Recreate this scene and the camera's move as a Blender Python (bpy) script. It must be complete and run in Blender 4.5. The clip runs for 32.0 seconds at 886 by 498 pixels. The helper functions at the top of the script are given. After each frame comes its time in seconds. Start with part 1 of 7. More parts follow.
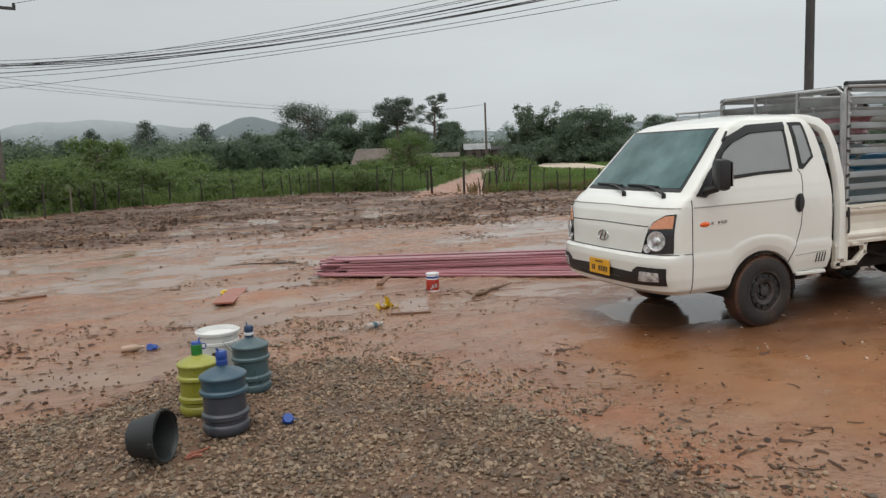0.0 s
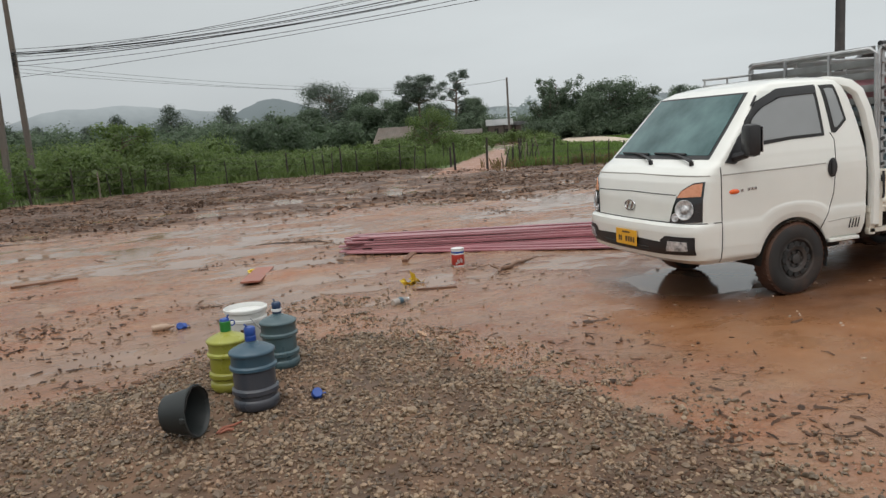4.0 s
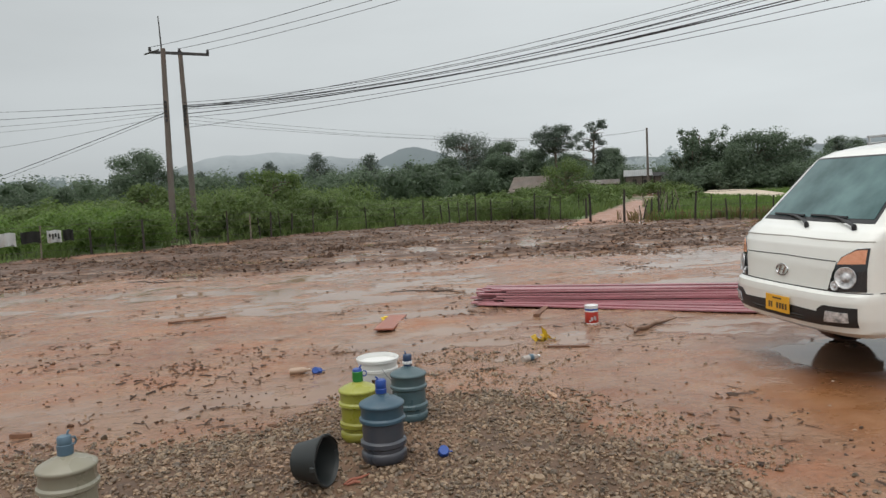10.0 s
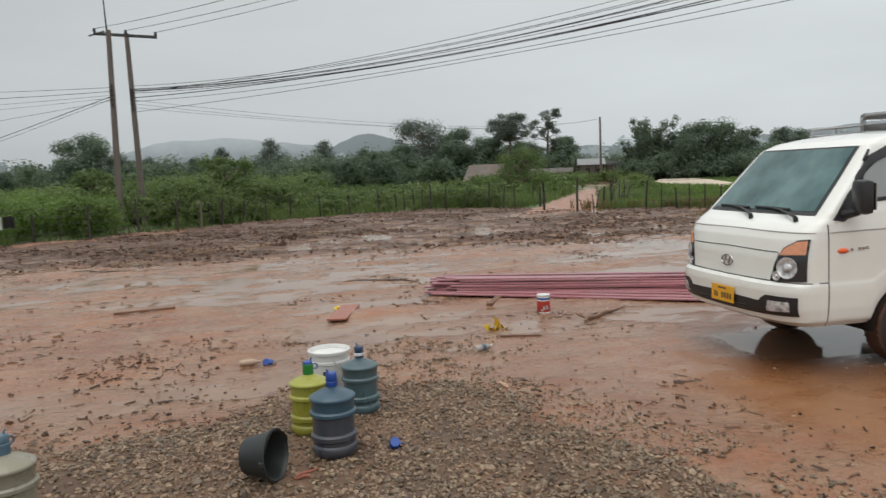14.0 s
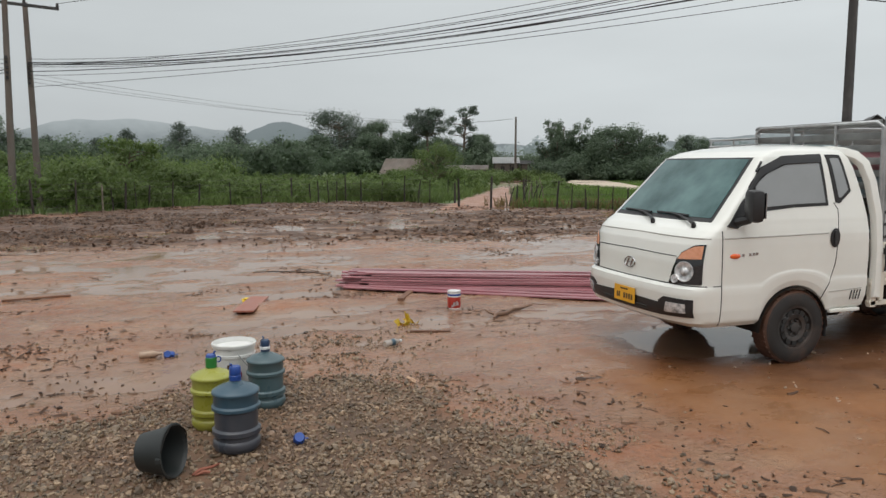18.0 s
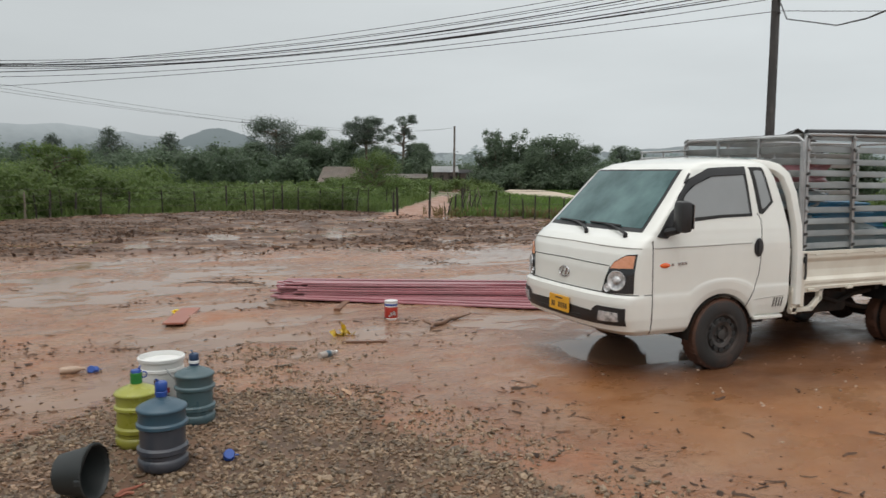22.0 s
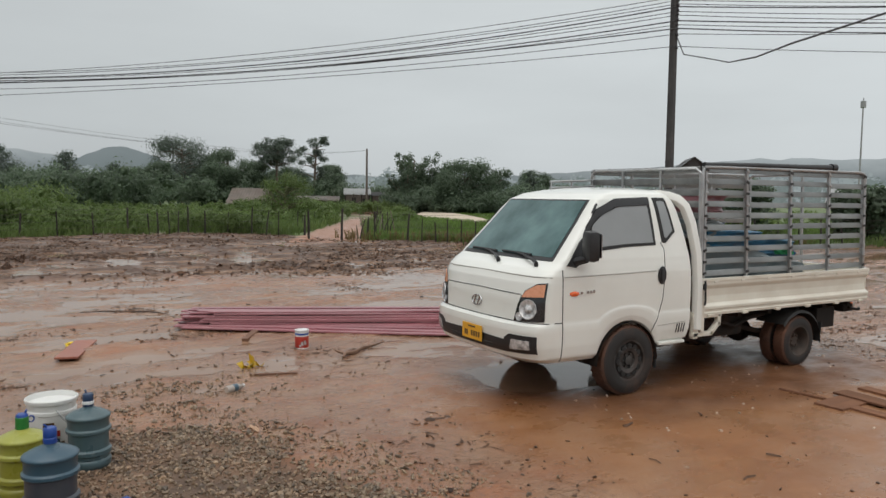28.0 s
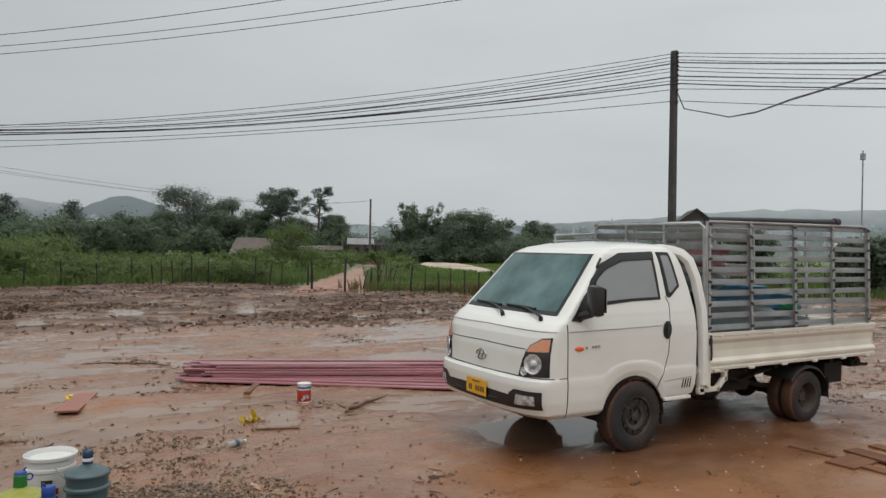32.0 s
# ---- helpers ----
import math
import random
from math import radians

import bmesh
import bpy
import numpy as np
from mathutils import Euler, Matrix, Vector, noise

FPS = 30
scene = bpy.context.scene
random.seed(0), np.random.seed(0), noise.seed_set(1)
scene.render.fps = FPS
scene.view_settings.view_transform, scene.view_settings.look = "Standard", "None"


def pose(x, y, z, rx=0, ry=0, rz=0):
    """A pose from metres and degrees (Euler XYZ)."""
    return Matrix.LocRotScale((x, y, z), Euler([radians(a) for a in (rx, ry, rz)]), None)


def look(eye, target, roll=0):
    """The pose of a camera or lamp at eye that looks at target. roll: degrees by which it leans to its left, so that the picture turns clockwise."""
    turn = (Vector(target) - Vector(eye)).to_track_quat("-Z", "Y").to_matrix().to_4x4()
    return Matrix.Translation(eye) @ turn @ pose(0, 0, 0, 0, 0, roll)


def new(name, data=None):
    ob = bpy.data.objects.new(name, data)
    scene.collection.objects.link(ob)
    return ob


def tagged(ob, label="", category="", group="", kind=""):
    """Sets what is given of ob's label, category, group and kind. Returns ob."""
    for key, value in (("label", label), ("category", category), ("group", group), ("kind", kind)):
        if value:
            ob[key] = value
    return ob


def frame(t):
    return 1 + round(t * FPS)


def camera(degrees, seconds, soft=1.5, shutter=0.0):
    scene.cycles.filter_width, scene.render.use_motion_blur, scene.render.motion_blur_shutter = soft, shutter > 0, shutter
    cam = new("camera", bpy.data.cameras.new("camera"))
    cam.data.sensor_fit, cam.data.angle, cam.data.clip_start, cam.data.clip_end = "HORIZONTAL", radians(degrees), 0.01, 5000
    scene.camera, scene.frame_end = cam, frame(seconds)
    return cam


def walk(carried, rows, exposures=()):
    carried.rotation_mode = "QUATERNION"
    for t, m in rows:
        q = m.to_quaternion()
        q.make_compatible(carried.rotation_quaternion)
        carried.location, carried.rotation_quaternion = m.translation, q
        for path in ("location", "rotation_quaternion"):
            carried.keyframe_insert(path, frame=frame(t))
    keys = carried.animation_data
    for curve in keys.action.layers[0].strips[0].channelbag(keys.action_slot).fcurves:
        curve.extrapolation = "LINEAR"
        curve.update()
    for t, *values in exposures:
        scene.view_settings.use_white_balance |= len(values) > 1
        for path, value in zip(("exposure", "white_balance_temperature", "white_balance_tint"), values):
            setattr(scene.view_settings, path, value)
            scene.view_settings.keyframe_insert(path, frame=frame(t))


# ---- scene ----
cam = camera(62.2, 32.0, soft=1.4, shutter=1.5)
PATH = [
    (0.0, pose(-5.128, -6.004, 1.710, 82.58, 2.29, -21.16)),
    (0.5, pose(-5.139, -6.013, 1.709, 82.61, 2.78, -20.86)),
    (1.0, pose(-5.139, -6.010, 1.703, 82.53, 3.63, -19.61)),
    (1.5, pose(-5.139, -6.007, 1.701, 82.40, 3.95, -19.26)),
    (2.0, pose(-5.135, -5.998, 1.690, 82.25, 3.62, -18.91)),
    (2.5, pose(-5.132, -6.003, 1.687, 82.83, 3.94, -19.06)),
    (3.0, pose(-5.138, -5.997, 1.678, 81.72, 3.66, -19.44)),
    (3.5, pose(-5.132, -5.989, 1.674, 80.94, 3.68, -19.32)),
    (5.5, pose(-5.114, -5.952, 1.665, 81.17, 4.14, -20.06)),
    (6.0, pose(-5.138, -5.956, 1.679, 81.64, 4.75, -19.20)),
    (6.5, pose(-5.145, -5.964, 1.689, 82.73, 5.85, -16.92)),
    (7.0, pose(-5.145, -5.960, 1.701, 83.91, 6.06, -14.97)),
    (7.5, pose(-5.150, -5.952, 1.703, 84.58, 5.70, -13.26)),
    (8.0, pose(-5.153, -5.954, 1.703, 85.31, 4.72, -11.14)),
    (8.5, pose(-5.134, -5.936, 1.706, 85.44, 4.14, -9.41)),
    (9.0, pose(-5.124, -5.926, 1.714, 85.40, 3.41, -9.05)),
    (9.5, pose(-5.120, -5.917, 1.724, 85.30, 2.82, -9.12)),
    (10.0, pose(-5.119, -5.919, 1.735, 85.25, 2.80, -8.99)),
    (10.5, pose(-5.113, -5.918, 1.746, 85.76, 2.07, -8.94)),
    (11.0, pose(-5.113, -5.913, 1.755, 85.95, 1.40, -9.33)),
    (11.5, pose(-5.107, -5.915, 1.758, 85.85, 1.09, -9.83)),
    (12.0, pose(-5.105, -5.911, 1.761, 85.80, 0.36, -10.85)),
    (12.5, pose(-5.106, -5.908, 1.758, 85.62, 0.41, -11.46)),
    (13.0, pose(-5.109, -5.919, 1.756, 85.29, 1.06, -11.20)),
    (13.5, pose(-5.098, -5.913, 1.757, 84.57, 2.02, -11.53)),
    (14.0, pose(-5.088, -5.905, 1.760, 84.11, 2.46, -12.45)),
    (14.5, pose(-5.091, -5.909, 1.757, 83.87, 2.44, -13.30)),
    (16.5, pose(-5.075, -5.905, 1.763, 82.54, 0.63, -17.25)),
    (17.0, pose(-5.075, -5.909, 1.765, 82.83, 0.11, -18.02)),
    (17.5, pose(-5.069, -5.910, 1.771, 83.17, -0.24, -18.52)),
    (18.0, pose(-5.072, -5.917, 1.773, 83.50, 0.02, -18.92)),
    (18.5, pose(-5.059, -5.912, 1.772, 83.83, 0.17, -19.29)),
    (19.0, pose(-5.055, -5.907, 1.774, 83.99, 0.19, -20.30)),
    (19.5, pose(-5.056, -5.911, 1.776, 84.10, 0.96, -20.86)),
    (20.0, pose(-5.049, -5.912, 1.778, 84.14, 1.35, -21.10)),
    (20.5, pose(-5.042, -5.903, 1.778, 84.15, 1.20, -22.09)),
    (21.0, pose(-5.046, -5.907, 1.781, 84.12, 0.86, -22.49)),
    (21.5, pose(-5.043, -5.904, 1.782, 84.17, 0.26, -23.06)),
    (22.0, pose(-5.035, -5.900, 1.783, 84.18, -0.39, -23.63)),
    (22.5, pose(-5.032, -5.894, 1.792, 84.27, -0.63, -24.88)),
    (23.0, pose(-5.032, -5.891, 1.793, 84.25, -0.56, -25.21)),
    (23.5, pose(-5.029, -5.890, 1.800, 84.40, -0.62, -25.77)),
    (24.0, pose(-5.025, -5.883, 1.803, 84.55, -0.88, -26.38)),
    (24.5, pose(-5.024, -5.877, 1.809, 84.61, -1.03, -27.06)),
    (25.0, pose(-5.017, -5.878, 1.810, 84.54, -0.99, -27.50)),
    (25.5, pose(-5.006, -5.868, 1.819, 84.45, -0.98, -28.52)),
    (27.5, pose(-5.008, -5.854, 1.842, 85.65, -0.88, -30.37)),
    (28.0, pose(-5.012, -5.851, 1.844, 85.97, -0.83, -30.42)),
    (28.5, pose(-5.020, -5.852, 1.850, 86.61, -0.82, -30.35)),
    (29.0, pose(-5.018, -5.853, 1.857, 87.06, -0.64, -30.32)),
    (29.5, pose(-5.018, -5.850, 1.863, 87.69, -0.76, -30.59)),
    (30.0, pose(-5.020, -5.850, 1.867, 88.07, -0.72, -30.58)),
    (30.5, pose(-5.021, -5.852, 1.874, 88.59, -0.57, -30.67)),
    (31.0, pose(-5.023, -5.848, 1.877, 89.14, -0.70, -30.74)),
    (31.5, pose(-5.023, -5.848, 1.882, 89.48, -0.78, -30.35)),
    (32.0, pose(-5.027, -5.848, 1.883, 89.84, -0.99, -30.19)),
]
walk(cam, PATH, ((0.0, -0.06), (4.0, -0.05), (7.0, 0.06), (12.0, 0.0), (17.0, -0.06), (20.0, -0.07), (22.0, -0.05), (24.0, -0.13), (28.0, -0.16), (30.0, -0.21), (32.0, -0.27)))

# ---- world and light: a bright overcast sky, brighter overhead, and a wide soft sun behind the cloud ----
world = bpy.data.worlds.new("overcast_sky")
scene.world = world
world.use_nodes = True
wn, wl = world.node_tree.nodes, world.node_tree.links
wn.clear()
w_out = wn.new("ShaderNodeOutputWorld")
w_bg = wn.new("ShaderNodeBackground")
w_sky = wn.new("ShaderNodeTexSky")
w_sky.sky_type = "NISHITA"
w_sky.sun_disc = False
w_sky.sun_elevation = radians(52)
w_sky.sun_rotation = radians(200)
w_sky.air_density, w_sky.dust_density = 1.5, 6.0
w_grey = wn.new("ShaderNodeHueSaturation")
w_grey.inputs["Saturation"].default_value = 0.12
w_grey.inputs["Value"].default_value = 0.012
wl.new(w_sky.outputs[0], w_grey.inputs["Color"])
w_tc = wn.new("ShaderNodeTexCoord")
w_sep = wn.new("ShaderNodeSeparateXYZ")
wl.new(w_tc.outputs["Generated"], w_sep.inputs[0])
w_ramp = wn.new("ShaderNodeValToRGB")
cr = w_ramp.color_ramp
cr.elements[0].position, cr.elements[0].color = 0.0, (0.555, 0.59, 0.605, 1)
cr.elements[1].position, cr.elements[1].color = 1.0, (1.15, 1.18, 1.18, 1)
for p, c in ((0.10, (0.56, 0.60, 0.615, 1)), (0.30, (0.60, 0.64, 0.655, 1)), (0.45, (0.74, 0.77, 0.78, 1))):
    e = cr.elements.new(p)
    e.color = c
wl.new(w_sep.outputs["Z"], w_ramp.inputs[0])
w_map = wn.new("ShaderNodeMapping")
w_map.inputs["Scale"].default_value = (1.2, 1.2, 5.0)
wl.new(w_tc.outputs["Generated"], w_map.inputs[0])
w_noise = wn.new("ShaderNodeTexNoise")
w_noise.inputs["Scale"].default_value = 1.6
w_noise.inputs["Detail"].default_value = 5
wl.new(w_map.outputs[0], w_noise.inputs["Vector"])
w_cloud = wn.new("ShaderNodeMapRange")
w_cloud.inputs["From Min"].default_value, w_cloud.inputs["From Max"].default_value = 0.3, 0.7
w_cloud.inputs["To Min"].default_value, w_cloud.inputs["To Max"].default_value = 0.93, 1.06
wl.new(w_noise.outputs[0], w_cloud.inputs[0])
w_mul = wn.new("ShaderNodeVectorMath")
w_mul.operation = "SCALE"
wl.new(w_ramp.outputs[0], w_mul.inputs[0])
w_side = wn.new("ShaderNodeMapRange")
w_side.inputs["From Min"].default_value, w_side.inputs["From Max"].default_value = -0.4, 0.9
w_side.inputs["To Min"].default_value, w_side.inputs["To Max"].default_value = 0.86, 1.21
wl.new(w_sep.outputs["X"], w_side.inputs[0])
w_both = wn.new("ShaderNodeMath")
w_both.operation = "MULTIPLY"
wl.new(w_cloud.outputs[0], w_both.inputs[0])
wl.new(w_side.outputs[0], w_both.inputs[1])
wl.new(w_both.outputs[0], w_mul.inputs["Scale"])
w_add = wn.new("ShaderNodeVectorMath")
wl.new(w_mul.outputs[0], w_add.inputs[0])
wl.new(w_grey.outputs[0], w_add.inputs[1])
wl.new(w_add.outputs[0], w_bg.inputs[0])
w_bg.inputs[1].default_value = 1.0
wl.new(w_bg.outputs[0], w_out.inputs[0])

sun = new("sun", bpy.data.lights.new("sun", "SUN"))
sun.data.energy, sun.data.angle, sun.data.color = 1.3, radians(60), (1.0, 0.97, 0.93)
sun.matrix_world = look((-3, -3.5, 14), (0, 0, 0))


# ---- materials ----
def nodes_of(name):
    m = bpy.data.materials.new(name)
    m.use_nodes = True
    return m, m.node_tree.nodes, m.node_tree.links, m.node_tree.nodes["Principled BSDF"]


def noise_node(n, l, scale, detail=4.0, rough=0.55, vec=None, stretch=None):
    t = n.new("ShaderNodeTexNoise")
    t.inputs["Scale"].default_value, t.inputs["Detail"].default_value, t.inputs["Roughness"].default_value = scale, detail, rough
    if vec is None:
        tc = n.new("ShaderNodeTexCoord")
        vec = tc.outputs["Object"]
    if stretch:
        mp = n.new("ShaderNodeMapping")
        mp.inputs["Scale"].default_value = stretch
        l.new(vec, mp.inputs[0])
        vec = mp.outputs[0]
    l.new(vec, t.inputs["Vector"])
    return t.outputs[0]


def mixed(n, l, fac, a, b):
    m = n.new("ShaderNodeMix")
    m.data_type = "RGBA"
    for sock, v in ((m.inputs[0], fac), (m.inputs[6], a), (m.inputs[7], b)):
        if isinstance(v, (int, float)):
            sock.default_value = v
        elif isinstance(v, tuple):
            sock.default_value = (*v[:3], 1)
        else:
            l.new(v, sock)
    return m.outputs[2]


def ranged(n, l, v, lo, hi, a=0.0, b=1.0):
    m = n.new("ShaderNodeMapRange")
    for k, x in zip(("From Min", "From Max", "To Min", "To Max"), (lo, hi, a, b)):
        m.inputs[k].default_value = x
    l.new(v, m.inputs[0])
    return m.outputs[0]


def maths(n, l, op, a, b=0.0):
    m = n.new("ShaderNodeMath")
    m.operation = op
    for i, v in enumerate((a, b)):
        if isinstance(v, (int, float)):
            m.inputs[i].default_value = v
        else:
            l.new(v, m.inputs[i])
    return m.outputs[0]


def bumped(n, l, bsdf, height, strength=0.3, dist=0.01):
    b = n.new("ShaderNodeBump")
    b.inputs["Strength"].default_value, b.inputs["Distance"].default_value = strength, dist
    l.new(height, b.inputs["Height"])
    l.new(b.outputs[0], bsdf.inputs["Normal"])


def stuff_mat(name, c1, c2, scale=8.0, rough=0.5, metal=0.0, bump=0.2, dist=0.004, dirt=None, dirt_amount=0.5, stretch=None, island=0.0, rand=0.0, coat=0.0, spec=0.5):
    """Two-tone surface with a fine grain, larger stains, and a varying gloss."""
    m, n, l, b = nodes_of(name)
    f = noise_node(n, l, scale, 5, stretch=stretch)
    col = mixed(n, l, ranged(n, l, f, 0.3, 0.7), c1, c2)
    if dirt:
        g = noise_node(n, l, scale * 0.23, 6, 0.65)
        col = mixed(n, l, ranged(n, l, g, 0.62 - dirt_amount * 0.25, 0.78, 0, 0.85), col, dirt)
    if island or rand:
        if island:
            r = n.new("ShaderNodeNewGeometry").outputs["Random Per Island"]
        else:
            r = n.new("ShaderNodeObjectInfo").outputs["Random"]
        hs = n.new("ShaderNodeHueSaturation")
        k = island or rand
        l.new(ranged(n, l, r, 0, 1, 1 - k, 1 + k), hs.inputs["Value"])
        l.new(col, hs.inputs["Color"])
        col = hs.outputs[0]
    l.new(col, b.inputs["Base Color"])
    l.new(ranged(n, l, f, 0.25, 0.75, rough * 0.8, min(1, rough * 1.2)), b.inputs["Roughness"])
    b.inputs["Metallic"].default_value = metal
    b.inputs["Coat Weight"].default_value = coat
    b.inputs["Coat Roughness"].default_value = 0.05
    b.inputs["Specular IOR Level"].default_value = spec
    if bump:
        bumped(n, l, b, noise_node(n, l, scale * 4, 4, stretch=stretch), bump, dist)
    return m


def glass_mat(name, color, rough=0.03, spec=0.6):
    m, n, l, b = nodes_of(name)
    f = noise_node(n, l, 3.0, 4)
    l.new(mixed(n, l, f, tuple(0.8 * c for c in color), color), b.inputs["Base Color"])
    l.new(ranged(n, l, noise_node(n, l, 9.0, 5), 0.3, 0.8, rough, rough * 3), b.inputs["Roughness"])
    b.inputs["Specular IOR Level"].default_value = spec
    return m


def leaf_mat(name, c1, c2, vary=0.4):
    m, n, l, b = nodes_of(name)
    r = n.new("ShaderNodeNewGeometry").outputs["Random Per Island"]
    col = mixed(n, l, r, c1, c2)
    hs = n.new("ShaderNodeHueSaturation")
    l.new(ranged(n, l, noise_node(n, l, 0.35, 3), 0.3, 0.7, 1 - vary, 1 + vary), hs.inputs["Value"])
    l.new(col, hs.inputs["Color"])
    l.new(hs.outputs[0], b.inputs["Base Color"])
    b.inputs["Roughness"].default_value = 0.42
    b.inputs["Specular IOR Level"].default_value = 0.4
    tr = n.new("ShaderNodeBsdfTranslucent")
    l.new(hs.outputs[0], tr.inputs[0])
    mx = n.new("ShaderNodeMixShader")
    mx.inputs[0].default_value = 0.56
    l.new(b.outputs[0], mx.inputs[1])
    l.new(tr.outputs[0], mx.inputs[2])
    l.new(mx.outputs[0], n["Material Output"].inputs[0])
    return m


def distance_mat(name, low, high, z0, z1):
    """Far hills and woods: a plain glowing backdrop, rain mist painted into the colour."""
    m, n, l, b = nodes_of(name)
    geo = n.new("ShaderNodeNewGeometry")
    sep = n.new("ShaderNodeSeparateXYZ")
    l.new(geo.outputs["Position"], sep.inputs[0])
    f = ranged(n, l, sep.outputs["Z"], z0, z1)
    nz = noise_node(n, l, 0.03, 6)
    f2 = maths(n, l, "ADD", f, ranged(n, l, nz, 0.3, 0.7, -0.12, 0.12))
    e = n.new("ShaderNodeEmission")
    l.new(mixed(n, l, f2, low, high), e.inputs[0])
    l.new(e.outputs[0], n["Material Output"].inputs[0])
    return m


M = {}
M["bark"] = stuff_mat("bark", (0.10, 0.075, 0.055), (0.17, 0.13, 0.10), 12, 0.9, bump=0.5)
# pine and dark leaves paled and greyed, rain mist put into the colour
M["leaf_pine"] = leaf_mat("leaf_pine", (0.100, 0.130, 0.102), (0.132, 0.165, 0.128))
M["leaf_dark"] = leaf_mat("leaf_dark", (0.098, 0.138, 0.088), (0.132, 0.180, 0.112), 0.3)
M["leaf_green"] = leaf_mat("leaf_green", (0.110, 0.165, 0.050), (0.158, 0.216, 0.070), 0.3)
M["leaf_bright"] = leaf_mat("leaf_bright", (0.112, 0.186, 0.043), (0.160, 0.242, 0.060), 0.3)
M["leaf_dry"] = leaf_mat("leaf_dry", (0.14, 0.10, 0.05), (0.22, 0.17, 0.08))
M["post"] = stuff_mat("fence_wood", (0.022, 0.018, 0.016), (0.05, 0.04, 0.034), 20, 0.85, bump=0.6, stretch=(1, 1, 0.15), rand=0.35)
M["post_pale"] = stuff_mat("weathered_wood", (0.16, 0.13, 0.10), (0.24, 0.20, 0.16), 20, 0.85, bump=0.6, stretch=(1, 1, 0.15))
M["wire"] = stuff_mat("cable_black", (0.02, 0.02, 0.022), (0.035, 0.035, 0.04), 30, 0.5, bump=0)
M["barbed"] = stuff_mat("rusty_wire", (0.08, 0.07, 0.065), (0.13, 0.11, 0.1), 30, 0.6, metal=0.5, bump=0)
M["concrete"] = stuff_mat("concrete_pole", (0.100, 0.084, 0.072), (0.170, 0.146, 0.126), 5, 0.8, bump=0.3, dirt=(0.15, 0.095, 0.070), dirt_amount=0.5, stretch=(1, 1, 0.2))
M["pole_dark"] = stuff_mat("dark_pole", (0.035, 0.035, 0.037), (0.07, 0.068, 0.066), 5, 0.7, bump=0.3, dirt=(0.13, 0.125, 0.12), dirt_amount=0.4, stretch=(1, 1, 0.2))
M["steel"] = stuff_mat("galvanised_steel", (0.32, 0.33, 0.335), (0.46, 0.47, 0.475), 9, 0.45, metal=0.6, bump=0.15, dirt=(0.24, 0.21, 0.18), dirt_amount=0.6, stretch=(0.4, 1, 1))
M["slat"] = stuff_mat("galvanised_slat", (0.17, 0.178, 0.178), (0.29, 0.30, 0.295), 5, 0.42, metal=0.45, bump=0.15, dirt=(0.17, 0.165, 0.15), dirt_amount=0.7, rand=0.16, stretch=(0.5, 1, 1))


# ---- mesh helpers ----
def part(name, bm, mat, parent=None, label="", smooth=False):
    me = bpy.data.meshes.new(name)
    bm.to_mesh(me)
    bm.free()
    if mat:
        me.materials.append(mat)
    if smooth:
        me.polygons.foreach_set("use_smooth", [True] * len(me.polygons))
        me.set_sharp_from_angle(angle=radians(38))
    ob = new(name, me)
    if parent:
        ob.parent = parent
    if label:
        ob["label"] = label
    return ob


def mesh_np(name, verts, faces, mat, parent=None, smooth=False):
    me = bpy.data.meshes.new(name)
    verts = np.asarray(verts, dtype=np.float32)
    faces = np.asarray(faces, dtype=np.int32)
    k = faces.shape[1]
    me.vertices.add(len(verts))
    me.vertices.foreach_set("co", verts.ravel())
    me.loops.add(faces.size)
    me.loops.foreach_set("vertex_index", faces.ravel())
    me.polygons.add(len(faces))
    me.polygons.foreach_set("loop_start", np.arange(len(faces), dtype=np.int32) * k)
    me.polygons.foreach_set("use_smooth", np.full(len(faces), smooth))
    me.update(calc_edges=True)
    me.validate()
    if mat:
        me.materials.append(mat)
    ob = new(name, me)
    if parent:
        ob.parent = parent
    return ob


def empty(name, x, y, z=0.0, rz=0.0):
    ob = new(name)
    ob.empty_display_size = 0.2
    ob.matrix_basis = pose(x, y, z, 0, 0, rz)
    return ob


def box(bm, c, s, m=None, bevel=0.0):
    r = bmesh.ops.create_cube(bm, size=1.0)["verts"]
    bmesh.ops.scale(bm, vec=s, verts=r)
    if bevel:
        ed = {e for v in r for e in v.link_edges}
        r = list({v for f in bmesh.ops.bevel(bm, geom=list(ed), offset=bevel, segments=2, affect="EDGES", profile=0.6)["faces"] for v in f.verts} | {v for v in r if v.is_valid})
    t = Matrix.Translation(c)
    if m is not None:
        t = t @ m
    bmesh.ops.transform(bm, matrix=t, verts=r)
    return bm


def rod(bm, p0, p1, r0, r1=None, n=8, caps=True):
    p0, p1 = Vector(p0), Vector(p1)
    r1 = r0 if r1 is None else r1
    d = p1 - p0
    m = Matrix.Translation((p0 + p1) / 2) @ d.to_track_quat("Z", "Y").to_matrix().to_4x4()
    bmesh.ops.create_cone(bm, cap_ends=caps, segments=n, radius1=r0, radius2=r1, depth=d.length, matrix=m)
    return bm


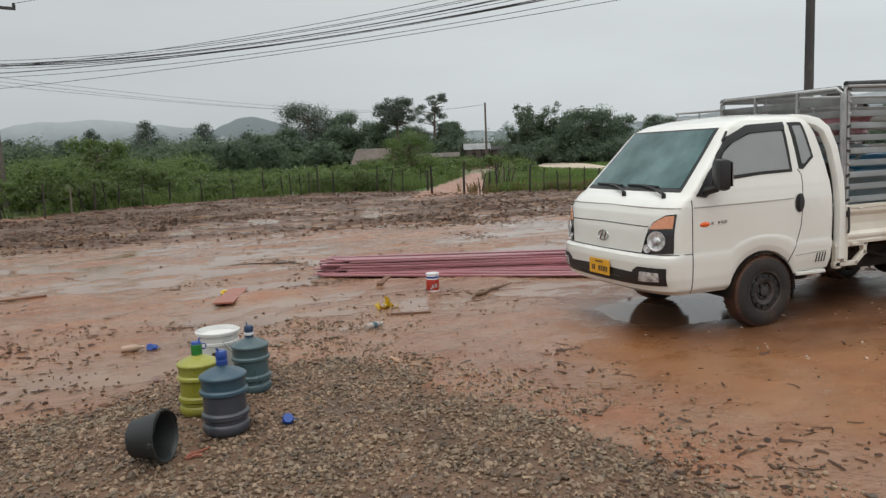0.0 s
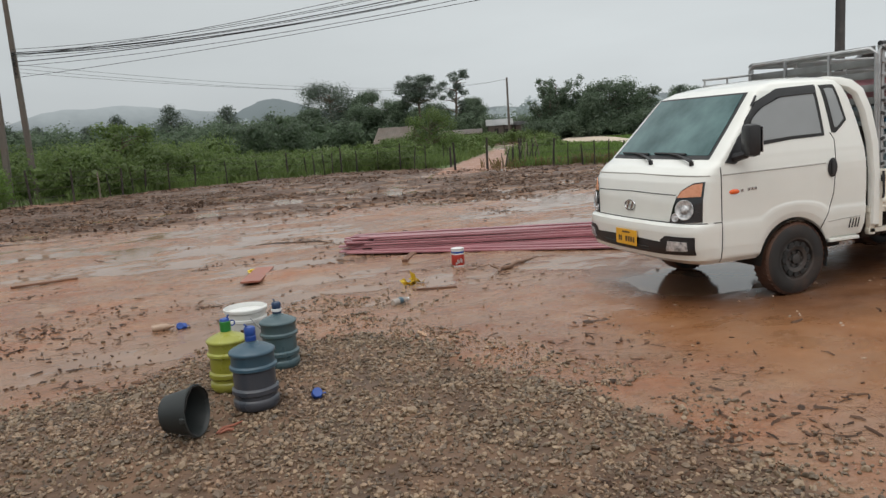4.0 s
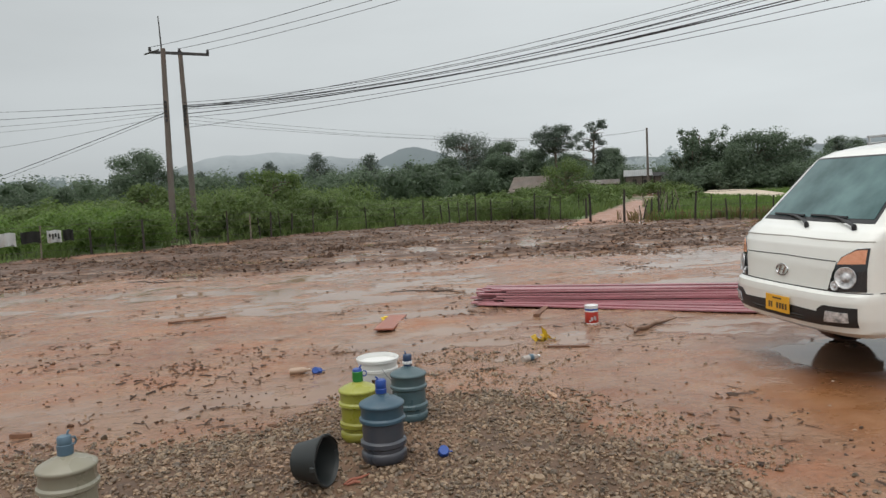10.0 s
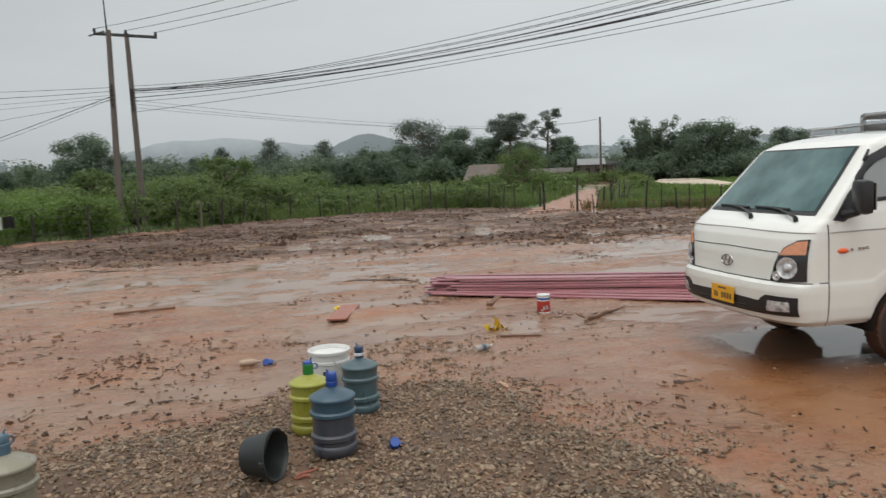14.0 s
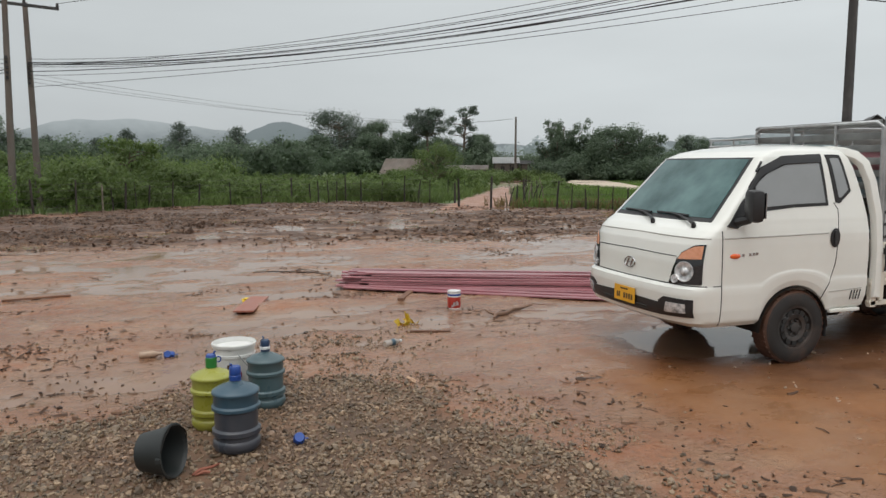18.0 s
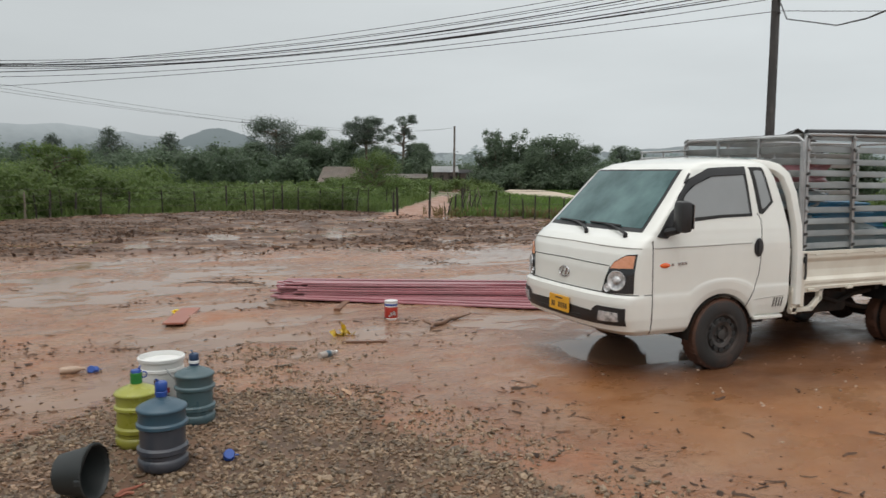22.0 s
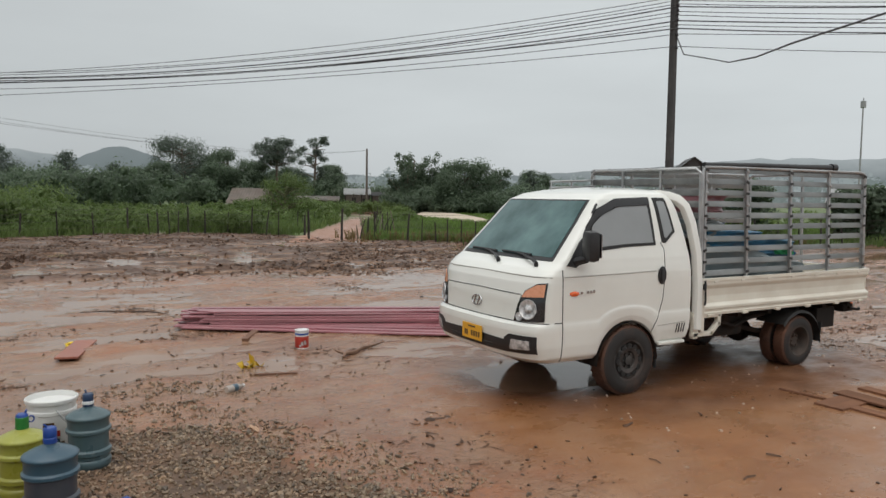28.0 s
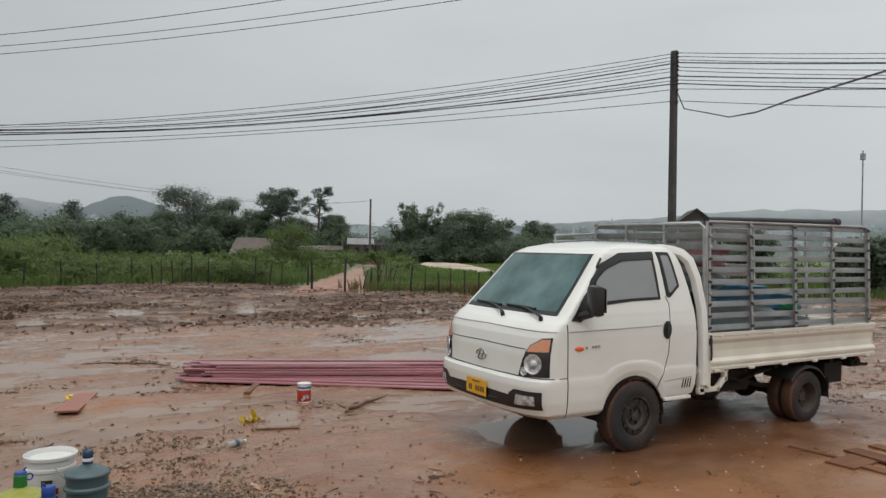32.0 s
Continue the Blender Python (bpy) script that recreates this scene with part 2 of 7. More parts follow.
def tube(bm, pts, radii, n=6, closed=False):
    pts = [Vector(p) for p in pts]
    if isinstance(radii, (int, float)):
        radii = [radii] * len(pts)
    rings, side = [], None
    for i, p in enumerate(pts):
        a, b = pts[max(i - 1, 0)], pts[min(i + 1, len(pts) - 1)]
        if closed:
            a, b = pts[i - 1], pts[(i + 1) % len(pts)]
        d = (b - a).normalized()
        if side is None:
            side = d.orthogonal().normalized()
        side = (side - d * side.dot(d)).normalized()
        up = d.cross(side)
        rings.append([bm.verts.new(p + radii[i] * (math.cos(2 * math.pi * k / n) * side + math.sin(2 * math.pi * k / n) * up)) for k in range(n)])
    pairs = list(zip(rings, rings[1:])) + ([(rings[-1], rings[0])] if closed else [])
    for a, b in pairs:
        for k in range(n):
            bm.faces.new((a[k], a[(k + 1) % n], b[(k + 1) % n], b[k]))
    if not closed:
        bm.faces.new(rings[0][::-1])
        bm.faces.new(rings[-1])
    return bm


def lathe(bm, prof, n=32, m=None, close=True):
    """Turn a profile of (radius, height) round the z axis."""
    rings = []
    for r, z in prof:
        if r < 1e-5:
            rings.append([bm.verts.new((0, 0, z))])
        else:
            rings.append([bm.verts.new((r * math.cos(2 * math.pi * k / n), r * math.sin(2 * math.pi * k / n), z)) for k in range(n)])
    for a, b in zip(rings, rings[1:]):
        for k in range(n):
            j = (k + 1) % n
            if len(a) == 1 and len(b) > 1:
                bm.faces.new((a[0], b[k], b[j]))
            elif len(b) == 1 and len(a) > 1:
                bm.faces.new((a[k], a[j], b[0]))
            elif len(a) > 1:
                bm.faces.new((a[k], a[j], b[j], b[k]))
    if m is not None:
        bmesh.ops.transform(bm, matrix=m, verts=[v for r in rings for v in r])
    return bm


def value_noise(x, y, seed):
    """Smooth value noise on arrays."""
    rs = np.random.RandomState(seed)
    tab = rs.rand(256, 256)
    xi, yi = np.floor(x).astype(int), np.floor(y).astype(int)
    fx, fy = x - xi, y - yi
    fx, fy = fx * fx * (3 - 2 * fx), fy * fy * (3 - 2 * fy)
    g = lambda a, b: tab[a % 256, b % 256]
    return (g(xi, yi) * (1 - fx) + g(xi + 1, yi) * fx) * (1 - fy) + (g(xi, yi + 1) * (1 - fx) + g(xi + 1, yi + 1) * fx) * fy - 0.5


def fbm(x, y, scale, seed, octaves=4):
    x, y = np.asarray(x, float) / scale + 37.3, np.asarray(y, float) / scale + 11.7
    out, a = 0, 1.0
    for k in range(octaves):
        out = out + a * value_noise(x * 2 ** k, y * 2 ** k, seed + k)
        a *= 0.5
    return out


def step(v, lo, hi):
    t = np.clip((v - lo) / (hi - lo), 0, 1)
    return t * t * (3 - 2 * t)

# ---- ground: one sheet of wet red earth out to the horizon ----
FENCE_LINE = ((-26.0, 13.0), (-14.2, 19.1), (-11.5, 21.0), (-9.0, 23.1), (-7.5, 25.2), (-5.8, 26.8), (-2.0, 28.6), (1.2, 29.3), (3.4, 28.6), (5.4, 26.2), (6.6, 22.9), (8.5, 21.2), (10.1, 19.5), (14.0, 17.5), (22.0, 13.5), (40.0, 6.0))
GRAVEL_EDGE = ((-9.5, -0.9), (-7.4, -0.75), (-6.9, -0.4), (-6.3, -0.15), (-5.8, 0.0), (-5.2, 0.12), (-4.7, 0.25), (-4.3, 0.35), (-3.85, 0.15), (-3.5, -0.65), (-3.1, -1.30), (-2.9, -1.9), (-2.78, -2.6), (-2.62, -3.3), (-2.3, -9.0))


def along(line, x):
    return np.interp(x, [p[0] for p in line], [p[1] for p in line])


def gravel_mask(x, y):
    wob = 0.9 * fbm(x, y, 0.9, 71, 5)
    return step(along(GRAVEL_EDGE, x) + wob - y, -0.25, 0.45) * step(x + 0.5 * wob, -8.6, -7.4) * step(y + wob, -7.8, -6.4)


def orange_mask(x, y):
    wob = 1.0 * fbm(x, y, 1.2, 15)
    return (1 - step(x + 0.9 * wob + 0.35 * np.minimum(y + 1.2, 0), 2.9, 3.7)) * step(x + 2.35 + 0.25 * y + wob * 0.6, -0.3, 0.7) * step(-y + 0.55 + 0.5 * step(x, 0, 4) + wob * 0.8, 0.0, 0.9)


def wet_shade_mask(x, y):
    """Dark churned wet patch with the truck's shade painted in, under and beside it."""
    wob = 0.5 * fbm(x, y, 0.8, 17, 4)
    return step(1.0 - ((x - 1.35) / 2.9) ** 4 - ((y + 0.45) / 1.45) ** 4 + wob, 0.0, 0.95)


def field_mask(x, y):
    wob = 3.0 * fbm(x, y, 3.0, 23)
    edge = np.interp(x, (-16, -10, -5, 0, 5, 12), (10.5, 10.5, 10.2, 10.2, 9.5, 8.5))
    return step(y + wob - edge, -0.8, 1.6)


def green_mask(x, y):
    wob = 1.0 * fbm(x, y, 1.5, 31)
    g = step(y - along(FENCE_LINE, x) + wob * 0.7, 0.2, 1.2)
    return g * (1 - road_mask(x, y))


def road_mask(x, y):
    """The red track that leaves the yard between the fences."""
    cx = np.interp(y, (19, 22, 26.8, 36, 46, 60, 90), (4.6, 5.85, 8.25, 12.9, 17.95, 25.0, 40.4))
    w = np.interp(y, (19, 24, 34, 50, 90), (1.7, 1.6, 1.05, 0.95, 1.2))
    track = step(w - np.abs(x - cx) + 0.5 * fbm(x, y, 1.0, 41), -0.15, 0.25) * step(y, 20, 22)
    path = 0.75 * step(0.45 - np.abs(y - along(FENCE_LINE, x) + 0.35) + 0.5 * fbm(x, y, 0.9, 43), 0, 0.3) * step(x, -17, -14) * (1 - step(x, -6.5, -4.5))
    return np.maximum(track, path)


def ground_height(x, y):
    g, o, f = gravel_mask(x, y), orange_mask(x, y), field_mask(x, y)
    out = step(y - along(FENCE_LINE, x), -0.5, 2.5)
    far = step(np.maximum(np.abs(x), np.abs(y)), 35, 70)
    mud = 0.045 * fbm(x * 0.45, y, 1.4, 3, 5) + (0.014 + 0.012 * step(y, 1.5, 3.5)) * fbm(x * 0.6, y, 0.22, 9, 3)
    ruts = 0.052 * fbm(x * 0.35 + y * 0.12, y, 0.55, 77, 4) * step(y, 1.5, 4) * (1 - f)
    bank = (1 - step(y + 0.4 * x + 1.5, 0.6, 2.6)) * (1 - 0.0 * x)
    lumps = 0.016 * np.maximum(fbm(x, y, 0.16, 33, 3), 0) * step(fbm(x, y, 0.9, 34, 2), -0.05, 0.2)
    h = (mud + ruts + lumps) * (1 - 0.75 * o) * (1 - 0.8 * g) + 0.014 * o + 0.010 * bank + 0.004 * (1 - step(y, 2.0, 4.0)) + g * (0.000 + 0.02 * fbm(x, y, 0.6, 12)) + f * (1 - out) * (0.030 * (1 - step(x, -8.5, -4.5)) * step(y, 10, 13) - 0.002 + 0.150 * fbm(x * 0.45, y, 0.34, 51, 4)) + 0.06 * out + 0.004
    h = h + far * 0.35 * fbm(x, y, 60, 61, 3)
    h = h - 0.003 * step(y, 4.0, 5.5) * (1 - f) * (1 - step(x, 3, 6))
    tr = np.exp(-(((x - 1.3) / 2.6) ** 4 + (y / 1.3) ** 4))
    pond = np.exp(-(((x + 0.85) / 1.0) ** 2 + ((y - 0.50) / 0.75) ** 2)) * (1.0 + 2.2 * fbm(x, y, 0.55, 91, 4))
    for cx, cy in ((0, -0.74), (0, 0.74), (2.64, -0.72), (2.64, 0.72)):
        tr = np.maximum(tr, np.exp(-(((x - cx) / 0.3) ** 4 + ((y - cy) / 0.25) ** 4)))
    h = h * (1 - tr) + tr * 0.0
    dry = np.exp(-(((x + 2.2) / 1.0) ** 4 + ((y - 1.6) / 0.9) ** 4))
    inner = np.exp(-(((x + 0.15) / 0.85) ** 6 + ((y - 0.15) / 0.62) ** 6))
    mound = 0.035 * np.exp(-(((x + 3.78) / 0.42) ** 2 + ((y - 1.62) / 0.30) ** 2))
    under = np.exp(-(((x - 1.9) / 1.45) ** 6 + ((y - 0.1) / 0.75) ** 6))
    return h + mound + 0.010 * under - 0.016 * inner - 0.014 * pond + 0.007 * dry + 0.004 * np.exp(-(((x + 0.9) / 1.3) ** 4 + ((y - 2.1) / 0.9) ** 4)) + 0.010 * fbm(x, y, 0.5, 29, 2) * (1 - o) * (1 - g) * (1 - far)


def spread(parts):
    return np.unique(np.round(np.concatenate([np.arange(a, b, s) for a, b, s in parts]), 4))


gx = np.concatenate((-np.geomspace(2200, 22, 24), spread(((-20, -14, 0.3), (-14, -8.4, 0.12), (-8.4, 4.5, 0.06), (4.5, 11, 0.12), (11, 20, 0.3))), np.geomspace(22, 2200, 24)))
gy = np.concatenate((-np.geomspace(2200, 10, 22), spread(((-8, -4.0, 0.4), (-4.0, 8, 0.06), (8, 30, 0.14), (30, 32, 0.3), (32, 60, 1.0))), np.geomspace(62, 2200, 20)))
GX, GY = np.meshgrid(gx, gy)
gv = np.stack([GX, GY, ground_height(GX, GY)], -1).reshape(-1, 3)
nx, ny = len(gx), len(gy)
ii = (np.arange(ny - 1)[:, None] * nx + np.arange(nx - 1)[None]).ravel()
gf = np.stack([ii, ii + 1, ii + nx + 1, ii + nx], 1)


def earth_mat():
    m, n, l, b = nodes_of("wet_red_earth")

    def zone(name):
        a = n.new("ShaderNodeAttribute")
        a.attribute_name = name
        return a.outputs["Fac"]

    def less(v, k=1.0):
        return maths(n, l, "SUBTRACT", 1.0, maths(n, l, "MULTIPLY", v, k))

    big, fine, mid = noise_node(n, l, 0.55, 5, 0.6), noise_node(n, l, 14, 5, 0.65), noise_node(n, l, 2.6, 6, 0.6)
    streak = noise_node(n, l, 2.8, 7, 0.62, stretch=(0.55, 1, 1))
    sep = n.new("ShaderNodeSeparateXYZ")
    l.new(n.new("ShaderNodeNewGeometry").outputs["Position"], sep.inputs[0])
    # low ground is soaked: paler silt, smooth and glossy, grading into the damp mud above it
    level = maths(n, l, "ADD", sep.outputs["Z"], maths(n, l, "ADD", ranged(n, l, streak, 0.3, 0.7, -0.009, 0.009), ranged(n, l, fine, 0.3, 0.7, -0.003, 0.003)))
    wet = maths(n, l, "MULTIPLY", ranged(n, l, level, 0.030, -0.004), less(maths(n, l, "MAXIMUM", maths(n, l, "MAXIMUM", zone("gravel"), zone("green")), maths(n, l, "MULTIPLY", zone("wet_shade"), 0.8))))
    mud = mixed(n, l, ranged(n, l, big, 0.38, 0.62), (0.200, 0.081, 0.039), (0.280, 0.117, 0.055))
    mud = mixed(n, l, ranged(n, l, mid, 0.42, 0.72, 0, 0.85), mud, (0.298, 0.186, 0.114))
    mud = mixed(n, l, ranged(n, l, fine, 0.56, 0.70, 0, 0.7), mud, (0.105, 0.058, 0.037))
    orange = mixed(n, l, ranged(n, l, mid, 0.35, 0.7), (0.208, 0.083, 0.029), (0.275, 0.120, 0.047))
    orange = mixed(n, l, ranged(n, l, big, 0.40, 0.62, 0, 0.6), orange, (0.262, 0.148, 0.083))
    orange = mixed(n, l, ranged(n, l, fine, 0.62, 0.80, 0, 0.5), orange, (0.13, 0.07, 0.045))
    field = mixed(n, l, ranged(n, l, mid, 0.35, 0.65), (0.062, 0.032, 0.018), (0.125, 0.064, 0.037))
    field = mixed(n, l, ranged(n, l, fine, 0.5, 0.8, 0, 0.7), field, (0.030, 0.017, 0.012))
    gravel = mixed(n, l, ranged(n, l, mid, 0.4, 0.65), (0.080, 0.046, 0.027), (0.165, 0.092, 0.053))
    green = mixed(n, l, ranged(n, l, mid, 0.35, 0.65), (0.06, 0.10, 0.03), (0.11, 0.15, 0.045))
    green = mixed(n, l, ranged(n, l, big, 0.5, 0.75, 0, 0.5), green, (0.16, 0.10, 0.06))
    road = mixed(n, l, ranged(n, l, mid, 0.35, 0.65), (0.26, 0.130, 0.084), (0.33, 0.178, 0.118))
    silt = mixed(n, l, ranged(n, l, big, 0.35, 0.65), (0.205, 0.115, 0.070), (0.255, 0.158, 0.104))
    col = mixed(n, l, zone("orange"), mud, orange)
    # darker brown: wet mud plus the shade beneath the truck, put into the colour
    col = mixed(n, l, maths(n, l, "MULTIPLY", zone("wet_shade"), 0.78), col, mixed(n, l, ranged(n, l, mid, 0.35, 0.65), (0.085, 0.034, 0.015), (0.140, 0.058, 0.025)))
    col = mixed(n, l, zone("field"), col, field)
    col = mixed(n, l, maths(n, l, "MULTIPLY", maths(n, l, "MULTIPLY", wet, less(zone("orange"), 0.8)), 0.9), col, silt)
    col = mixed(n, l, zone("gravel"), col, gravel)
    col = mixed(n, l, zone("green"), col, green)
    col = mixed(n, l, zone("road"), col, road)
    l.new(col, b.inputs["Base Color"])
    damp = maths(n, l, "ADD", ranged(n, l, streak, 0.40, 0.64, 0.17, 0.46), ranged(n, l, fine, 0.4, 0.7, -0.04, 0.06))
    damp = maths(n, l, "SUBTRACT", damp, maths(n, l, "MULTIPLY", zone("orange"), -0.06))
    damp = maths(n, l, "ADD", damp, maths(n, l, "MULTIPLY", zone("wet_shade"), 0.12))
    dry = maths(n, l, "MAXIMUM", maths(n, l, "MAXIMUM", zone("green"), zone("gravel")), maths(n, l, "MULTIPLY", zone("field"), 0.5))
    rgh = maths(n, l, "ADD", damp, maths(n, l, "MULTIPLY", dry, 0.45))
    rgh = maths(n, l, "ADD", maths(n, l, "MULTIPLY", rgh, less(wet)), maths(n, l, "MULTIPLY", wet, 0.10))
    l.new(rgh, b.inputs["Roughness"])
    b.inputs["Specular IOR Level"].default_value = 0.5
    h = maths(n, l, "ADD", maths(n, l, "ADD", maths(n, l, "MULTIPLY", mid, 0.7), maths(n, l, "MULTIPLY", streak, 0.6)), maths(n, l, "MULTIPLY", fine, 0.45))
    h = maths(n, l, "MULTIPLY", h, maths(n, l, "MULTIPLY", less(wet, 0.93), less(zone("orange"), 0.90)))
    bumped(n, l, b, h, 0.9, 0.034)
    return m


ground = mesh_np("ground", gv, gf, earth_mat(), smooth=True)
tagged(ground, "wet red earth yard with mud, gravel and grass beyond the fence", "ground", kind="structure")
for nm, fn in (("orange", orange_mask), ("field", field_mask), ("gravel", gravel_mask), ("green", green_mask), ("road", road_mask), ("wet_shade", wet_shade_mask)):
    at = ground.data.attributes.new(nm, "FLOAT", "POINT")
    at.data.foreach_set("value", fn(gv[:, 0], gv[:, 1]).astype(np.float32))


# rain water standing in the hollows, one level sheet that the higher mud breaks through
def water_mat():
    m, n, l, b = nodes_of("muddy_water")
    f = noise_node(n, l, 0.55, 5, 0.6)
    l.new(mixed(n, l, ranged(n, l, f, 0.35, 0.65), (0.190, 0.105, 0.062), (0.265, 0.165, 0.108)), b.inputs["Base Color"])
    l.new(ranged(n, l, noise_node(n, l, 2.2, 4), 0.35, 0.7, 0.05, 0.15), b.inputs["Roughness"])
    b.inputs["IOR"].default_value = 1.33
    b.inputs["Specular IOR Level"].default_value = 0.5
    bumped(n, l, b, noise_node(n, l, 9, 3), 0.04, 0.01)
    return m


wx, wy = np.meshgrid(np.linspace(-24, 14, 32), np.linspace(-1.4, 29, 20))
wv = np.stack([wx, wy, np.full_like(wx, -0.006)], -1).reshape(-1, 3)
k = (np.arange(19)[:, None] * 32 + np.arange(31)[None]).ravel()
water = mesh_np("water", wv, np.stack([k, k + 1, k + 33, k + 32], 1), water_mat())
tagged(water, "shallow brown rain water standing in the mud", "puddle", kind="structure")

# ---- light truck ----
M["white"] = stuff_mat("white_paint", (0.73, 0.735, 0.69), (0.78, 0.785, 0.74), 2.0, 0.22, bump=0, dirt=(0.60, 0.54, 0.46), dirt_amount=0.12, coat=0.5)
M["cream"] = stuff_mat("cream_paint", (0.70, 0.67, 0.58), (0.76, 0.73, 0.64), 2.0, 0.35, bump=0.05, dirt=(0.50, 0.43, 0.34), dirt_amount=0.35, coat=0.2)
M["black"] = stuff_mat("black_plastic", (0.012, 0.012, 0.013), (0.022, 0.022, 0.024), 15, 0.45, bump=0.1)
M["rubber"] = stuff_mat("black_rubber", (0.012, 0.012, 0.012), (0.02, 0.02, 0.02), 15, 0.7, bump=0.1)
M["gap"] = stuff_mat("panel_gap", (0.03, 0.03, 0.028), (0.05, 0.05, 0.046), 15, 0.8, bump=0)
# grey lines along the pressed creases, their shade put into the colour
M["crease_shade"] = stuff_mat("panel_crease_shade", (0.34, 0.33, 0.30), (0.40, 0.39, 0.36), 15, 0.5, bump=0)
M["chassis"] = stuff_mat("muddy_chassis", (0.010, 0.009, 0.009), (0.028, 0.024, 0.021), 5, 0.85, bump=0.4, dirt=(0.075, 0.042, 0.028), dirt_amount=0.4, spec=0.2)
M["tyre"] = stuff_mat("muddy_tyre", (0.013, 0.012, 0.012), (0.030, 0.027, 0.025), 9, 0.7, bump=0.4, dirt=(0.10, 0.052, 0.034), dirt_amount=0.4)
M["tread"] = stuff_mat("muddy_tread", (0.050, 0.028, 0.020), (0.105, 0.052, 0.034), 9, 0.75, bump=0.4, dirt=(0.19, 0.080, 0.045), dirt_amount=1.1)
M["rim"] = stuff_mat("steel_rim", (0.030, 0.030, 0.031), (0.085, 0.083, 0.080), 9, 0.45, metal=0.5, bump=0.2, dirt=(0.12, 0.075, 0.055), dirt_amount=0.7)
M["rim_rear"] = stuff_mat("muddy_rim", (0.028, 0.026, 0.024), (0.065, 0.057, 0.050), 9, 0.7, metal=0.2, bump=0.3, dirt=(0.12, 0.066, 0.044), dirt_amount=0.8)
# pale teal blotches in the base colour imitate clouds mirrored in the windscreen
M["windscreen"] = stuff_mat("reflection_blotched_glass", (0.012, 0.052, 0.055), (0.105, 0.195, 0.195), 2.2, 0.04, bump=0, spec=0.5)
# light grey base stands in for sky mirrored in and seen through the windows
M["sideglass"] = glass_mat("tinted_sky_glass", (0.27, 0.285, 0.29), 0.03, 0.8)
M["chrome"] = stuff_mat("chrome", (0.38, 0.38, 0.39), (0.5, 0.5, 0.51), 8, 0.12, metal=1.0, bump=0)
M["lampglass"] = stuff_mat("lamp_reflector", (0.22, 0.23, 0.24), (0.85, 0.85, 0.85), 22, 0.10, metal=0.5, bump=0.7, dist=0.01)
M["lampdark"] = glass_mat("dark_lamp_housing", (0.02, 0.02, 0.022), 0.05, 0.7)
M["amber"] = stuff_mat("amber_lens", (0.60, 0.24, 0.12), (0.72, 0.33, 0.19), 30, 0.12, bump=0.3, coat=0.6)
M["orange_lens"] = stuff_mat("orange_lens", (0.75, 0.10, 0.01), (0.80, 0.14, 0.02), 30, 0.12, bump=0.1, coat=0.6)
M["plate"] = stuff_mat("yellow_plate", (0.72, 0.36, 0.02), (0.80, 0.42, 0.03), 12, 0.4, bump=0.05, dirt=(0.45, 0.22, 0.04), dirt_amount=0.2)
M["ink"] = stuff_mat("dark_ink", (0.10, 0.055, 0.02), (0.14, 0.08, 0.03), 12, 0.6, bump=0)

CAB = np.array((  # z, half width, front, corner depth, back
    (0.385, 0.80, -1.10, 0.25, 0.76), (0.43, 0.842, -1.195, 0.30, 0.80), (0.53, 0.858, -1.24, 0.33, 0.825), (0.67, 0.865, -1.25, 0.33, 0.832),
    (0.728, 0.864, -1.24, 0.33, 0.832), (0.753, 0.860, -1.19, 0.30, 0.832), (0.95, 0.862, -1.172, 0.29, 0.832), (1.10, 0.862, -1.14, 0.28, 0.828),
    (1.16, 0.860, -1.11, 0.27, 0.824), (1.22, 0.853, -1.04, 0.24, 0.820), (1.265, 0.846, -0.945, 0.18, 0.816), (1.30, 0.842, -0.885, 0.12, 0.812),
    (1.45, 0.81, -0.745, 0.12, 0.788), (1.60, 0.775, -0.605, 0.12, 0.758), (1.75, 0.735, -0.47, 0.11, 0.722), (1.84, 0.70, -0.385, 0.10, 0.690),
    (1.90, 0.655, -0.25, 0.12, 0.65), (1.94, 0.56, -0.06, 0.16, 0.59), (1.962, 0.38, 0.12, 0.18, 0.50), (1.97, 0.15, 0.25, 0.1, 0.40)))


def cab_at(z):
    return [float(np.interp(z, CAB[:, 0], CAB[:, k])) for k in range(1, 5)]


def rounded(u, p=3.2):
    return 1 - (1 - min(abs(u), 1.0) ** p) ** (1 / p)


def front_pt(y, z, off=0.0):
    w, xf, d, xb = cab_at(z)
    f = lambda yy, zz: (lambda q: q[1] + q[2] * rounded(yy / q[0]))(cab_at(zz))
    x = f(y, z)
    e = 0.01
    n = Vector((-1, (f(y + e, z) - f(y - e, z)) / (2 * e) if abs(y) < w - 0.02 else (2.5 if y > 0 else -2.5), (f(y, z + e) - f(y, z - e)) / (2 * e))).normalized()
    return Vector((x, y, z)) + n * off


def side_pt(x, z, off=0.0, s=-1):
    w = cab_at(z)[0]
    nz = (cab_at(z + 0.02)[0] - cab_at(z - 0.02)[0]) / 0.04
    n = Vector((0, s, -nz)).normalized()
    return Vector((x, s * w, z)) + n * off


def resample(line, n):
    p = np.array(line, float)
    t = np.concatenate(([0], np.cumsum(np.hypot(*np.diff(p, axis=0).T))))
    q = np.linspace(0, t[-1], n)
    return np.stack([np.interp(q, t, p[:, 0]), np.interp(q, t, p[:, 1])], 1)


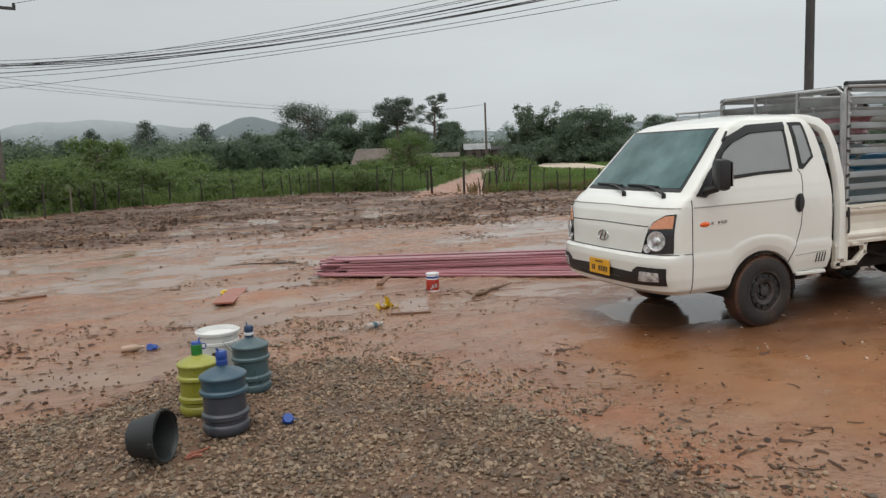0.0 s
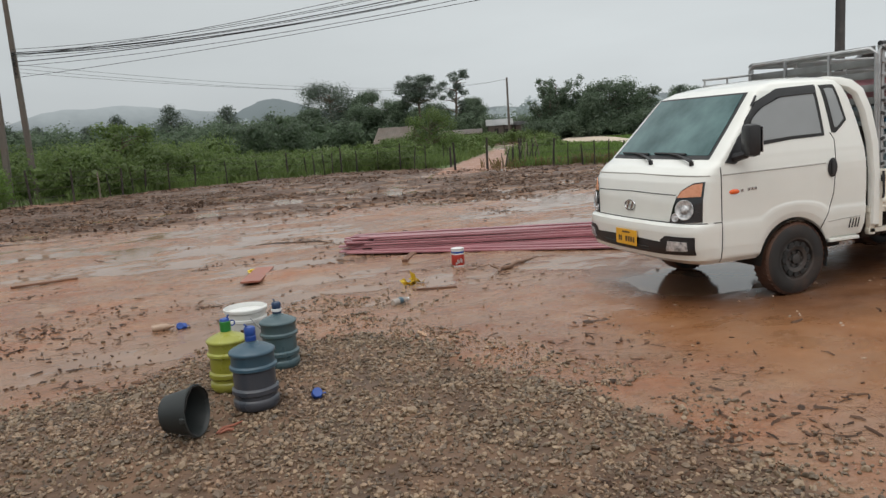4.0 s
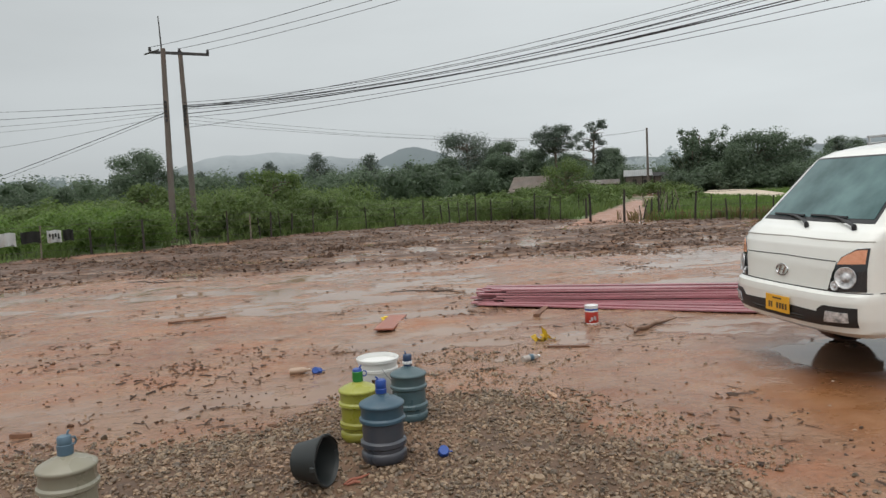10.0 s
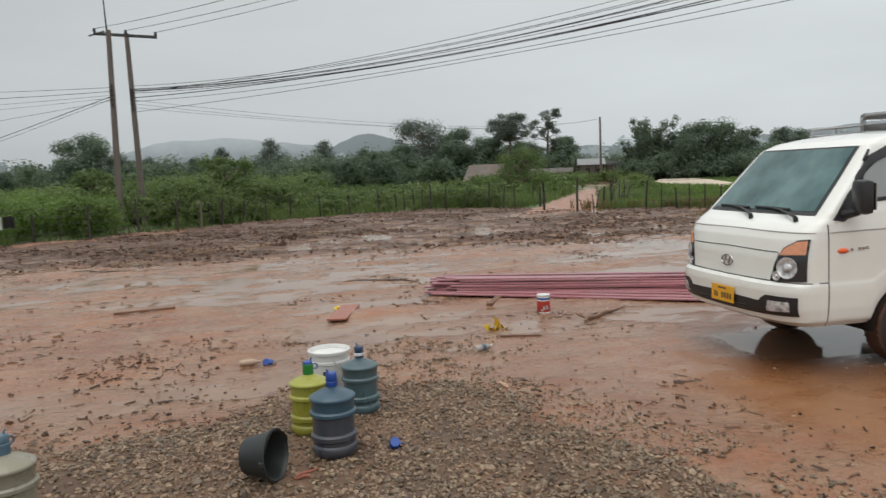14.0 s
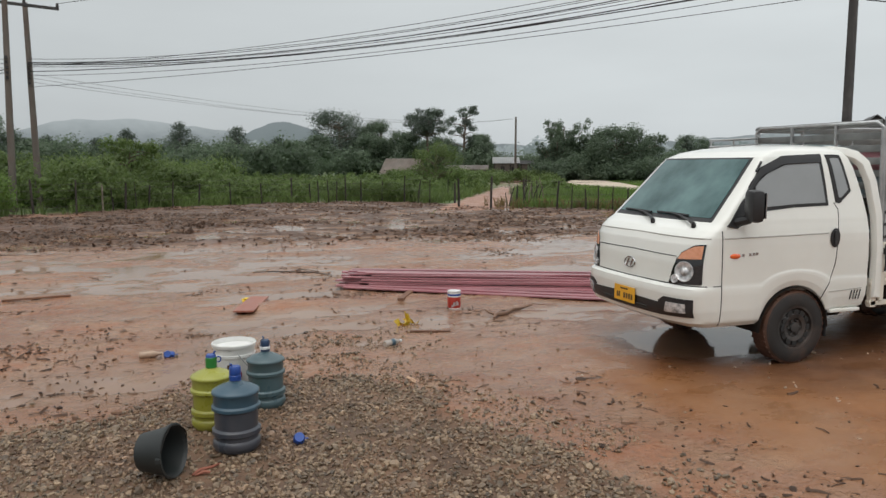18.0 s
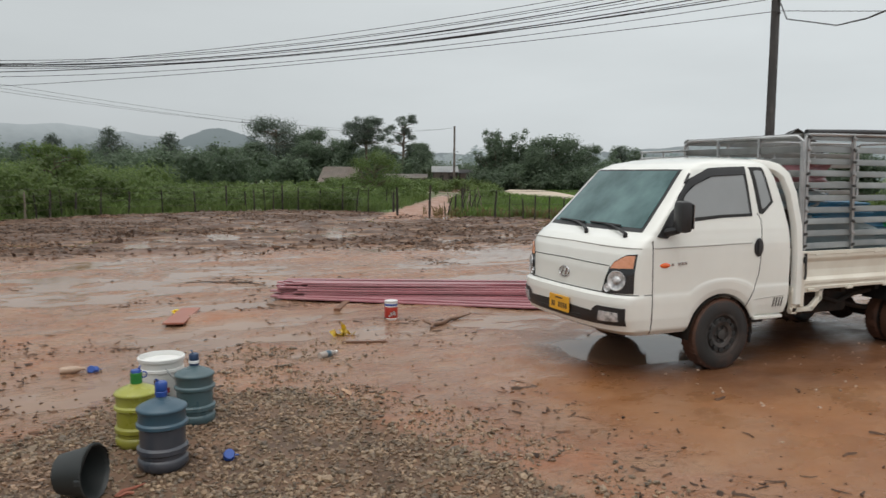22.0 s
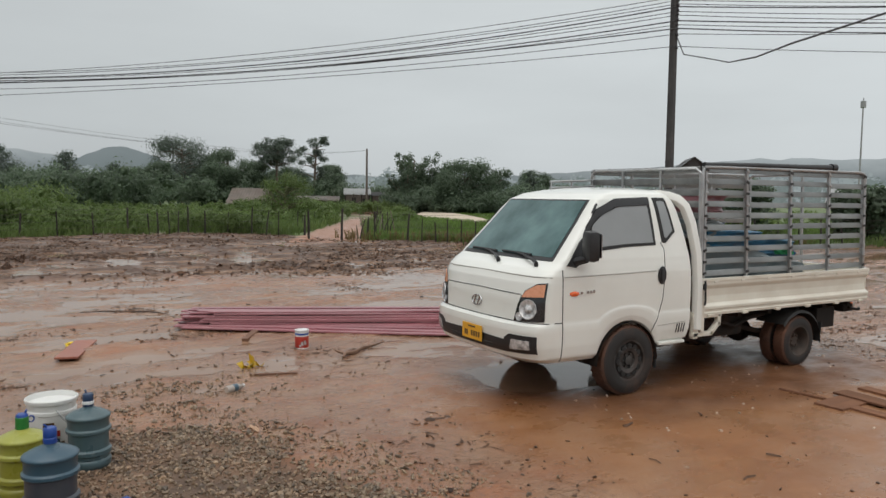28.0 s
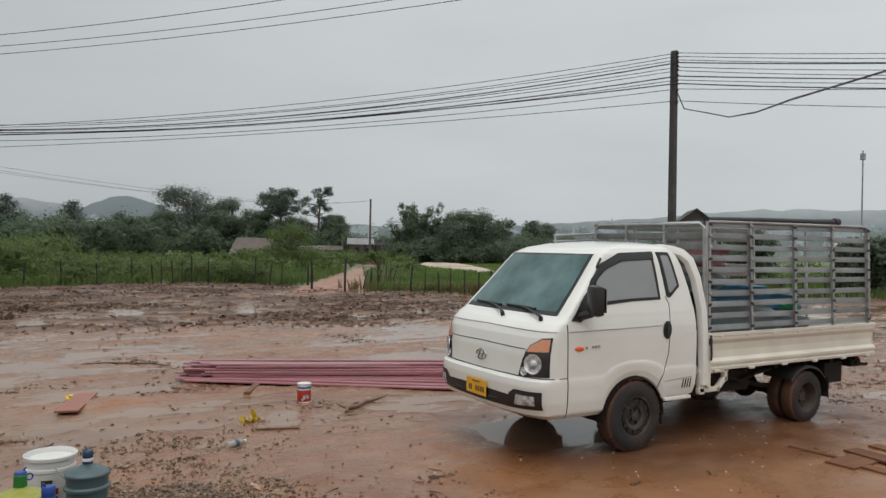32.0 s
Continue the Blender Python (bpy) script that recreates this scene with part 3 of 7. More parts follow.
def patch(fn, low, up, off, n=16, m=8, back=-0.004):
    """A skin between a lower and an upper line, laid on a curved surface, with its rim turned down to it."""
    bm = bmesh.new()
    a, b = resample(low, n), resample(up, n)
    g = []
    for j in range(m):
        t = j / (m - 1)
        g.append([bm.verts.new(fn(*(a[i] * (1 - t) + b[i] * t), off)) for i in range(n)])
    for j in range(m - 1):
        for i in range(n - 1):
            bm.faces.new((g[j][i], g[j][i + 1], g[j + 1][i + 1], g[j + 1][i]))
    ring = [(0, i) for i in range(n)] + [(j, n - 1) for j in range(1, m)] + [(m - 1, i) for i in range(n - 2, -1, -1)] + [(j, 0) for j in range(m - 2, 0, -1)]
    base = []
    for j, i in ring:
        t = j / (m - 1)
        base.append(bm.verts.new(fn(*(a[i] * (1 - t) + b[i] * t), back)))
    for k in range(len(ring)):
        q = (k + 1) % len(ring)
        try:
            bm.faces.new((g[ring[k][0]][ring[k][1]], base[k], base[q], g[ring[q][0]][ring[q][1]]))
        except ValueError:
            pass
    bmesh.ops.recalc_face_normals(bm, faces=bm.faces)
    return bm


def surf_line(fn, pts, r, n=40, off=0.0):
    return tube(bmesh.new(), [fn(a, z, off) for a, z in resample(pts, n)], r, 5)


def mirror_side(tr, s):
    sp = lambda x, z, off: side_pt(x, z, off, s)
    b = bmesh.new()
    box(b, (-0.66, s * 1.00, 1.435), (0.11, 0.20, 0.27), Matrix.Rotation(s * 0.35, 4, "Z"), bevel=0.045)
    mir = part("mirror", b, M["black"], tr, "black door mirror housing", smooth=True)
    b = patch(sp, ((-0.80, 1.255), (-0.70, 1.235), (-0.60, 1.30)), ((-0.785, 1.27), (-0.63, 1.46), (-0.56, 1.52)), 0.012, 12, 6)
    tube(b, [side_pt(-0.70, 1.29, 0.0, s), Vector((-0.67, s * 0.96, 1.32)), Vector((-0.66, s * 1.0, 1.36))], [0.04, 0.035, 0.03], 8)
    part("foot", b, M["black"], mir, smooth=True)
    b = box(bmesh.new(), (-0.595, s * 1.025, 1.44), (0.01, 0.15, 0.21), Matrix.Rotation(s * 0.35, 4, "Z"), bevel=0.004)
    part("mirror_glass", b, M["chrome"], mir)


def build_truck():
    tr = empty("truck", 0, 0)
    tagged(tr, "white light flatbed truck with a slatted livestock cage and muddy wheels", "truck")
    # cab shell: horizontal sections, front corners rounded, wheel arches cut in below
    zs = np.unique(np.concatenate((np.linspace(0.385, 0.95, 17), np.linspace(0.95, 1.97, 40), CAB[:, 0])))
    nf, ns, nb = 34, 56, 12
    bm = bmesh.new()
    rings = []
    for z in zs:
        w, xf, d, xb = cab_at(z)
        loop = []
        for i in range(nf):
            u = math.sin((-1 + 2 * i / (nf - 1)) * math.pi / 2)
            loop.append((xf + d * rounded(u), u * w))
        loop = loop[::-1]  # from far side to near side
        xs = np.linspace(xf + d, xb - 0.05, ns)
        loop += [(x, -w) for x in xs[1:]]
        for i in range(1, nb):
            v = -1 + 2 * i / nb
            loop.append((xb - 0.05 * abs(v) ** 6, v * w))
        loop += [(x, w) for x in xs[::-1][:-1]]
        vs = []
        for x, y in loop:
            zz = z
            if z < 0.95 and abs(y) > w * 0.97 and xf + d - 0.01 < x:
                lowest = 0.385 + 0.070 * min(1, max(0, (x - 0.3) / 0.1))
                if abs(x + 0.03) < 0.385:
                    lowest = max(lowest, 0.31 + math.sqrt(0.385 ** 2 - (x + 0.03) ** 2))
                zz = lowest + (0.95 - lowest) * (z - 0.385) / 0.565
            vs.append(bm.verts.new((x, y, zz)))
        rings.append(vs)
    n = len(rings[0])
    shell, bump_faces = [], []
    for a, b in zip(rings, rings[1:]):
        for k in range(n):
            q = (k + 1) % n
            bm.faces.new((a[k], a[q], b[q], b[k]))
    bm.faces.new(rings[-1])
    bm.faces.new(rings[0][::-1])
    bmesh.ops.recalc_face_normals(bm, faces=bm.faces)
    bp = bm.copy()
    is_bumper = lambda f: f.calc_center_median().z < 0.743 and f.calc_center_median().x < -0.845 and len(f.verts) == 4
    bmesh.ops.delete(bm, geom=[f for f in bm.faces if is_bumper(f)], context="FACES")
    bmesh.ops.delete(bp, geom=[f for f in bp.faces if not is_bumper(f)], context="FACES")
    body = part("cab", bm, M["white"], tr, smooth=True)
    bumper = part("front_bumper", bp, M["white"], tr, smooth=True)
    # windscreen with its black edge, wipers
    scr = part("windscreen", patch(front_pt, ((-0.735, 1.285), (0.735, 1.285)), ((-0.625, 1.838), (0.625, 1.838)), 0.004, 30, 14), M["black"], tr, smooth=True)
    part("pane", patch(front_pt, ((-0.70, 1.315), (0.70, 1.315)), ((-0.60, 1.822), (0.60, 1.822)), 0.008, 30, 14), M["windscreen"], scr, "teal tinted glass reflecting the sky, cloud blotches painted in", smooth=True)
    for y0 in (-0.63, -0.08):
        b = bmesh.new()
        tube(b, [front_pt(y0, 1.24, 0.0), front_pt(y0, 1.245, 0.035)], 0.020, 8)
        tube(b, [front_pt(y0, 1.245, 0.032), front_pt(y0 + 0.14, 1.275, 0.034), front_pt(y0 + 0.30, 1.303, 0.030), front_pt(y0 + 0.40, 1.315, 0.022)], [0.015, 0.013, 0.010, 0.008], 6)
        tube(b, [front_pt(y0 + 0.20, 1.318, 0.016), front_pt(y0 + 0.40, 1.322, 0.018), front_pt(min(y0 + 0.66, 0.66), 1.326, 0.016)], 0.012, 5)
        part("wiper", b, M["black"], tr, smooth=True)
    # doors: glass, dark rain guard, quarter light, seams, handle
    for s in (-1, 1):
        sp = lambda x, z, off, s=s: side_pt(x, z, off, s)
        wf = part("door_window", patch(sp, ((-0.60, 1.345), (-0.42, 1.375), (-0.06, 1.405), (0.32, 1.415)), ((-0.585, 1.40), (-0.53, 1.60), (-0.36, 1.76), (-0.12, 1.845), (0.315, 1.87)), 0.004, 24, 12), M["rubber"], tr, smooth=True)
        part("pane", patch(sp, ((-0.50, 1.40), (-0.40, 1.41), (-0.06, 1.432), (0.285, 1.44)), ((-0.495, 1.42), (-0.46, 1.60), (-0.32, 1.70), (-0.10, 1.775), (0.275, 1.795)), 0.008, 24, 12), M["sideglass"], wf, "smoke tinted door glass with pale sky painted in", smooth=True)
        part("rain_guard", patch(sp, ((-0.56, 1.52), (-0.40, 1.675), (-0.14, 1.775), (0.30, 1.795)), ((-0.55, 1.56), (-0.39, 1.75), (-0.14, 1.845), (0.31, 1.862)), 0.022, 20, 4), M["black"], tr, "dark plastic window rain guard", smooth=True)
        qf = part("quarter_window", patch(sp, ((0.405, 1.44), (0.45, 1.43), (0.60, 1.54)), ((0.375, 1.865), (0.46, 1.868), (0.545, 1.865)), 0.005, 14, 12), M["rubber"], tr, smooth=True)
        part("pane", patch(sp, ((0.445, 1.485), (0.47, 1.48), (0.565, 1.55)), ((0.415, 1.83), (0.46, 1.835), (0.515, 1.83)), 0.009, 14, 12), M["sideglass"], qf, smooth=True)
        b = surf_line(sp, ((0.245, 0.58), (0.335, 0.72), (0.395, 0.90), (0.412, 1.10), (0.425, 1.38), (0.385, 1.44)), 0.004)
        part("door_gap", b, M["gap"], tr)
        part("fender_gap", surf_line(sp, ((-0.835, 0.40), (-0.842, 0.8), (-0.85, 1.22)), 0.005), M["gap"], tr)
        part("crease", surf_line(sp, ((-0.83, 1.155), (-0.2, 1.163), (0.30, 1.172)), 0.006), M["crease_shade"], tr)
        part("sill_crease", surf_line(sp, ((0.34, 0.64), (0.72, 0.66)), 0.004), M["crease_shade"], tr)
        part("bumper_gap", surf_line(sp, ((-0.925, 0.752), (-0.842, 0.752)), 0.0045, 8), M["gap"], tr)
        part("sill_step", box(bmesh.new(), (0.545, s * 0.828, 0.458), (0.36, 0.06, 0.035), bevel=0.012), M["white"], tr, smooth=True)
        b = bmesh.new()
        lathe(b, ((0, 0.0), (0.052, 0.0), (0.06, 0.006), (0.05, 0.010), (0, 0.004)), 24, Matrix.Translation((0.372, s * 0.862, 1.128)) @ Matrix.Rotation(-s * math.pi / 2, 4, "X") @ Matrix.Diagonal((0.95, 1.45, 1, 1)))
        hd = part("door_handle", b, M["black"], tr, smooth=True)
        b = box(bmesh.new(), (0.365, s * 0.873, 1.13), (0.028, 0.02, 0.13), bevel=0.008)
        part("grip", b, M["black"], hd)
        for i in range(4):
            b = bmesh.new()
            tube(b, [sp(0.588 + i * 0.034, 0.555, 0.001), sp(0.606 + i * 0.034, 0.642, 0.001)], 0.0055, 5)
            part("vent_slit", b, M["gap"], tr)
        # side turn lamp and the badge beside it
        b = bmesh.new()
        bmesh.ops.create_uvsphere(b, u_segments=18, v_segments=10, radius=1.0, matrix=Matrix.Translation((-0.713, s * 0.862, 1.003)) @ Matrix.Diagonal((0.056, 0.016, 0.023, 1)))
        part("side_indicator", b, M["orange_lens"], tr, "orange oval turn lamp", smooth=True)
        for i in range(5):
            if i != 1:
                b = bmesh.new()
                box(b, (-0.632 + i * 0.036, s * 0.866, 1.008 + i * 0.002), (0.024, 0.006, 0.022))
                part("badge_bar", b, M["chrome"], tr)
        # wheel well and mud flap
        b = bmesh.new()
        for i in range(26):
            a = math.pi * i / 25
            x, z = -0.03 + 0.383 * math.cos(a), 0.31 + 0.383 * math.sin(a)
            for y in (s * 0.853, s * 0.50):
                b.verts.new((x, y, z))
        b.verts.ensure_lookup_table()
        for i in range(25):
            b.faces.new((b.verts[2 * i], b.verts[2 * i + 1], b.verts[2 * i + 3], b.verts[2 * i + 2]))
        part("wheel_well", b, M["chassis"], tr, smooth=True)
        part("mud_flap", box(bmesh.new(), (0.355, s * 0.74, 0.37), (0.014, 0.19, 0.30), bevel=0.004), M["rubber"], tr)
        # door mirror on its black foot
        if s < 0:
            mirror_side(tr, s)
        # headlamp round the corner: dark housing, reflector bowls, amber top
        fp = lambda y, z, off, s=s: front_pt(-s * y if s > 0 else y, z, off)
        hl = part("headlamp", patch(fp, ((-0.838, 0.768), (-0.72, 0.760), (-0.572, 0.754)), ((-0.836, 1.108), (-0.77, 1.100), (-0.665, 1.030), (-0.605, 0.905)), 0.006, 20, 12), M["lampdark"], tr, smooth=True)
        part("turn_lens", patch(fp, ((-0.826, 0.985), (-0.645, 0.972)), ((-0.826, 1.096), (-0.77, 1.088), (-0.675, 1.026)), 0.013, 16, 6), M["amber"], hl, "amber turn signal lens", smooth=True)
        for y, z, r in ((-0.720, 0.872, 0.088), (-0.638, 0.802, 0.038)):
            c = fp(y, z, 0.008)
            nrm = (fp(y, z, 0.02) - fp(y, z, 0.0)).normalized()
            b = lathe(bmesh.new(), ((r, 0.0), (r, 0.009), (r * 0.93, 0.010), (r * 0.85, 0.004), (r * 0.45, 0.001), (r * 0.3, 0.010), (r * 0.12, 0.014), (0, 0.014)), 22, Matrix.Translation(c) @ nrm.to_track_quat("Z", "Y").to_matrix().to_4x4())
            part("reflector", b, M["lampglass"], hl, smooth=True)
        # fog lamp in its black recess
        fh = part("fog_recess", patch(fp, ((-0.815, 0.485), (-0.50, 0.475)), ((-0.825, 0.640), (-0.58, 0.645), (-0.52, 0.605)), 0.006, 16, 6), M["black"], bumper, smooth=True)
        part("fog_lamp", patch(fp, ((-0.775, 0.525), (-0.585, 0.515)), ((-0.775, 0.600), (-0.61, 0.603)), 0.014, 10, 5), M["lampglass"], bumper, smooth=True)
    # front: grooves round the nose, badge ring, lower grille, plate
    part("nose_gap", surf_line(front_pt, ((-0.62, 0.995), (0, 1.005), (0.62, 0.995)), 0.0045), M["gap"], tr)
    part("nose_gap", surf_line(front_pt, ((-0.58, 0.756), (0, 0.752), (0.58, 0.756)), 0.006), M["gap"], tr)
    part("nose_crease", surf_line(front_pt, ((-0.845, 1.155), (0, 1.165), (0.845, 1.155)), 0.006), M["crease_shade"], tr)
    for y in (-0.585, 0.585):
        part("bumper_gap", surf_line(front_pt, ((y, 0.753), (y * 1.46, 0.752)), 0.0045), M["gap"], tr)
        part("nose_gap", surf_line(front_pt, ((y, 0.756), (y * 1.08, 0.99)), 0.004), M["gap"], tr)
    gr = part("lower_grille", patch(front_pt, ((-0.56, 0.475), (0, 0.468), (0.56, 0.475)), ((-0.54, 0.585), (0, 0.60), (0.54, 0.585)), 0.006, 24, 5), M["black"], bumper, smooth=True)
    for zz in (0.50, 0.525):
        part("grille_bar", surf_line(front_pt, ((-0.36, zz), (0.36, zz)), 0.006, 20, 0.008), M["gap"], bumper)
    b = bmesh.new()
    tube(b, [front_pt(0.082 * math.cos(a), 0.872 + 0.047 * math.sin(a), 0.006) for a in np.linspace(0, 2 * math.pi, 28)[:-1]], 0.006, 6, True)
    for dy in (-0.026, 0.026):
        tube(b, [front_pt(dy * 1.25 + 0.014, 0.838, 0.006), front_pt(dy * 1.25 - 0.014, 0.906, 0.006)], 0.008, 5)
    tube(b, [front_pt(-0.03, 0.870, 0.006), front_pt(0.03, 0.876, 0.006)], 0.005, 5)
    part("emblem", b, M["chrome"], tr, smooth=True)
    pl = part("plate", box(bmesh.new(), (-1.266, -0.05, 0.583), (0.008, 0.335, 0.145), bevel=0.003), M["plate"], tr, "yellow registration plate")
    for y0, z0, w0, h0 in ((0.06, 0.630, 0.12, 0.014), (0.170, 0.567, 0.022, 0.05), (0.138, 0.567, 0.022, 0.05), (0.055, 0.567, 0.026, 0.05), (0.015, 0.567, 0.026, 0.05), (-0.025, 0.567, 0.026, 0.05), (-0.065, 0.567, 0.024, 0.05)):
        part("plate_bar", box(bmesh.new(), (-1.2715, y0 - 0.11, z0), (0.003, w0, h0)), M["ink"], pl)
    b = bmesh.new()
    tube(b, [side_pt(-0.43, 1.72, 0.004), side_pt(-0.36, 1.80, 0.006)], 0.011, 6)
    part("pillar_slot", b, M["black"], tr)
    # underside: floor pan, rails, axles, tank, springs
    for y in (-0.36, 0.36):
        part("chassis_rail", box(bmesh.new(), (1.55, y, 0.56), (4.3, 0.07, 0.14), bevel=0.01), M["chassis"], tr)
    part("floor_pan", box(bmesh.new(), (-0.15, 0, 0.48), (1.75, 1.0, 0.12), bevel=0.03), M["chassis"], tr)
    part("engine_box", box(bmesh.new(), (0.1, 0, 0.36), (0.75, 0.6, 0.2), bevel=0.05), M["chassis"], tr)
    part("front_axle", rod(bmesh.new(), (0, -0.66, 0.31), (0, 0.66, 0.31), 0.05, n=12), M["chassis"], tr)
    part("rear_axle", rod(bmesh.new(), (2.64, -0.6, 0.285), (2.64, 0.6, 0.285), 0.055, n=12), M["chassis"], tr)
    b = bmesh.new()
    bmesh.ops.create_uvsphere(b, u_segments=16, v_segments=10, radius=0.15, matrix=Matrix.Translation((2.64, 0, 0.29)))
    part("differential", b, M["chassis"], tr, smooth=True)
    part("fuel_tank", box(bmesh.new(), (1.62, -0.48, 0.50), (0.62, 0.26, 0.24), bevel=0.05), M["chassis"], tr, smooth=True)
    part("battery_tray", box(bmesh.new(), (1.12, -0.52, 0.50), (0.26, 0.24, 0.22), bevel=0.02), M["chassis"], tr)
    part("drive_shaft", rod(bmesh.new(), (0.6, 0, 0.42), (2.5, 0, 0.32), 0.035, n=10), M["chassis"], tr)
    part("brake_pipe", tube(bmesh.new(), [(1.35, -0.62, 0.60), (1.7, -0.66, 0.50), (1.95, -0.66, 0.57), (2.2, -0.66, 0.60)], 0.022, 7), M["chassis"], tr)
    for y in (-0.50, 0.50):
        part("leaf_spring", tube(bmesh.new(), [(1.95, y, 0.46), (2.3, y, 0.38), (2.64, y, 0.36), (2.98, y, 0.38), (3.3, y, 0.46)], 0.03, 6), M["chassis"], tr)
    # clutter under the bed, added to block light coming through from the far side
    part("gearbox", box(bmesh.new(), (0.85, 0.0, 0.40), (0.75, 0.42, 0.34), bevel=0.06), M["chassis"], tr, smooth=True)
    part("muffler", rod(bmesh.new(), (1.25, 0.22, 0.36), (2.15, 0.22, 0.36), 0.11, n=16), M["chassis"], tr, smooth=True)
    part("light_block", box(bmesh.new(), (1.55, 0.55, 0.40), (1.35, 0.34, 0.34), bevel=0.05), M["chassis"], tr, smooth=True)
    # wheels
    def wheel(name, x, y, s, R, w, rim_r, mat, deep):
        t = Matrix.Translation((x, y, R - 0.006)) @ Matrix.Rotation(s * math.pi / 2, 4, "X")
        wh = part(name, lathe(bmesh.new(), ((rim_r, -w / 2), (rim_r + 0.03, -w / 2 - 0.008), (R - 0.03, -w / 2), (R - 0.006, -w / 2 + 0.018), (R, -w * 0.3), (R, w * 0.3), (R - 0.006, w / 2 - 0.018), (R - 0.03, w / 2), (rim_r + 0.03, w / 2 + 0.008), (rim_r, w / 2)), 44, t), M["tyre"], tr, smooth=True)
        part("mud_coat", lathe(bmesh.new(), ((R - 0.032, -w / 2 - 0.001), (R - 0.005, -w / 2 + 0.018), (R + 0.0012, -w * 0.3), (R + 0.0012, w * 0.3), (R - 0.005, w / 2 - 0.018), (R - 0.032, w / 2 + 0.001)), 44, t), M["tread"], wh, "red mud caked on the tread", smooth=True)
        b = bmesh.new()
        for i in range(40):
            a = 2 * math.pi * i / 40
            for q in (-0.30, 0.0, 0.30):
                box(b, (0, 0, 0), (0.010, 0.014, w * 0.24), Matrix.Translation((0, 0, 0)))
                vs = list(b.verts)[-8:]
                bmesh.ops.transform(b, matrix=t @ Matrix.Rotation(a + q * 0.12, 4, "Z") @ Matrix.Translation((R - 0.0025, 0, q * w)), verts=vs)
        tagged(part("tread", b, M["tread"], wh), kind="stuff")
        if deep:
            prof = ((rim_r + 0.004, w / 2 + 0.004), (rim_r - 0.015, w / 2 + 0.002), (rim_r - 0.03, w / 2 - 0.03), (rim_r - 0.05, w / 2 - 0.10), (rim_r * 0.55, w / 2 - 0.115), (rim_r * 0.42, w / 2 - 0.075), (rim_r * 0.36, w / 2 - 0.06), (0, w / 2 - 0.06))
        else:
            prof = ((rim_r + 0.004, w / 2 + 0.004), (rim_r - 0.014, w / 2 + 0.002), (rim_r - 0.024, w / 2 - 0.022), (rim_r - 0.038, w / 2 - 0.028), (rim_r * 0.62, w / 2 - 0.004), (rim_r * 0.45, w / 2 - 0.012), (rim_r * 0.40, w / 2 - 0.03), (rim_r * 0.24, w / 2 - 0.032), (rim_r * 0.22, w / 2 - 0.006), (0, w / 2 - 0.002))
        rm = part("rim", lathe(bmesh.new(), prof, 40, t), mat, wh, smooth=True)
        if not deep:
            for i in range(12):
                a = 2 * math.pi * i / 12
                b = bmesh.new()
                bmesh.ops.create_cone(b, cap_ends=True, segments=12, radius1=0.021, radius2=0.021, depth=0.01, matrix=t @ Matrix.Rotation(a, 4, "Z") @ Matrix.Translation((rim_r * 0.72, 0, w / 2 - 0.007)) @ Matrix.Diagonal((1, 1.35, 1, 1)))
                # black disc drawn for the shade inside the rim hole
                part("vent_hole", b, M["rubber"], rm)
        for i in range(6):
            a = 2 * math.pi * i / 6
            b = bmesh.new()
            bmesh.ops.create_cone(b, cap_ends=True, segments=6, radius1=0.014, radius2=0.012, depth=0.022, matrix=t @ Matrix.Rotation(a, 4, "Z") @ Matrix.Translation((rim_r * 0.33, 0, w / 2 - (0.055 if deep else 0.024))))
            part("wheel_nut", b, mat, rm)

    for s in (-1, 1):
        wheel("front_wheel", 0, s * 0.745, -s, 0.335, 0.19, 0.195, M["rim"], False)
        wheel("rear_wheel", 2.64, s * 0.745, -s, 0.285, 0.145, 0.178, M["rim_rear"], True)
        wheel("inner_wheel", 2.64, s * 0.57, -s, 0.285, 0.145, 0.178, M["rim_rear"], True)
        # rear guard over the wheel with its flap
        b = bmesh.new()
        arc = [(2.62 + 0.37 * math.cos(a), 0.29 + 0.345 * math.sin(a)) for a in np.linspace(math.pi * 0.80, -0.12, 22)]
        vs = [[b.verts.new((x, s * y, z)) for y in (0.48, 0.84, 0.85)] for x, z in arc]
        for v, (x, z) in zip(vs, arc):
            v[2].co.z -= 0.03
        for p, q in zip(vs, vs[1:]):
            for k in range(2):
                b.faces.new((p[k], p[k + 1], q[k + 1], q[k]))
        part("mud_guard", b, M["rubber"], tr, smooth=True)
        part("mud_flap", box(bmesh.new(), (3.02, s * 0.66, 0.36), (0.012, 0.34, 0.22), Matrix.Rotation(0.12, 4, "Y"), bevel=0.004), M["rubber"], tr)
    part("tool_box", box(bmesh.new(), (3.20, -0.62, 0.505), (0.34, 0.30, 0.235), bevel=0.012), M["chassis"], tr, "dark grey box under the bed")
    part("tail_bar", box(bmesh.new(), (3.68, 0, 0.585), (0.20, 1.5, 0.09), bevel=0.01), M["chassis"], tr)
    for s in (-1, 1):
        part("tail_lamp", box(bmesh.new(), (3.79, s * 0.58, 0.60), (0.05, 0.30, 0.09), bevel=0.01), M["orange_lens"], tr)
        part("tail_bracket", tube(bmesh.new(), [(3.6, s * 0.80, 0.60), (3.78, s * 0.80, 0.565), (3.82, s * 0.80, 0.575)], 0.018, 6), M["chassis"], tr)
    # bed: deck, drop sides with pressed ribs, corner posts
    part("deck", box(bmesh.new(), (2.42, 0, 0.725), (2.95, 1.64, 0.06), bevel=0.004), M["cream"], tr)
    for i in range(6):
        part("cross_member", box(bmesh.new(), (1.15 + i * 0.5, 0, 0.66), (0.06, 1.55, 0.07)), M["chassis"], tr)
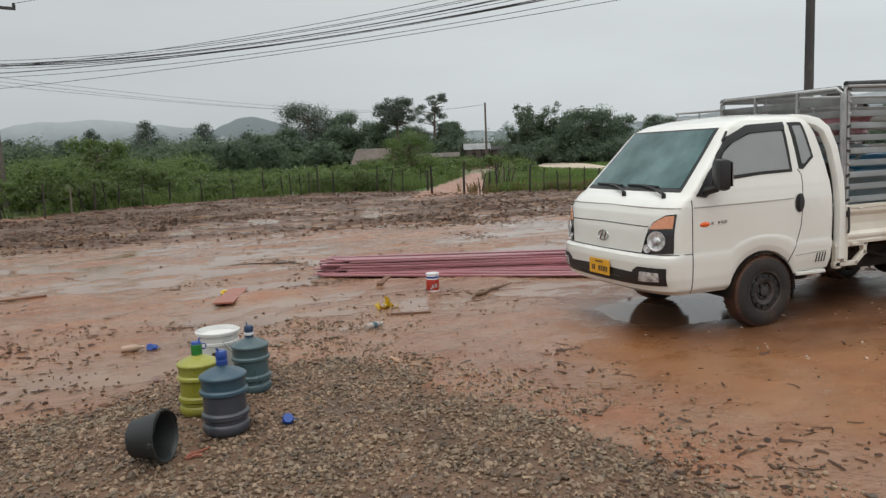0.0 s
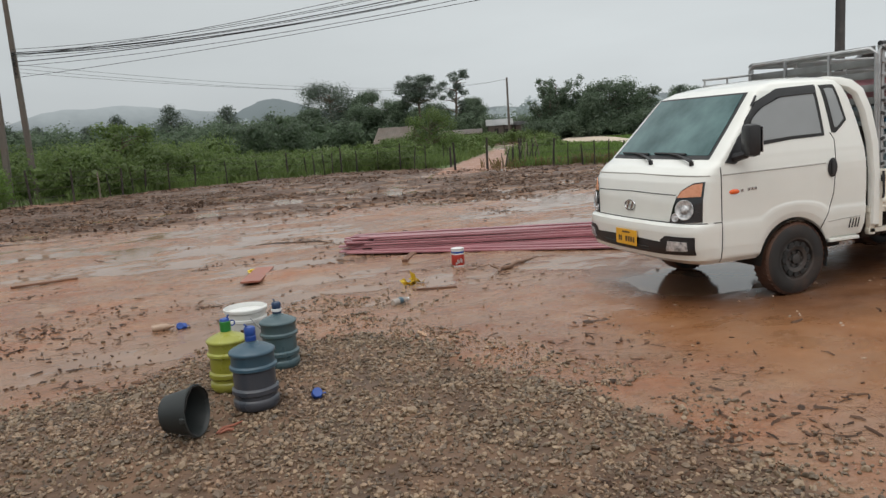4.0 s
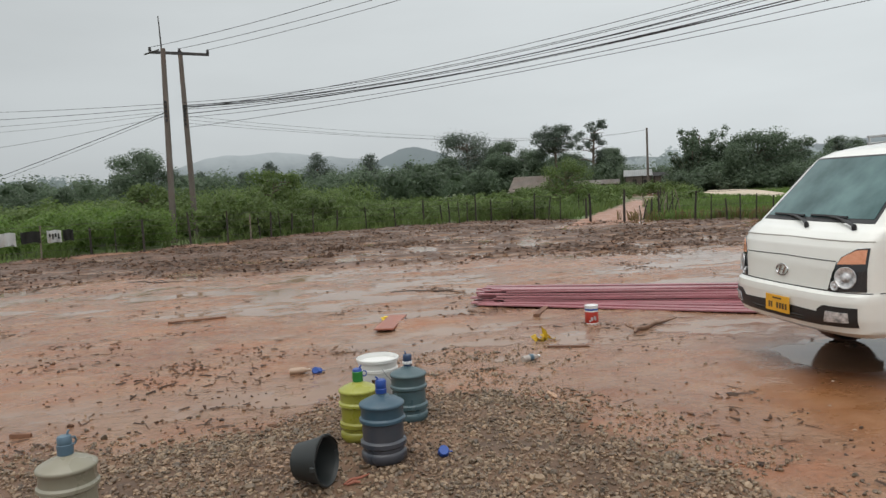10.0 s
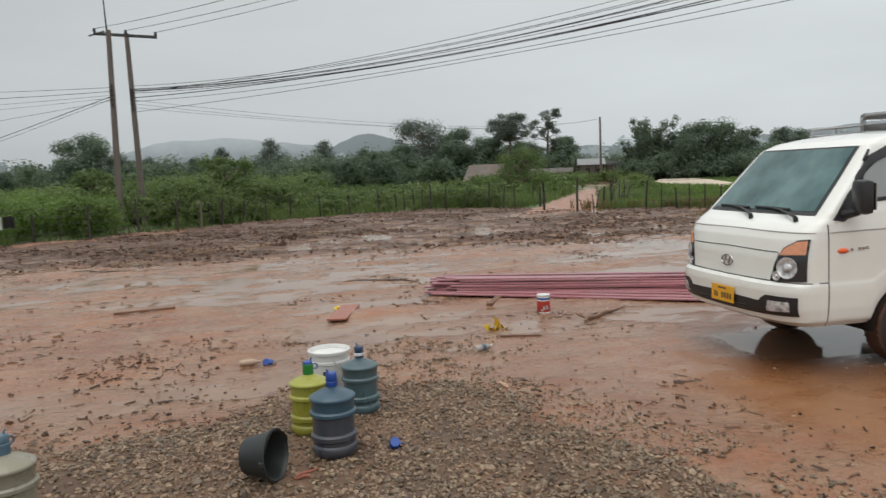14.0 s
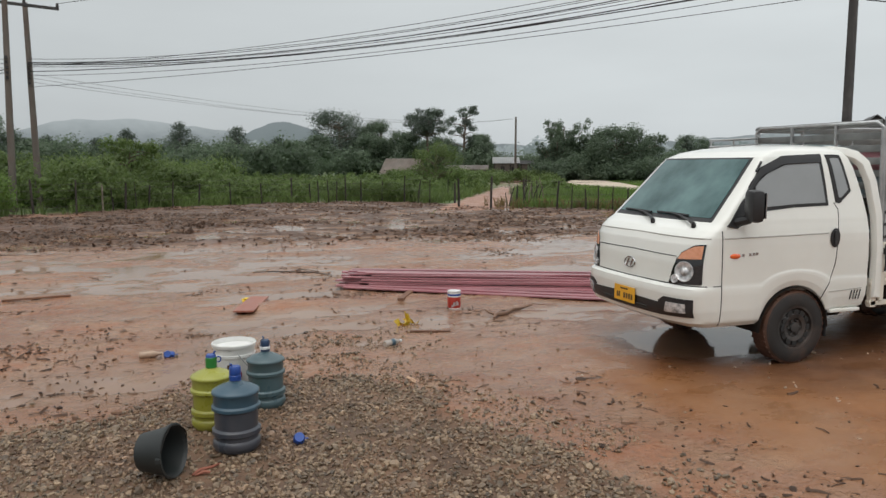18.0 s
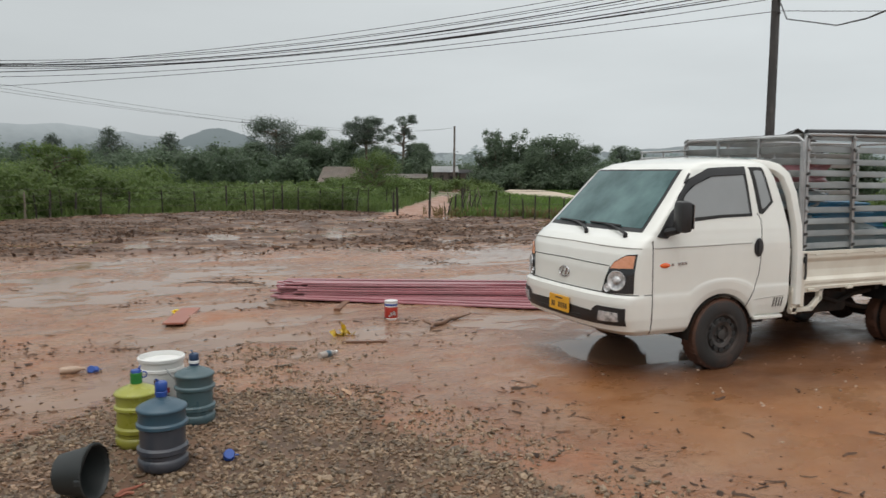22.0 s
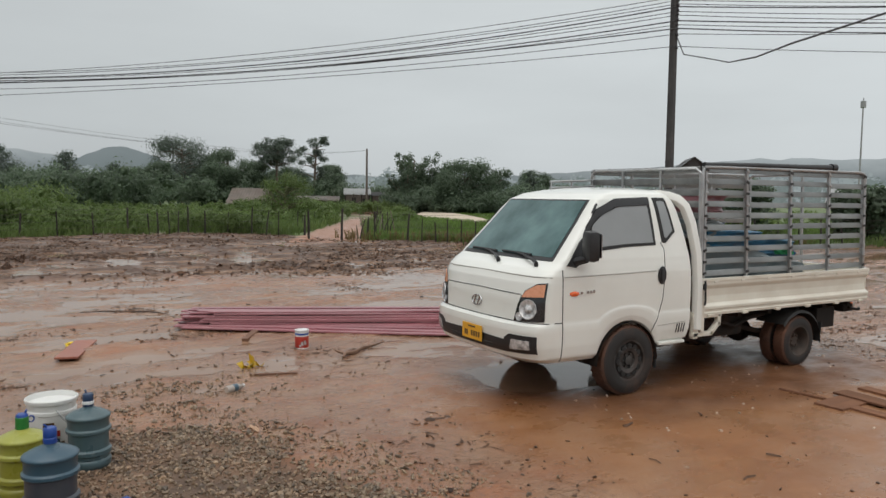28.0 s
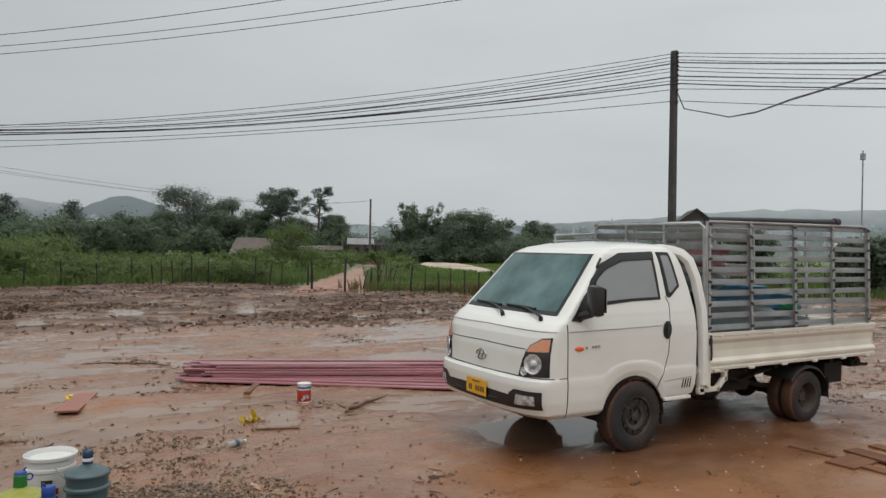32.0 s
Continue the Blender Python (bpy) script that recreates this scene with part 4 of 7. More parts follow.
    GATE = ((0.0, 0.685), (0.014, 0.69), (0.018, 0.715), (0.008, 0.725), (0.008, 0.745), (0.020, 0.752), (0.020, 0.778), (0.008, 0.79), (-0.016, 0.81), (-0.022, 0.88), (-0.016, 0.955), (0.006, 0.985), (0.012, 1.0), (0.012, 1.03), (0.020, 1.035), (0.020, 1.065), (-0.020, 1.065), (-0.030, 1.03), (-0.036, 0.88), (-0.030, 0.69))

    def gate(name, length, m):
        b = bmesh.new()
        e0 = [b.verts.new((0, -o, z)) for o, z in GATE]
        e1 = [b.verts.new((length, -o, z)) for o, z in GATE]
        k = len(GATE)
        for i in range(k):
            b.faces.new((e0[i], e0[(i + 1) % k], e1[(i + 1) % k], e1[i]))
        b.faces.new(e0[::-1])
        b.faces.new(e1)
        bmesh.ops.recalc_face_normals(b, faces=b.faces)
        bmesh.ops.transform(b, matrix=m, verts=b.verts)
        g = part(name, b, M["cream"], tr, "cream pressed steel drop side")
        return g

    for s in (-1, 1):
        m = Matrix.Translation((0.985 if s < 0 else 3.885, s * 0.845, 0)) @ Matrix.Rotation(0 if s < 0 else math.pi, 4, "Z")
        g = gate("drop_side", 2.90, m)
        for i in range(7):
            part("rail_hook", box(bmesh.new(), (1.15 + i * 0.42, s * 0.862, 1.028), (0.05, 0.012, 0.016), bevel=0.003), M["cream"], g)
        for x in (1.08, 1.62, 2.16, 2.70, 3.24, 3.72):
            part("hinge", box(bmesh.new(), (x, s * 0.862, 0.687), (0.085, 0.03, 0.028), bevel=0.008), M["cream"], g)
        part("corner_post", box(bmesh.new(), (0.958, s * 0.838, 0.80), (0.05, 0.075, 0.54), bevel=0.008), M["cream"], tr)
        b = box(bmesh.new(), (0.958, s * 0.885, 0.985), (0.03, 0.03, 0.06), bevel=0.006)
        tube(b, [(0.955, s * 0.892, 1.05), (0.95, s * 0.90, 0.97), (0.965, s * 0.895, 0.85), (0.955, s * 0.895, 0.80)], 0.011, 6)
        part("latch", b, M["black"], tr, "black side latch")
        # open bracket below the front of the bed
        b = bmesh.new()
        for p, q, w in (((0.885, 0.70), (0.885, 0.49), 0.07), ((0.86, 0.50), (1.12, 0.50), 0.045), ((1.12, 0.50), (1.235, 0.60), 0.045), ((1.235, 0.59), (1.235, 0.70), 0.045), ((0.86, 0.685), (1.25, 0.685), 0.045)):
            dv = Vector((q[0] - p[0], 0, q[1] - p[1]))
            box(b, ((p[0] + q[0]) / 2, s * 0.83, (p[1] + q[1]) / 2), (dv.length + w * 0.8, 0.05, w), Matrix.Rotation(-math.atan2(dv.z, dv.x), 4, "Y"), bevel=0.006)
        part("side_bracket", b, M["cream"], tr, "cream bracket below the bed", smooth=True)
    gate("tail_gate", 1.66, Matrix.Translation((3.90, -0.83, 0)) @ Matrix.Rotation(math.pi / 2, 4, "Z"))
    part("headboard", box(bmesh.new(), (0.955, 0, 0.90), (0.03, 1.6, 0.36), bevel=0.004), M["cream"], tr)
    # flat pressed guard hugging the back of the cab up to the roof
    for s in (-1, 1):
        line = [(0.900, 0.850, 0.56), (0.900, 0.850, 1.0), (0.880, 0.835, 1.32), (0.825, 0.800, 1.62), (0.775, 0.755, 1.79), (0.722, 0.705, 1.858), (0.66, 0.645, 1.890), (0.58, 0.56, 1.915), (0.50, 0.46, 1.92)]
        b = bmesh.new()
        rings = []
        for k, (x, y, z) in enumerate(line):
            p0, p1 = Vector(line[max(k - 1, 0)]), Vector(line[min(k + 1, len(line) - 1)])
            d = (p1 - p0).normalized()
            across = Vector((d.z, 0, -d.x)).normalized()
            out = d.cross(across).normalized()
            hw = (0.046, 0.046, 0.048, 0.050, 0.052, 0.050, 0.044, 0.034, 0.02)[k]
            c = Vector((x, y, z))
            ring = [c + across * hw * u + out * 0.030 * v for u, v in ((-1, -1), (-1, 0.4), (-0.75, 0.95), (0, 1.1), (0.75, 0.95), (1, 0.4), (1, -1))]
            rings.append([b.verts.new((q.x, s * q.y, q.z)) for q in ring])
        for p, q in zip(rings, rings[1:]):
            for k in range(7):
                b.faces.new((p[k], p[(k + 1) % 7], q[(k + 1) % 7], q[k]))
        b.faces.new(rings[0])
        b.faces.new(rings[-1][::-1])
        bmesh.ops.recalc_face_normals(b, faces=b.faces)
        part("cab_guard", b, M["white"], tr, smooth=True)
    part("cab_guard_back", box(bmesh.new(), (0.86, 0, 1.1), (0.02, 1.55, 0.75), Matrix.Rotation(-0.10, 4, "Y"), bevel=0.004), M["chassis"], tr)
    return tr


M["tie"] = stuff_mat("black_tie", (0.02, 0.02, 0.02), (0.05, 0.048, 0.045), 15, 0.7, bump=0.1)


def build_cage():
    cg = empty("livestock_cage", 2.4, 0, 1.06)
    tagged(cg, "galvanised slatted steel cage standing on the truck bed", "cage")
    inv = Matrix.Translation((-2.4, 0, -1.06))

    def put(name, b, mat, par=None, label=""):
        bmesh.ops.transform(b, matrix=inv, verts=b.verts)
        return part(name, b, mat, par or cg, label, smooth=True)

    rs = random.Random(4)
    sz = [1.115 + 0.116 * i for i in range(10)]
    for s in (-1, 1):
        y = s * 0.815
        posts = (1.00, 1.665, 2.40, 3.10, 3.80)
        fr = put("end_frame", tube(bmesh.new(), [(0.975, y, 1.05), (0.965, y, 1.7), (0.96, y, 2.15), (0.985, y, 2.185), (1.4, y, 2.19), (3.66, y, 2.205), (3.74, y, 2.195), (3.775, y, 2.15), (3.79, y, 1.7), (3.82, y, 1.05)], 0.017, 8), M["steel"])
        for i, x in enumerate(posts):
            x1 = x - 0.06 * (1 if i else 0.3)
            put("cage_post", tube(bmesh.new(), [(x, y + s * 0.006, 1.03), (x1, y + s * 0.006, 2.19)], 0.021, 4), M["steel"])
            for z in sz:
                put("clip", box(bmesh.new(), (x + (x1 - x) * (z - 1.03) / 1.16, y + s * 0.026, z), (0.046, 0.012, 0.026), Matrix.Rotation(rs.uniform(-0.5, 0.5), 4, "Y"), bevel=0.004), M["tie"] if rs.random() < 0.7 else M["steel"])
        for z in sz:
            for a, b_ in zip(posts, posts[1:]):
                off = -0.06 * (z - 1.03) / 1.16
                dz = rs.uniform(-0.006, 0.006)
                b = box(bmesh.new(), ((a + b_) / 2 + off, y - s * 0.006, z + dz), (b_ - a - 0.012, 0.012, 0.060), Matrix.Rotation(rs.uniform(-0.006, 0.006), 4, "Y") @ Matrix.Rotation(s * 0.25, 4, "X"), bevel=0.004)
                put("slat", b, M["slat"])
    # front panel against the cab, and the open rear frame
    put("front_frame", tube(bmesh.new(), [(0.955, -0.80, 1.1), (0.94, -0.80, 2.12), (0.94, -0.74, 2.17), (0.94, 0.74, 2.17), (0.94, 0.80, 2.12), (0.955, 0.80, 1.1)], 0.018, 8), M["steel"])
    for y in (-0.28, 0.28):
        put("cage_post", tube(bmesh.new(), [(0.95, y, 1.05), (0.935, y, 2.17)], 0.019, 4), M["steel"])
    for z in sz:
        put("slat", box(bmesh.new(), (0.945, 0, z), (0.012, 1.56, 0.066), bevel=0.004), M["slat"])
    for z in (1.97, 2.04):
        put("roof_rail", tube(bmesh.new(), [(0.95, 0.79, z + 0.03), (0.62, 0.79, z + 0.012), (0.30, 0.79, z)], 0.013, 6), M["steel"])
    for x in (0.32, 0.62):
        put("roof_rail", tube(bmesh.new(), [(x, 0.79, 1.93), (x, 0.79, 2.05)], 0.011, 6), M["steel"])
    put("rear_frame", tube(bmesh.new(), [(3.85, -0.80, 1.05), (3.80, -0.80, 2.15), (3.79, -0.74, 2.20), (3.79, 0.74, 2.20), (3.80, 0.80, 2.15), (3.85, 0.80, 1.05)], 0.018, 8), M["steel"])
    for y in (-0.78, 0.0, 0.78):
        put("cage_post", tube(bmesh.new(), [(3.845, y, 1.05), (3.79, y, 2.19)], 0.019, 4), M["steel"])
    return cg


build_truck()
build_cage()

# ---- distance: hills, rain mist painted into their glow ----
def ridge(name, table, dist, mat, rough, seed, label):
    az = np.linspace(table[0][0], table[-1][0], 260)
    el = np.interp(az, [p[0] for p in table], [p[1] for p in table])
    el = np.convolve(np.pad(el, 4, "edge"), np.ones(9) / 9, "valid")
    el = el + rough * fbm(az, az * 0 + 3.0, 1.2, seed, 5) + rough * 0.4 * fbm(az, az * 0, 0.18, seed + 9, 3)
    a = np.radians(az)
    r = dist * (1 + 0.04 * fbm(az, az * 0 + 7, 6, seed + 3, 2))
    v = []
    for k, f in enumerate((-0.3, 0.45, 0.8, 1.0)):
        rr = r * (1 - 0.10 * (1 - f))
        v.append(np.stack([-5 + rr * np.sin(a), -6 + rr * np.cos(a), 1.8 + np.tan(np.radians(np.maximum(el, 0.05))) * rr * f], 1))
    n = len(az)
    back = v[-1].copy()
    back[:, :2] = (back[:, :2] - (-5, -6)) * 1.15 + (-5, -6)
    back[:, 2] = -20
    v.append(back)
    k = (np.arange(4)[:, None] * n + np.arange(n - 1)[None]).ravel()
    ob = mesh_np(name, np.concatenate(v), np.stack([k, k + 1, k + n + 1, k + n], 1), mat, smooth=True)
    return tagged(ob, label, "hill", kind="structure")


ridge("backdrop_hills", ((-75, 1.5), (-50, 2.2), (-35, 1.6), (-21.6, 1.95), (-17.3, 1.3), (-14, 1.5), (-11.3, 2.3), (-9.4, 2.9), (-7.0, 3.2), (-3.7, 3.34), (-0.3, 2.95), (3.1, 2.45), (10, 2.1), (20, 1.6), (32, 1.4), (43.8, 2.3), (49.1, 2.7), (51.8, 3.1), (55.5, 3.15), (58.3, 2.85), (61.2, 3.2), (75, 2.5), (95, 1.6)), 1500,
      distance_mat("misty_hill", (0.225, 0.26, 0.27), (0.44, 0.485, 0.50), 40, 92), 0.22, 5, "grey forested hills half lost in painted low cloud")
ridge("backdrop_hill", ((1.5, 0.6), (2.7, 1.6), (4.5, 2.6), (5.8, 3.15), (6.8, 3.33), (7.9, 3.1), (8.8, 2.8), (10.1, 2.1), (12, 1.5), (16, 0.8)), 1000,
      distance_mat("near_misty_hill", (0.165, 0.20, 0.205), (0.23, 0.27, 0.28), 5, 60), 0.16, 8, "rounded forested hill in painted rain mist")


# ---- foliage ----
bb = bmesh.new()
bmesh.ops.create_icosphere(bb, subdivisions=1, radius=1.0)
BALL_V = np.array([v.co[:] for v in bb.verts])
BALL_F = np.array([[v.index for v in f.verts] for f in bb.faces])
bb.free()


def leaf_cloud(rs, centres, radii, count, size, squash=0.8, core=0.52, fuzz=1.14):
    """Many small bent leaf clumps on and inside a set of balls of foliage."""
    centres, radii = np.asarray(centres, float), np.asarray(radii, float)
    w = radii ** 2
    pick = rs.choice(len(centres), count, p=w / w.sum())
    d = rs.normal(size=(count, 3))
    d /= np.linalg.norm(d, axis=1)[:, None]
    rad = radii[pick] * rs.uniform(0.25, 1.0, count) ** 0.5 * rs.uniform(0.7, fuzz, count)
    p = centres[pick] + d * rad[:, None] * (1, 1, squash)
    n = d * 1.0 + rs.normal(size=(count, 3)) * 0.38 + (0, 0, 0.35)
    n /= np.linalg.norm(n, axis=1)[:, None]
    t = np.cross(n, rs.normal(size=(count, 3)))
    t /= np.linalg.norm(t, axis=1)[:, None]
    b = np.cross(n, t)
    s = size * rs.uniform(0.5, 1.3, count)
    out = []
    for u, v in ((-1, -0.5), (0.2, -0.75), (1, 0.3), (-0.3, 0.8)):
        out.append(p + t * (s * u * rs.uniform(0.7, 1.2, count))[:, None] * 0.6 + b * (s * v * rs.uniform(0.7, 1.2, count))[:, None] * 0.6 + n * (s * rs.uniform(-0.15, 0.15, count))[:, None])
    verts = np.stack(out, 1).reshape(-1, 3)
    q = np.arange(count)[:, None] * 4
    faces = np.concatenate([q + (0, 1, 2), q + (0, 2, 3)])
    # dense shaded heart of every ball
    m = len(centres)
    c = BALL_V[None] * (radii * core)[:, None, None] * (1, 1, squash) * (1 + 0.3 * rs.normal(size=(m, len(BALL_V), 1)).clip(-1, 1)) + centres[:, None]
    f = (BALL_F[None] + len(verts) + len(BALL_V) * np.arange(m)[:, None, None]).reshape(-1, 3)
    return np.concatenate([verts, c.reshape(-1, 3)]), np.concatenate([faces, f])


def tree(x, y, h, w, kind, seed, label, leaf=None, size=0.16, core=0.30):
    rs = np.random.RandomState(seed)
    z0 = float(ground_height(np.array(x), np.array(y))) - 0.05
    t = empty("tree", x, y, z0)
    tagged(t, label, "tree", group="trees beyond the fence")
    cs, rr = [], []
    bm = bmesh.new()
    lean = rs.uniform(-0.04, 0.04, 2)
    tip = Vector((lean[0] * h, lean[1] * h, h * 0.86))
    trunk_r = 0.022 * h + 0.04
    mid = Vector((lean[0] * h * 0.2 + rs.uniform(-.1, .1), rs.uniform(-.1, .1), h * 0.45))
    tube(bm, [(0, 0, -0.1), mid, tip], [trunk_r, trunk_r * 0.7, trunk_r * 0.25], 8)

    def limb(f, ang, ln, up):
        p = Vector((0, 0, 0)).lerp(mid, f / 0.52) if f < 0.52 else mid.lerp(tip, (f - 0.52) / 0.48)
        q = p + Vector((math.cos(ang) * ln, math.sin(ang) * ln, up))
        tube(bm, [p, p.lerp(q, 0.5) + Vector((0, 0, 0.1 * ln)), q], [trunk_r * 0.35, trunk_r * 0.22, trunk_r * 0.1], 5)
        return q

    if kind == "broad":
        for i in range(30):
            a, f = rs.uniform(0, 6.28), rs.uniform(0.10, 0.95)
            ln = w * 0.5 * math.sqrt(max(0.05, 1 - ((f - 0.5) / 0.52) ** 2)) * rs.uniform(0.55, 0.95)
            q = limb(f * 0.8, a, ln, h * 0.12)
            cs.append((q.x * 0.9, q.y * 0.9, h * f * 0.93))
            rr.append(w * rs.uniform(0.10, 0.20))
        cs += [(0, 0, h * 0.5), (tip.x, tip.y, h * 0.86)]
        rr += [w * 0.3, w * 0.17]
        n, sq = int(2200 * w), 0.75
    elif kind == "cone":
        for i in range(16):
            f = 0.12 + 0.84 * i / 15
            a = i * 2.4 + rs.uniform(0, 1)
            ln = w * 0.5 * (1 - f) ** 0.75 * rs.uniform(0.6, 1.0)
            q = limb(f * 0.95, a, ln, h * 0.05)
            cs.append((q.x * 0.7, q.y * 0.7, h * f))
            rr.append(max(0.25, w * 0.24 * (1.08 - f) + 0.08 * w))
        n, sq = int(1500 * w), 0.7
    elif kind == "umbrella":
        for i in range(40):
            f, a = rs.uniform(0.64, 0.97), rs.uniform(0, 6.28)
            ln = w * 0.5 * rs.uniform(0.1, 1.0) * math.sqrt(max(0.06, 1 - ((f - 0.78) / 0.21) ** 2))
            q = limb(min(f, 0.97), a, ln, h * 0.03)
            cs.append((q.x, q.y, h * f))
            rr.append(w * rs.uniform(0.09, 0.19))
        n, sq = int(1800 * w), 0.6
    elif kind == "old_pine":
        for i in range(34):
            f, a = rs.uniform(0.36, 0.97), rs.uniform(0, 6.28)
            ln = w * 0.5 * rs.uniform(0.2, 1.0) * math.sqrt(max(0.1, 1 - ((f - 0.68) / 0.36) ** 2))
            q = limb(min(f, 0.97), a, ln, h * 0.03)
            cs.append((q.x, q.y, h * f))
            rr.append(w * rs.uniform(0.11, 0.22))
        n, sq = int(1900 * w), 0.7
    elif kind == "thin":
        for i in range(24):
            f, a = min(0.97, 0.45 + 0.54 * (i / 23) ** 0.8 + rs.uniform(-.03, .03)), rs.uniform(0, 6.28)
            ln = w * 0.5 * rs.uniform(0.25, 1.0) * (1.1 - 0.4 * (f - 0.45))
            q = limb(f, a, ln, h * 0.04)
            cs.append((q.x, q.y, h * f))
            rr.append(w * rs.uniform(0.08, 0.17))
        n, sq = int(1000 * w), 0.62
    else:  # bamboo clump
        for i in range(16):
            a, ln = rs.uniform(0, 6.28), w * 0.5 * rs.uniform(0.1, 0.95)
            hh = h * rs.uniform(0.72, 1.02)
            e = Vector((math.cos(a) * ln, math.sin(a) * ln, hh))
            k = e * 0.6 + Vector((0, 0, hh * 0.22))
            tube(bm, [(e.x * 0.15, e.y * 0.15, 0), k * 0.75, e], [0.05, 0.04, 0.015], 5)
            for f in (0.35, 0.55, 0.72, 0.86, 0.97):
                cs.append((e.x * f, e.y * f, hh * f + rs.uniform(-.2, .2)))
                rr.append(w * (0.17 - 0.11 * f))
        n, sq = int(1700 * w), 1.0
    part("trunk", bm, M["bark"], t, smooth=True)
    v, f = leaf_cloud(rs, cs, rr, n, size, sq, 0.13 if kind in ("umbrella", "thin", "old_pine") else core, 1.5 if kind in ("umbrella", "thin", "old_pine") else 1.22)
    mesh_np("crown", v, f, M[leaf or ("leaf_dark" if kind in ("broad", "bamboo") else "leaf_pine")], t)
    return t


sd = 100
for kind, label, rows in (
    ("broad", "dark green broadleaf tree with a dense uneven crown", ((-27.0, 86.5, 8.2, 9.2), (-30.3, 70.0, 3.7, 3.2), (5.2, 93.5, 4.6, 5.5), (10.4, 103.0, 5.5, 6.0), (22.0, 100.6, 8.8, 9.2), (39.2, 105.6, 7.3, 6.2), (40.2, 66.0, 6.4, 8.4), (42.5, 76.6, 4.7, 5.2), (30.5, 101.0, 6.6, 7.2), (25.4, 99.0, 6.9, 7.2), (19.2, 97.0, 6.6, 7.4), (36.5, 99.0, 5.8, 6.4), (12.6, 101.0, 6.4, 6.6), (74.0, 97.2, 7.0, 7.5), (48.9, 72.4, 6.0, 5.4), (-48.0, 106.0, 5.4, 6.0), (-22.0, 88.0, 5.0, 5.5))),
    ("cone", "young pine with a narrow layered crown", ((-21.1, 92.8, 5.2, 5.8), (-15.6, 93.5, 5.0, 6.2), (-12.8, 98.8, 6.4, 6.8), (-6.0, 104.0, 7.6, 8.6), (0.9, 93.9, 6.7, 8.2), (6.5, 98.0, 5.6, 7.0), (67.5, 89.7, 6.4, 4.8), (57.0, 84.0, 5.2, 4.4))),
    ("umbrella", "tall pine with a flat umbrella crown", ((27.0, 94.0, 9.8, 6.2),)),
    ("thin", "slender pine with a sparse ragged crown", ((34.3, 98.9, 10.6, 5.0),)),
    ("bamboo", "clump of bamboo with arching tips", ((37.2, 73.5, 7.6, 8.0), (35.2, 71.0, 5.4, 5.6), (39.6, 72.5, 5.6, 5.4)))):
    for x, y, h, w in rows:
        sd += 1
        tree(x, y, h, w, kind, sd, label)
tree(16.8, 107.0, 9.8, 9.2, "old_pine", 131, "large old pine with a broad open crown", "leaf_pine")
tree(10.1, 40.0, 3.3, 4.1, "broad", 132, "light green feathery tree beside the dirt track", "leaf_green", 0.085, 0.02)
tree(29.0, 13.6, 2.6, 3.2, "broad", 133, "low green tree behind the truck", "leaf_dark", 0.16)
tree(34.0, 24.0, 3.4, 4.4, "broad", 134, "low green tree behind the truck", "leaf_dark", 0.16)
tree(-13.2, 29.5, 2.7, 2.6, "broad", 135, "small feathery tree behind the wire fence", "leaf_green", 0.11, 0.2)
tree(-7.6, 31.0, 2.9, 2.4, "thin", 136, "small feathery tree behind the wire fence", "leaf_green", 0.11, 0.2)


def thicket(name, rs, spots, heights, per, size, mat, label, squash=0.9, core=0.24):
    """A thicket that nobody could count: balls of leaves standing on the ground."""
    spots, heights = np.asarray(spots), np.asarray(heights)
    zs = ground_height(spots[:, 0], spots[:, 1])
    cs, rr = [], []
    for (x, y), z, h in zip(spots, zs, heights):
        for k in range(3):
            r = h * rs.uniform(0.28, 0.5)
            cs.append((x + rs.uniform(-.6, .6) * h, y + rs.uniform(-.6, .6) * h, z + h * rs.uniform(0.25, 0.85)))
            rr.append(r)
    v, f = leaf_cloud(rs, cs, rr, per * len(spots), size, squash, core)
    v[:, 2] = np.maximum(v[:, 2], 0.03)
    ob = mesh_np(name, v, f, mat)
    return tagged(ob, label, "bushes", kind="stuff")


def scatter(rs, n, x0, x1, y0, y1, keep):
    p = np.stack([rs.uniform(x0, x1, n), rs.uniform(y0, y1, n)], 1)
    return p[keep(p[:, 0], p[:, 1])]


def near_pad(x, y):
    a = np.degrees(np.arctan2(x + 5, y + 6))
    r = np.hypot(x + 5, y + 6)
    return ((a > 28.2) & (a < 35.5) & (r > 34) & (r < 106)) | ((a > 18.6) & (a < 27.3) & (r > 50) & (r < 100)) | ((a > 14.2) & (a < 17.2) & (r > 50) & (r < 100))


PAD = ((25.2, 48.5), (29.0, 57.0), (33.8, 65.0), (37.5, 69.5), (36.2, 62.0), (33.9, 55.8), (28.8, 45.0), (24.6, 37.2), (23.2, 36.6), (23.6, 40.5))


def on_pad(x, y):
    """Inside the outline of the sand pad."""
    x, y = np.asarray(x, float), np.asarray(y, float)
    c = np.zeros(x.shape, bool)
    for (x0, y0), (x1, y1) in zip(PAD, PAD[1:] + PAD[:1]):
        c ^= ((y0 > y) != (y1 > y)) & (x < (x1 - x0) * (y - y0) / (y1 - y0 + 1e-9) + x0)
    return c


def behind(a, b):
    return lambda x, y: (y > along(FENCE_LINE, x) + a) & (y < along(FENCE_LINE, x) + b) & (road_mask(x, y) < 0.02) & ~near_pad(x, y) & ~((np.abs(np.degrees(np.arctan2(x + 5.1, y + 5.9)) + 10.5) < 2.2) & (y < 27.5))


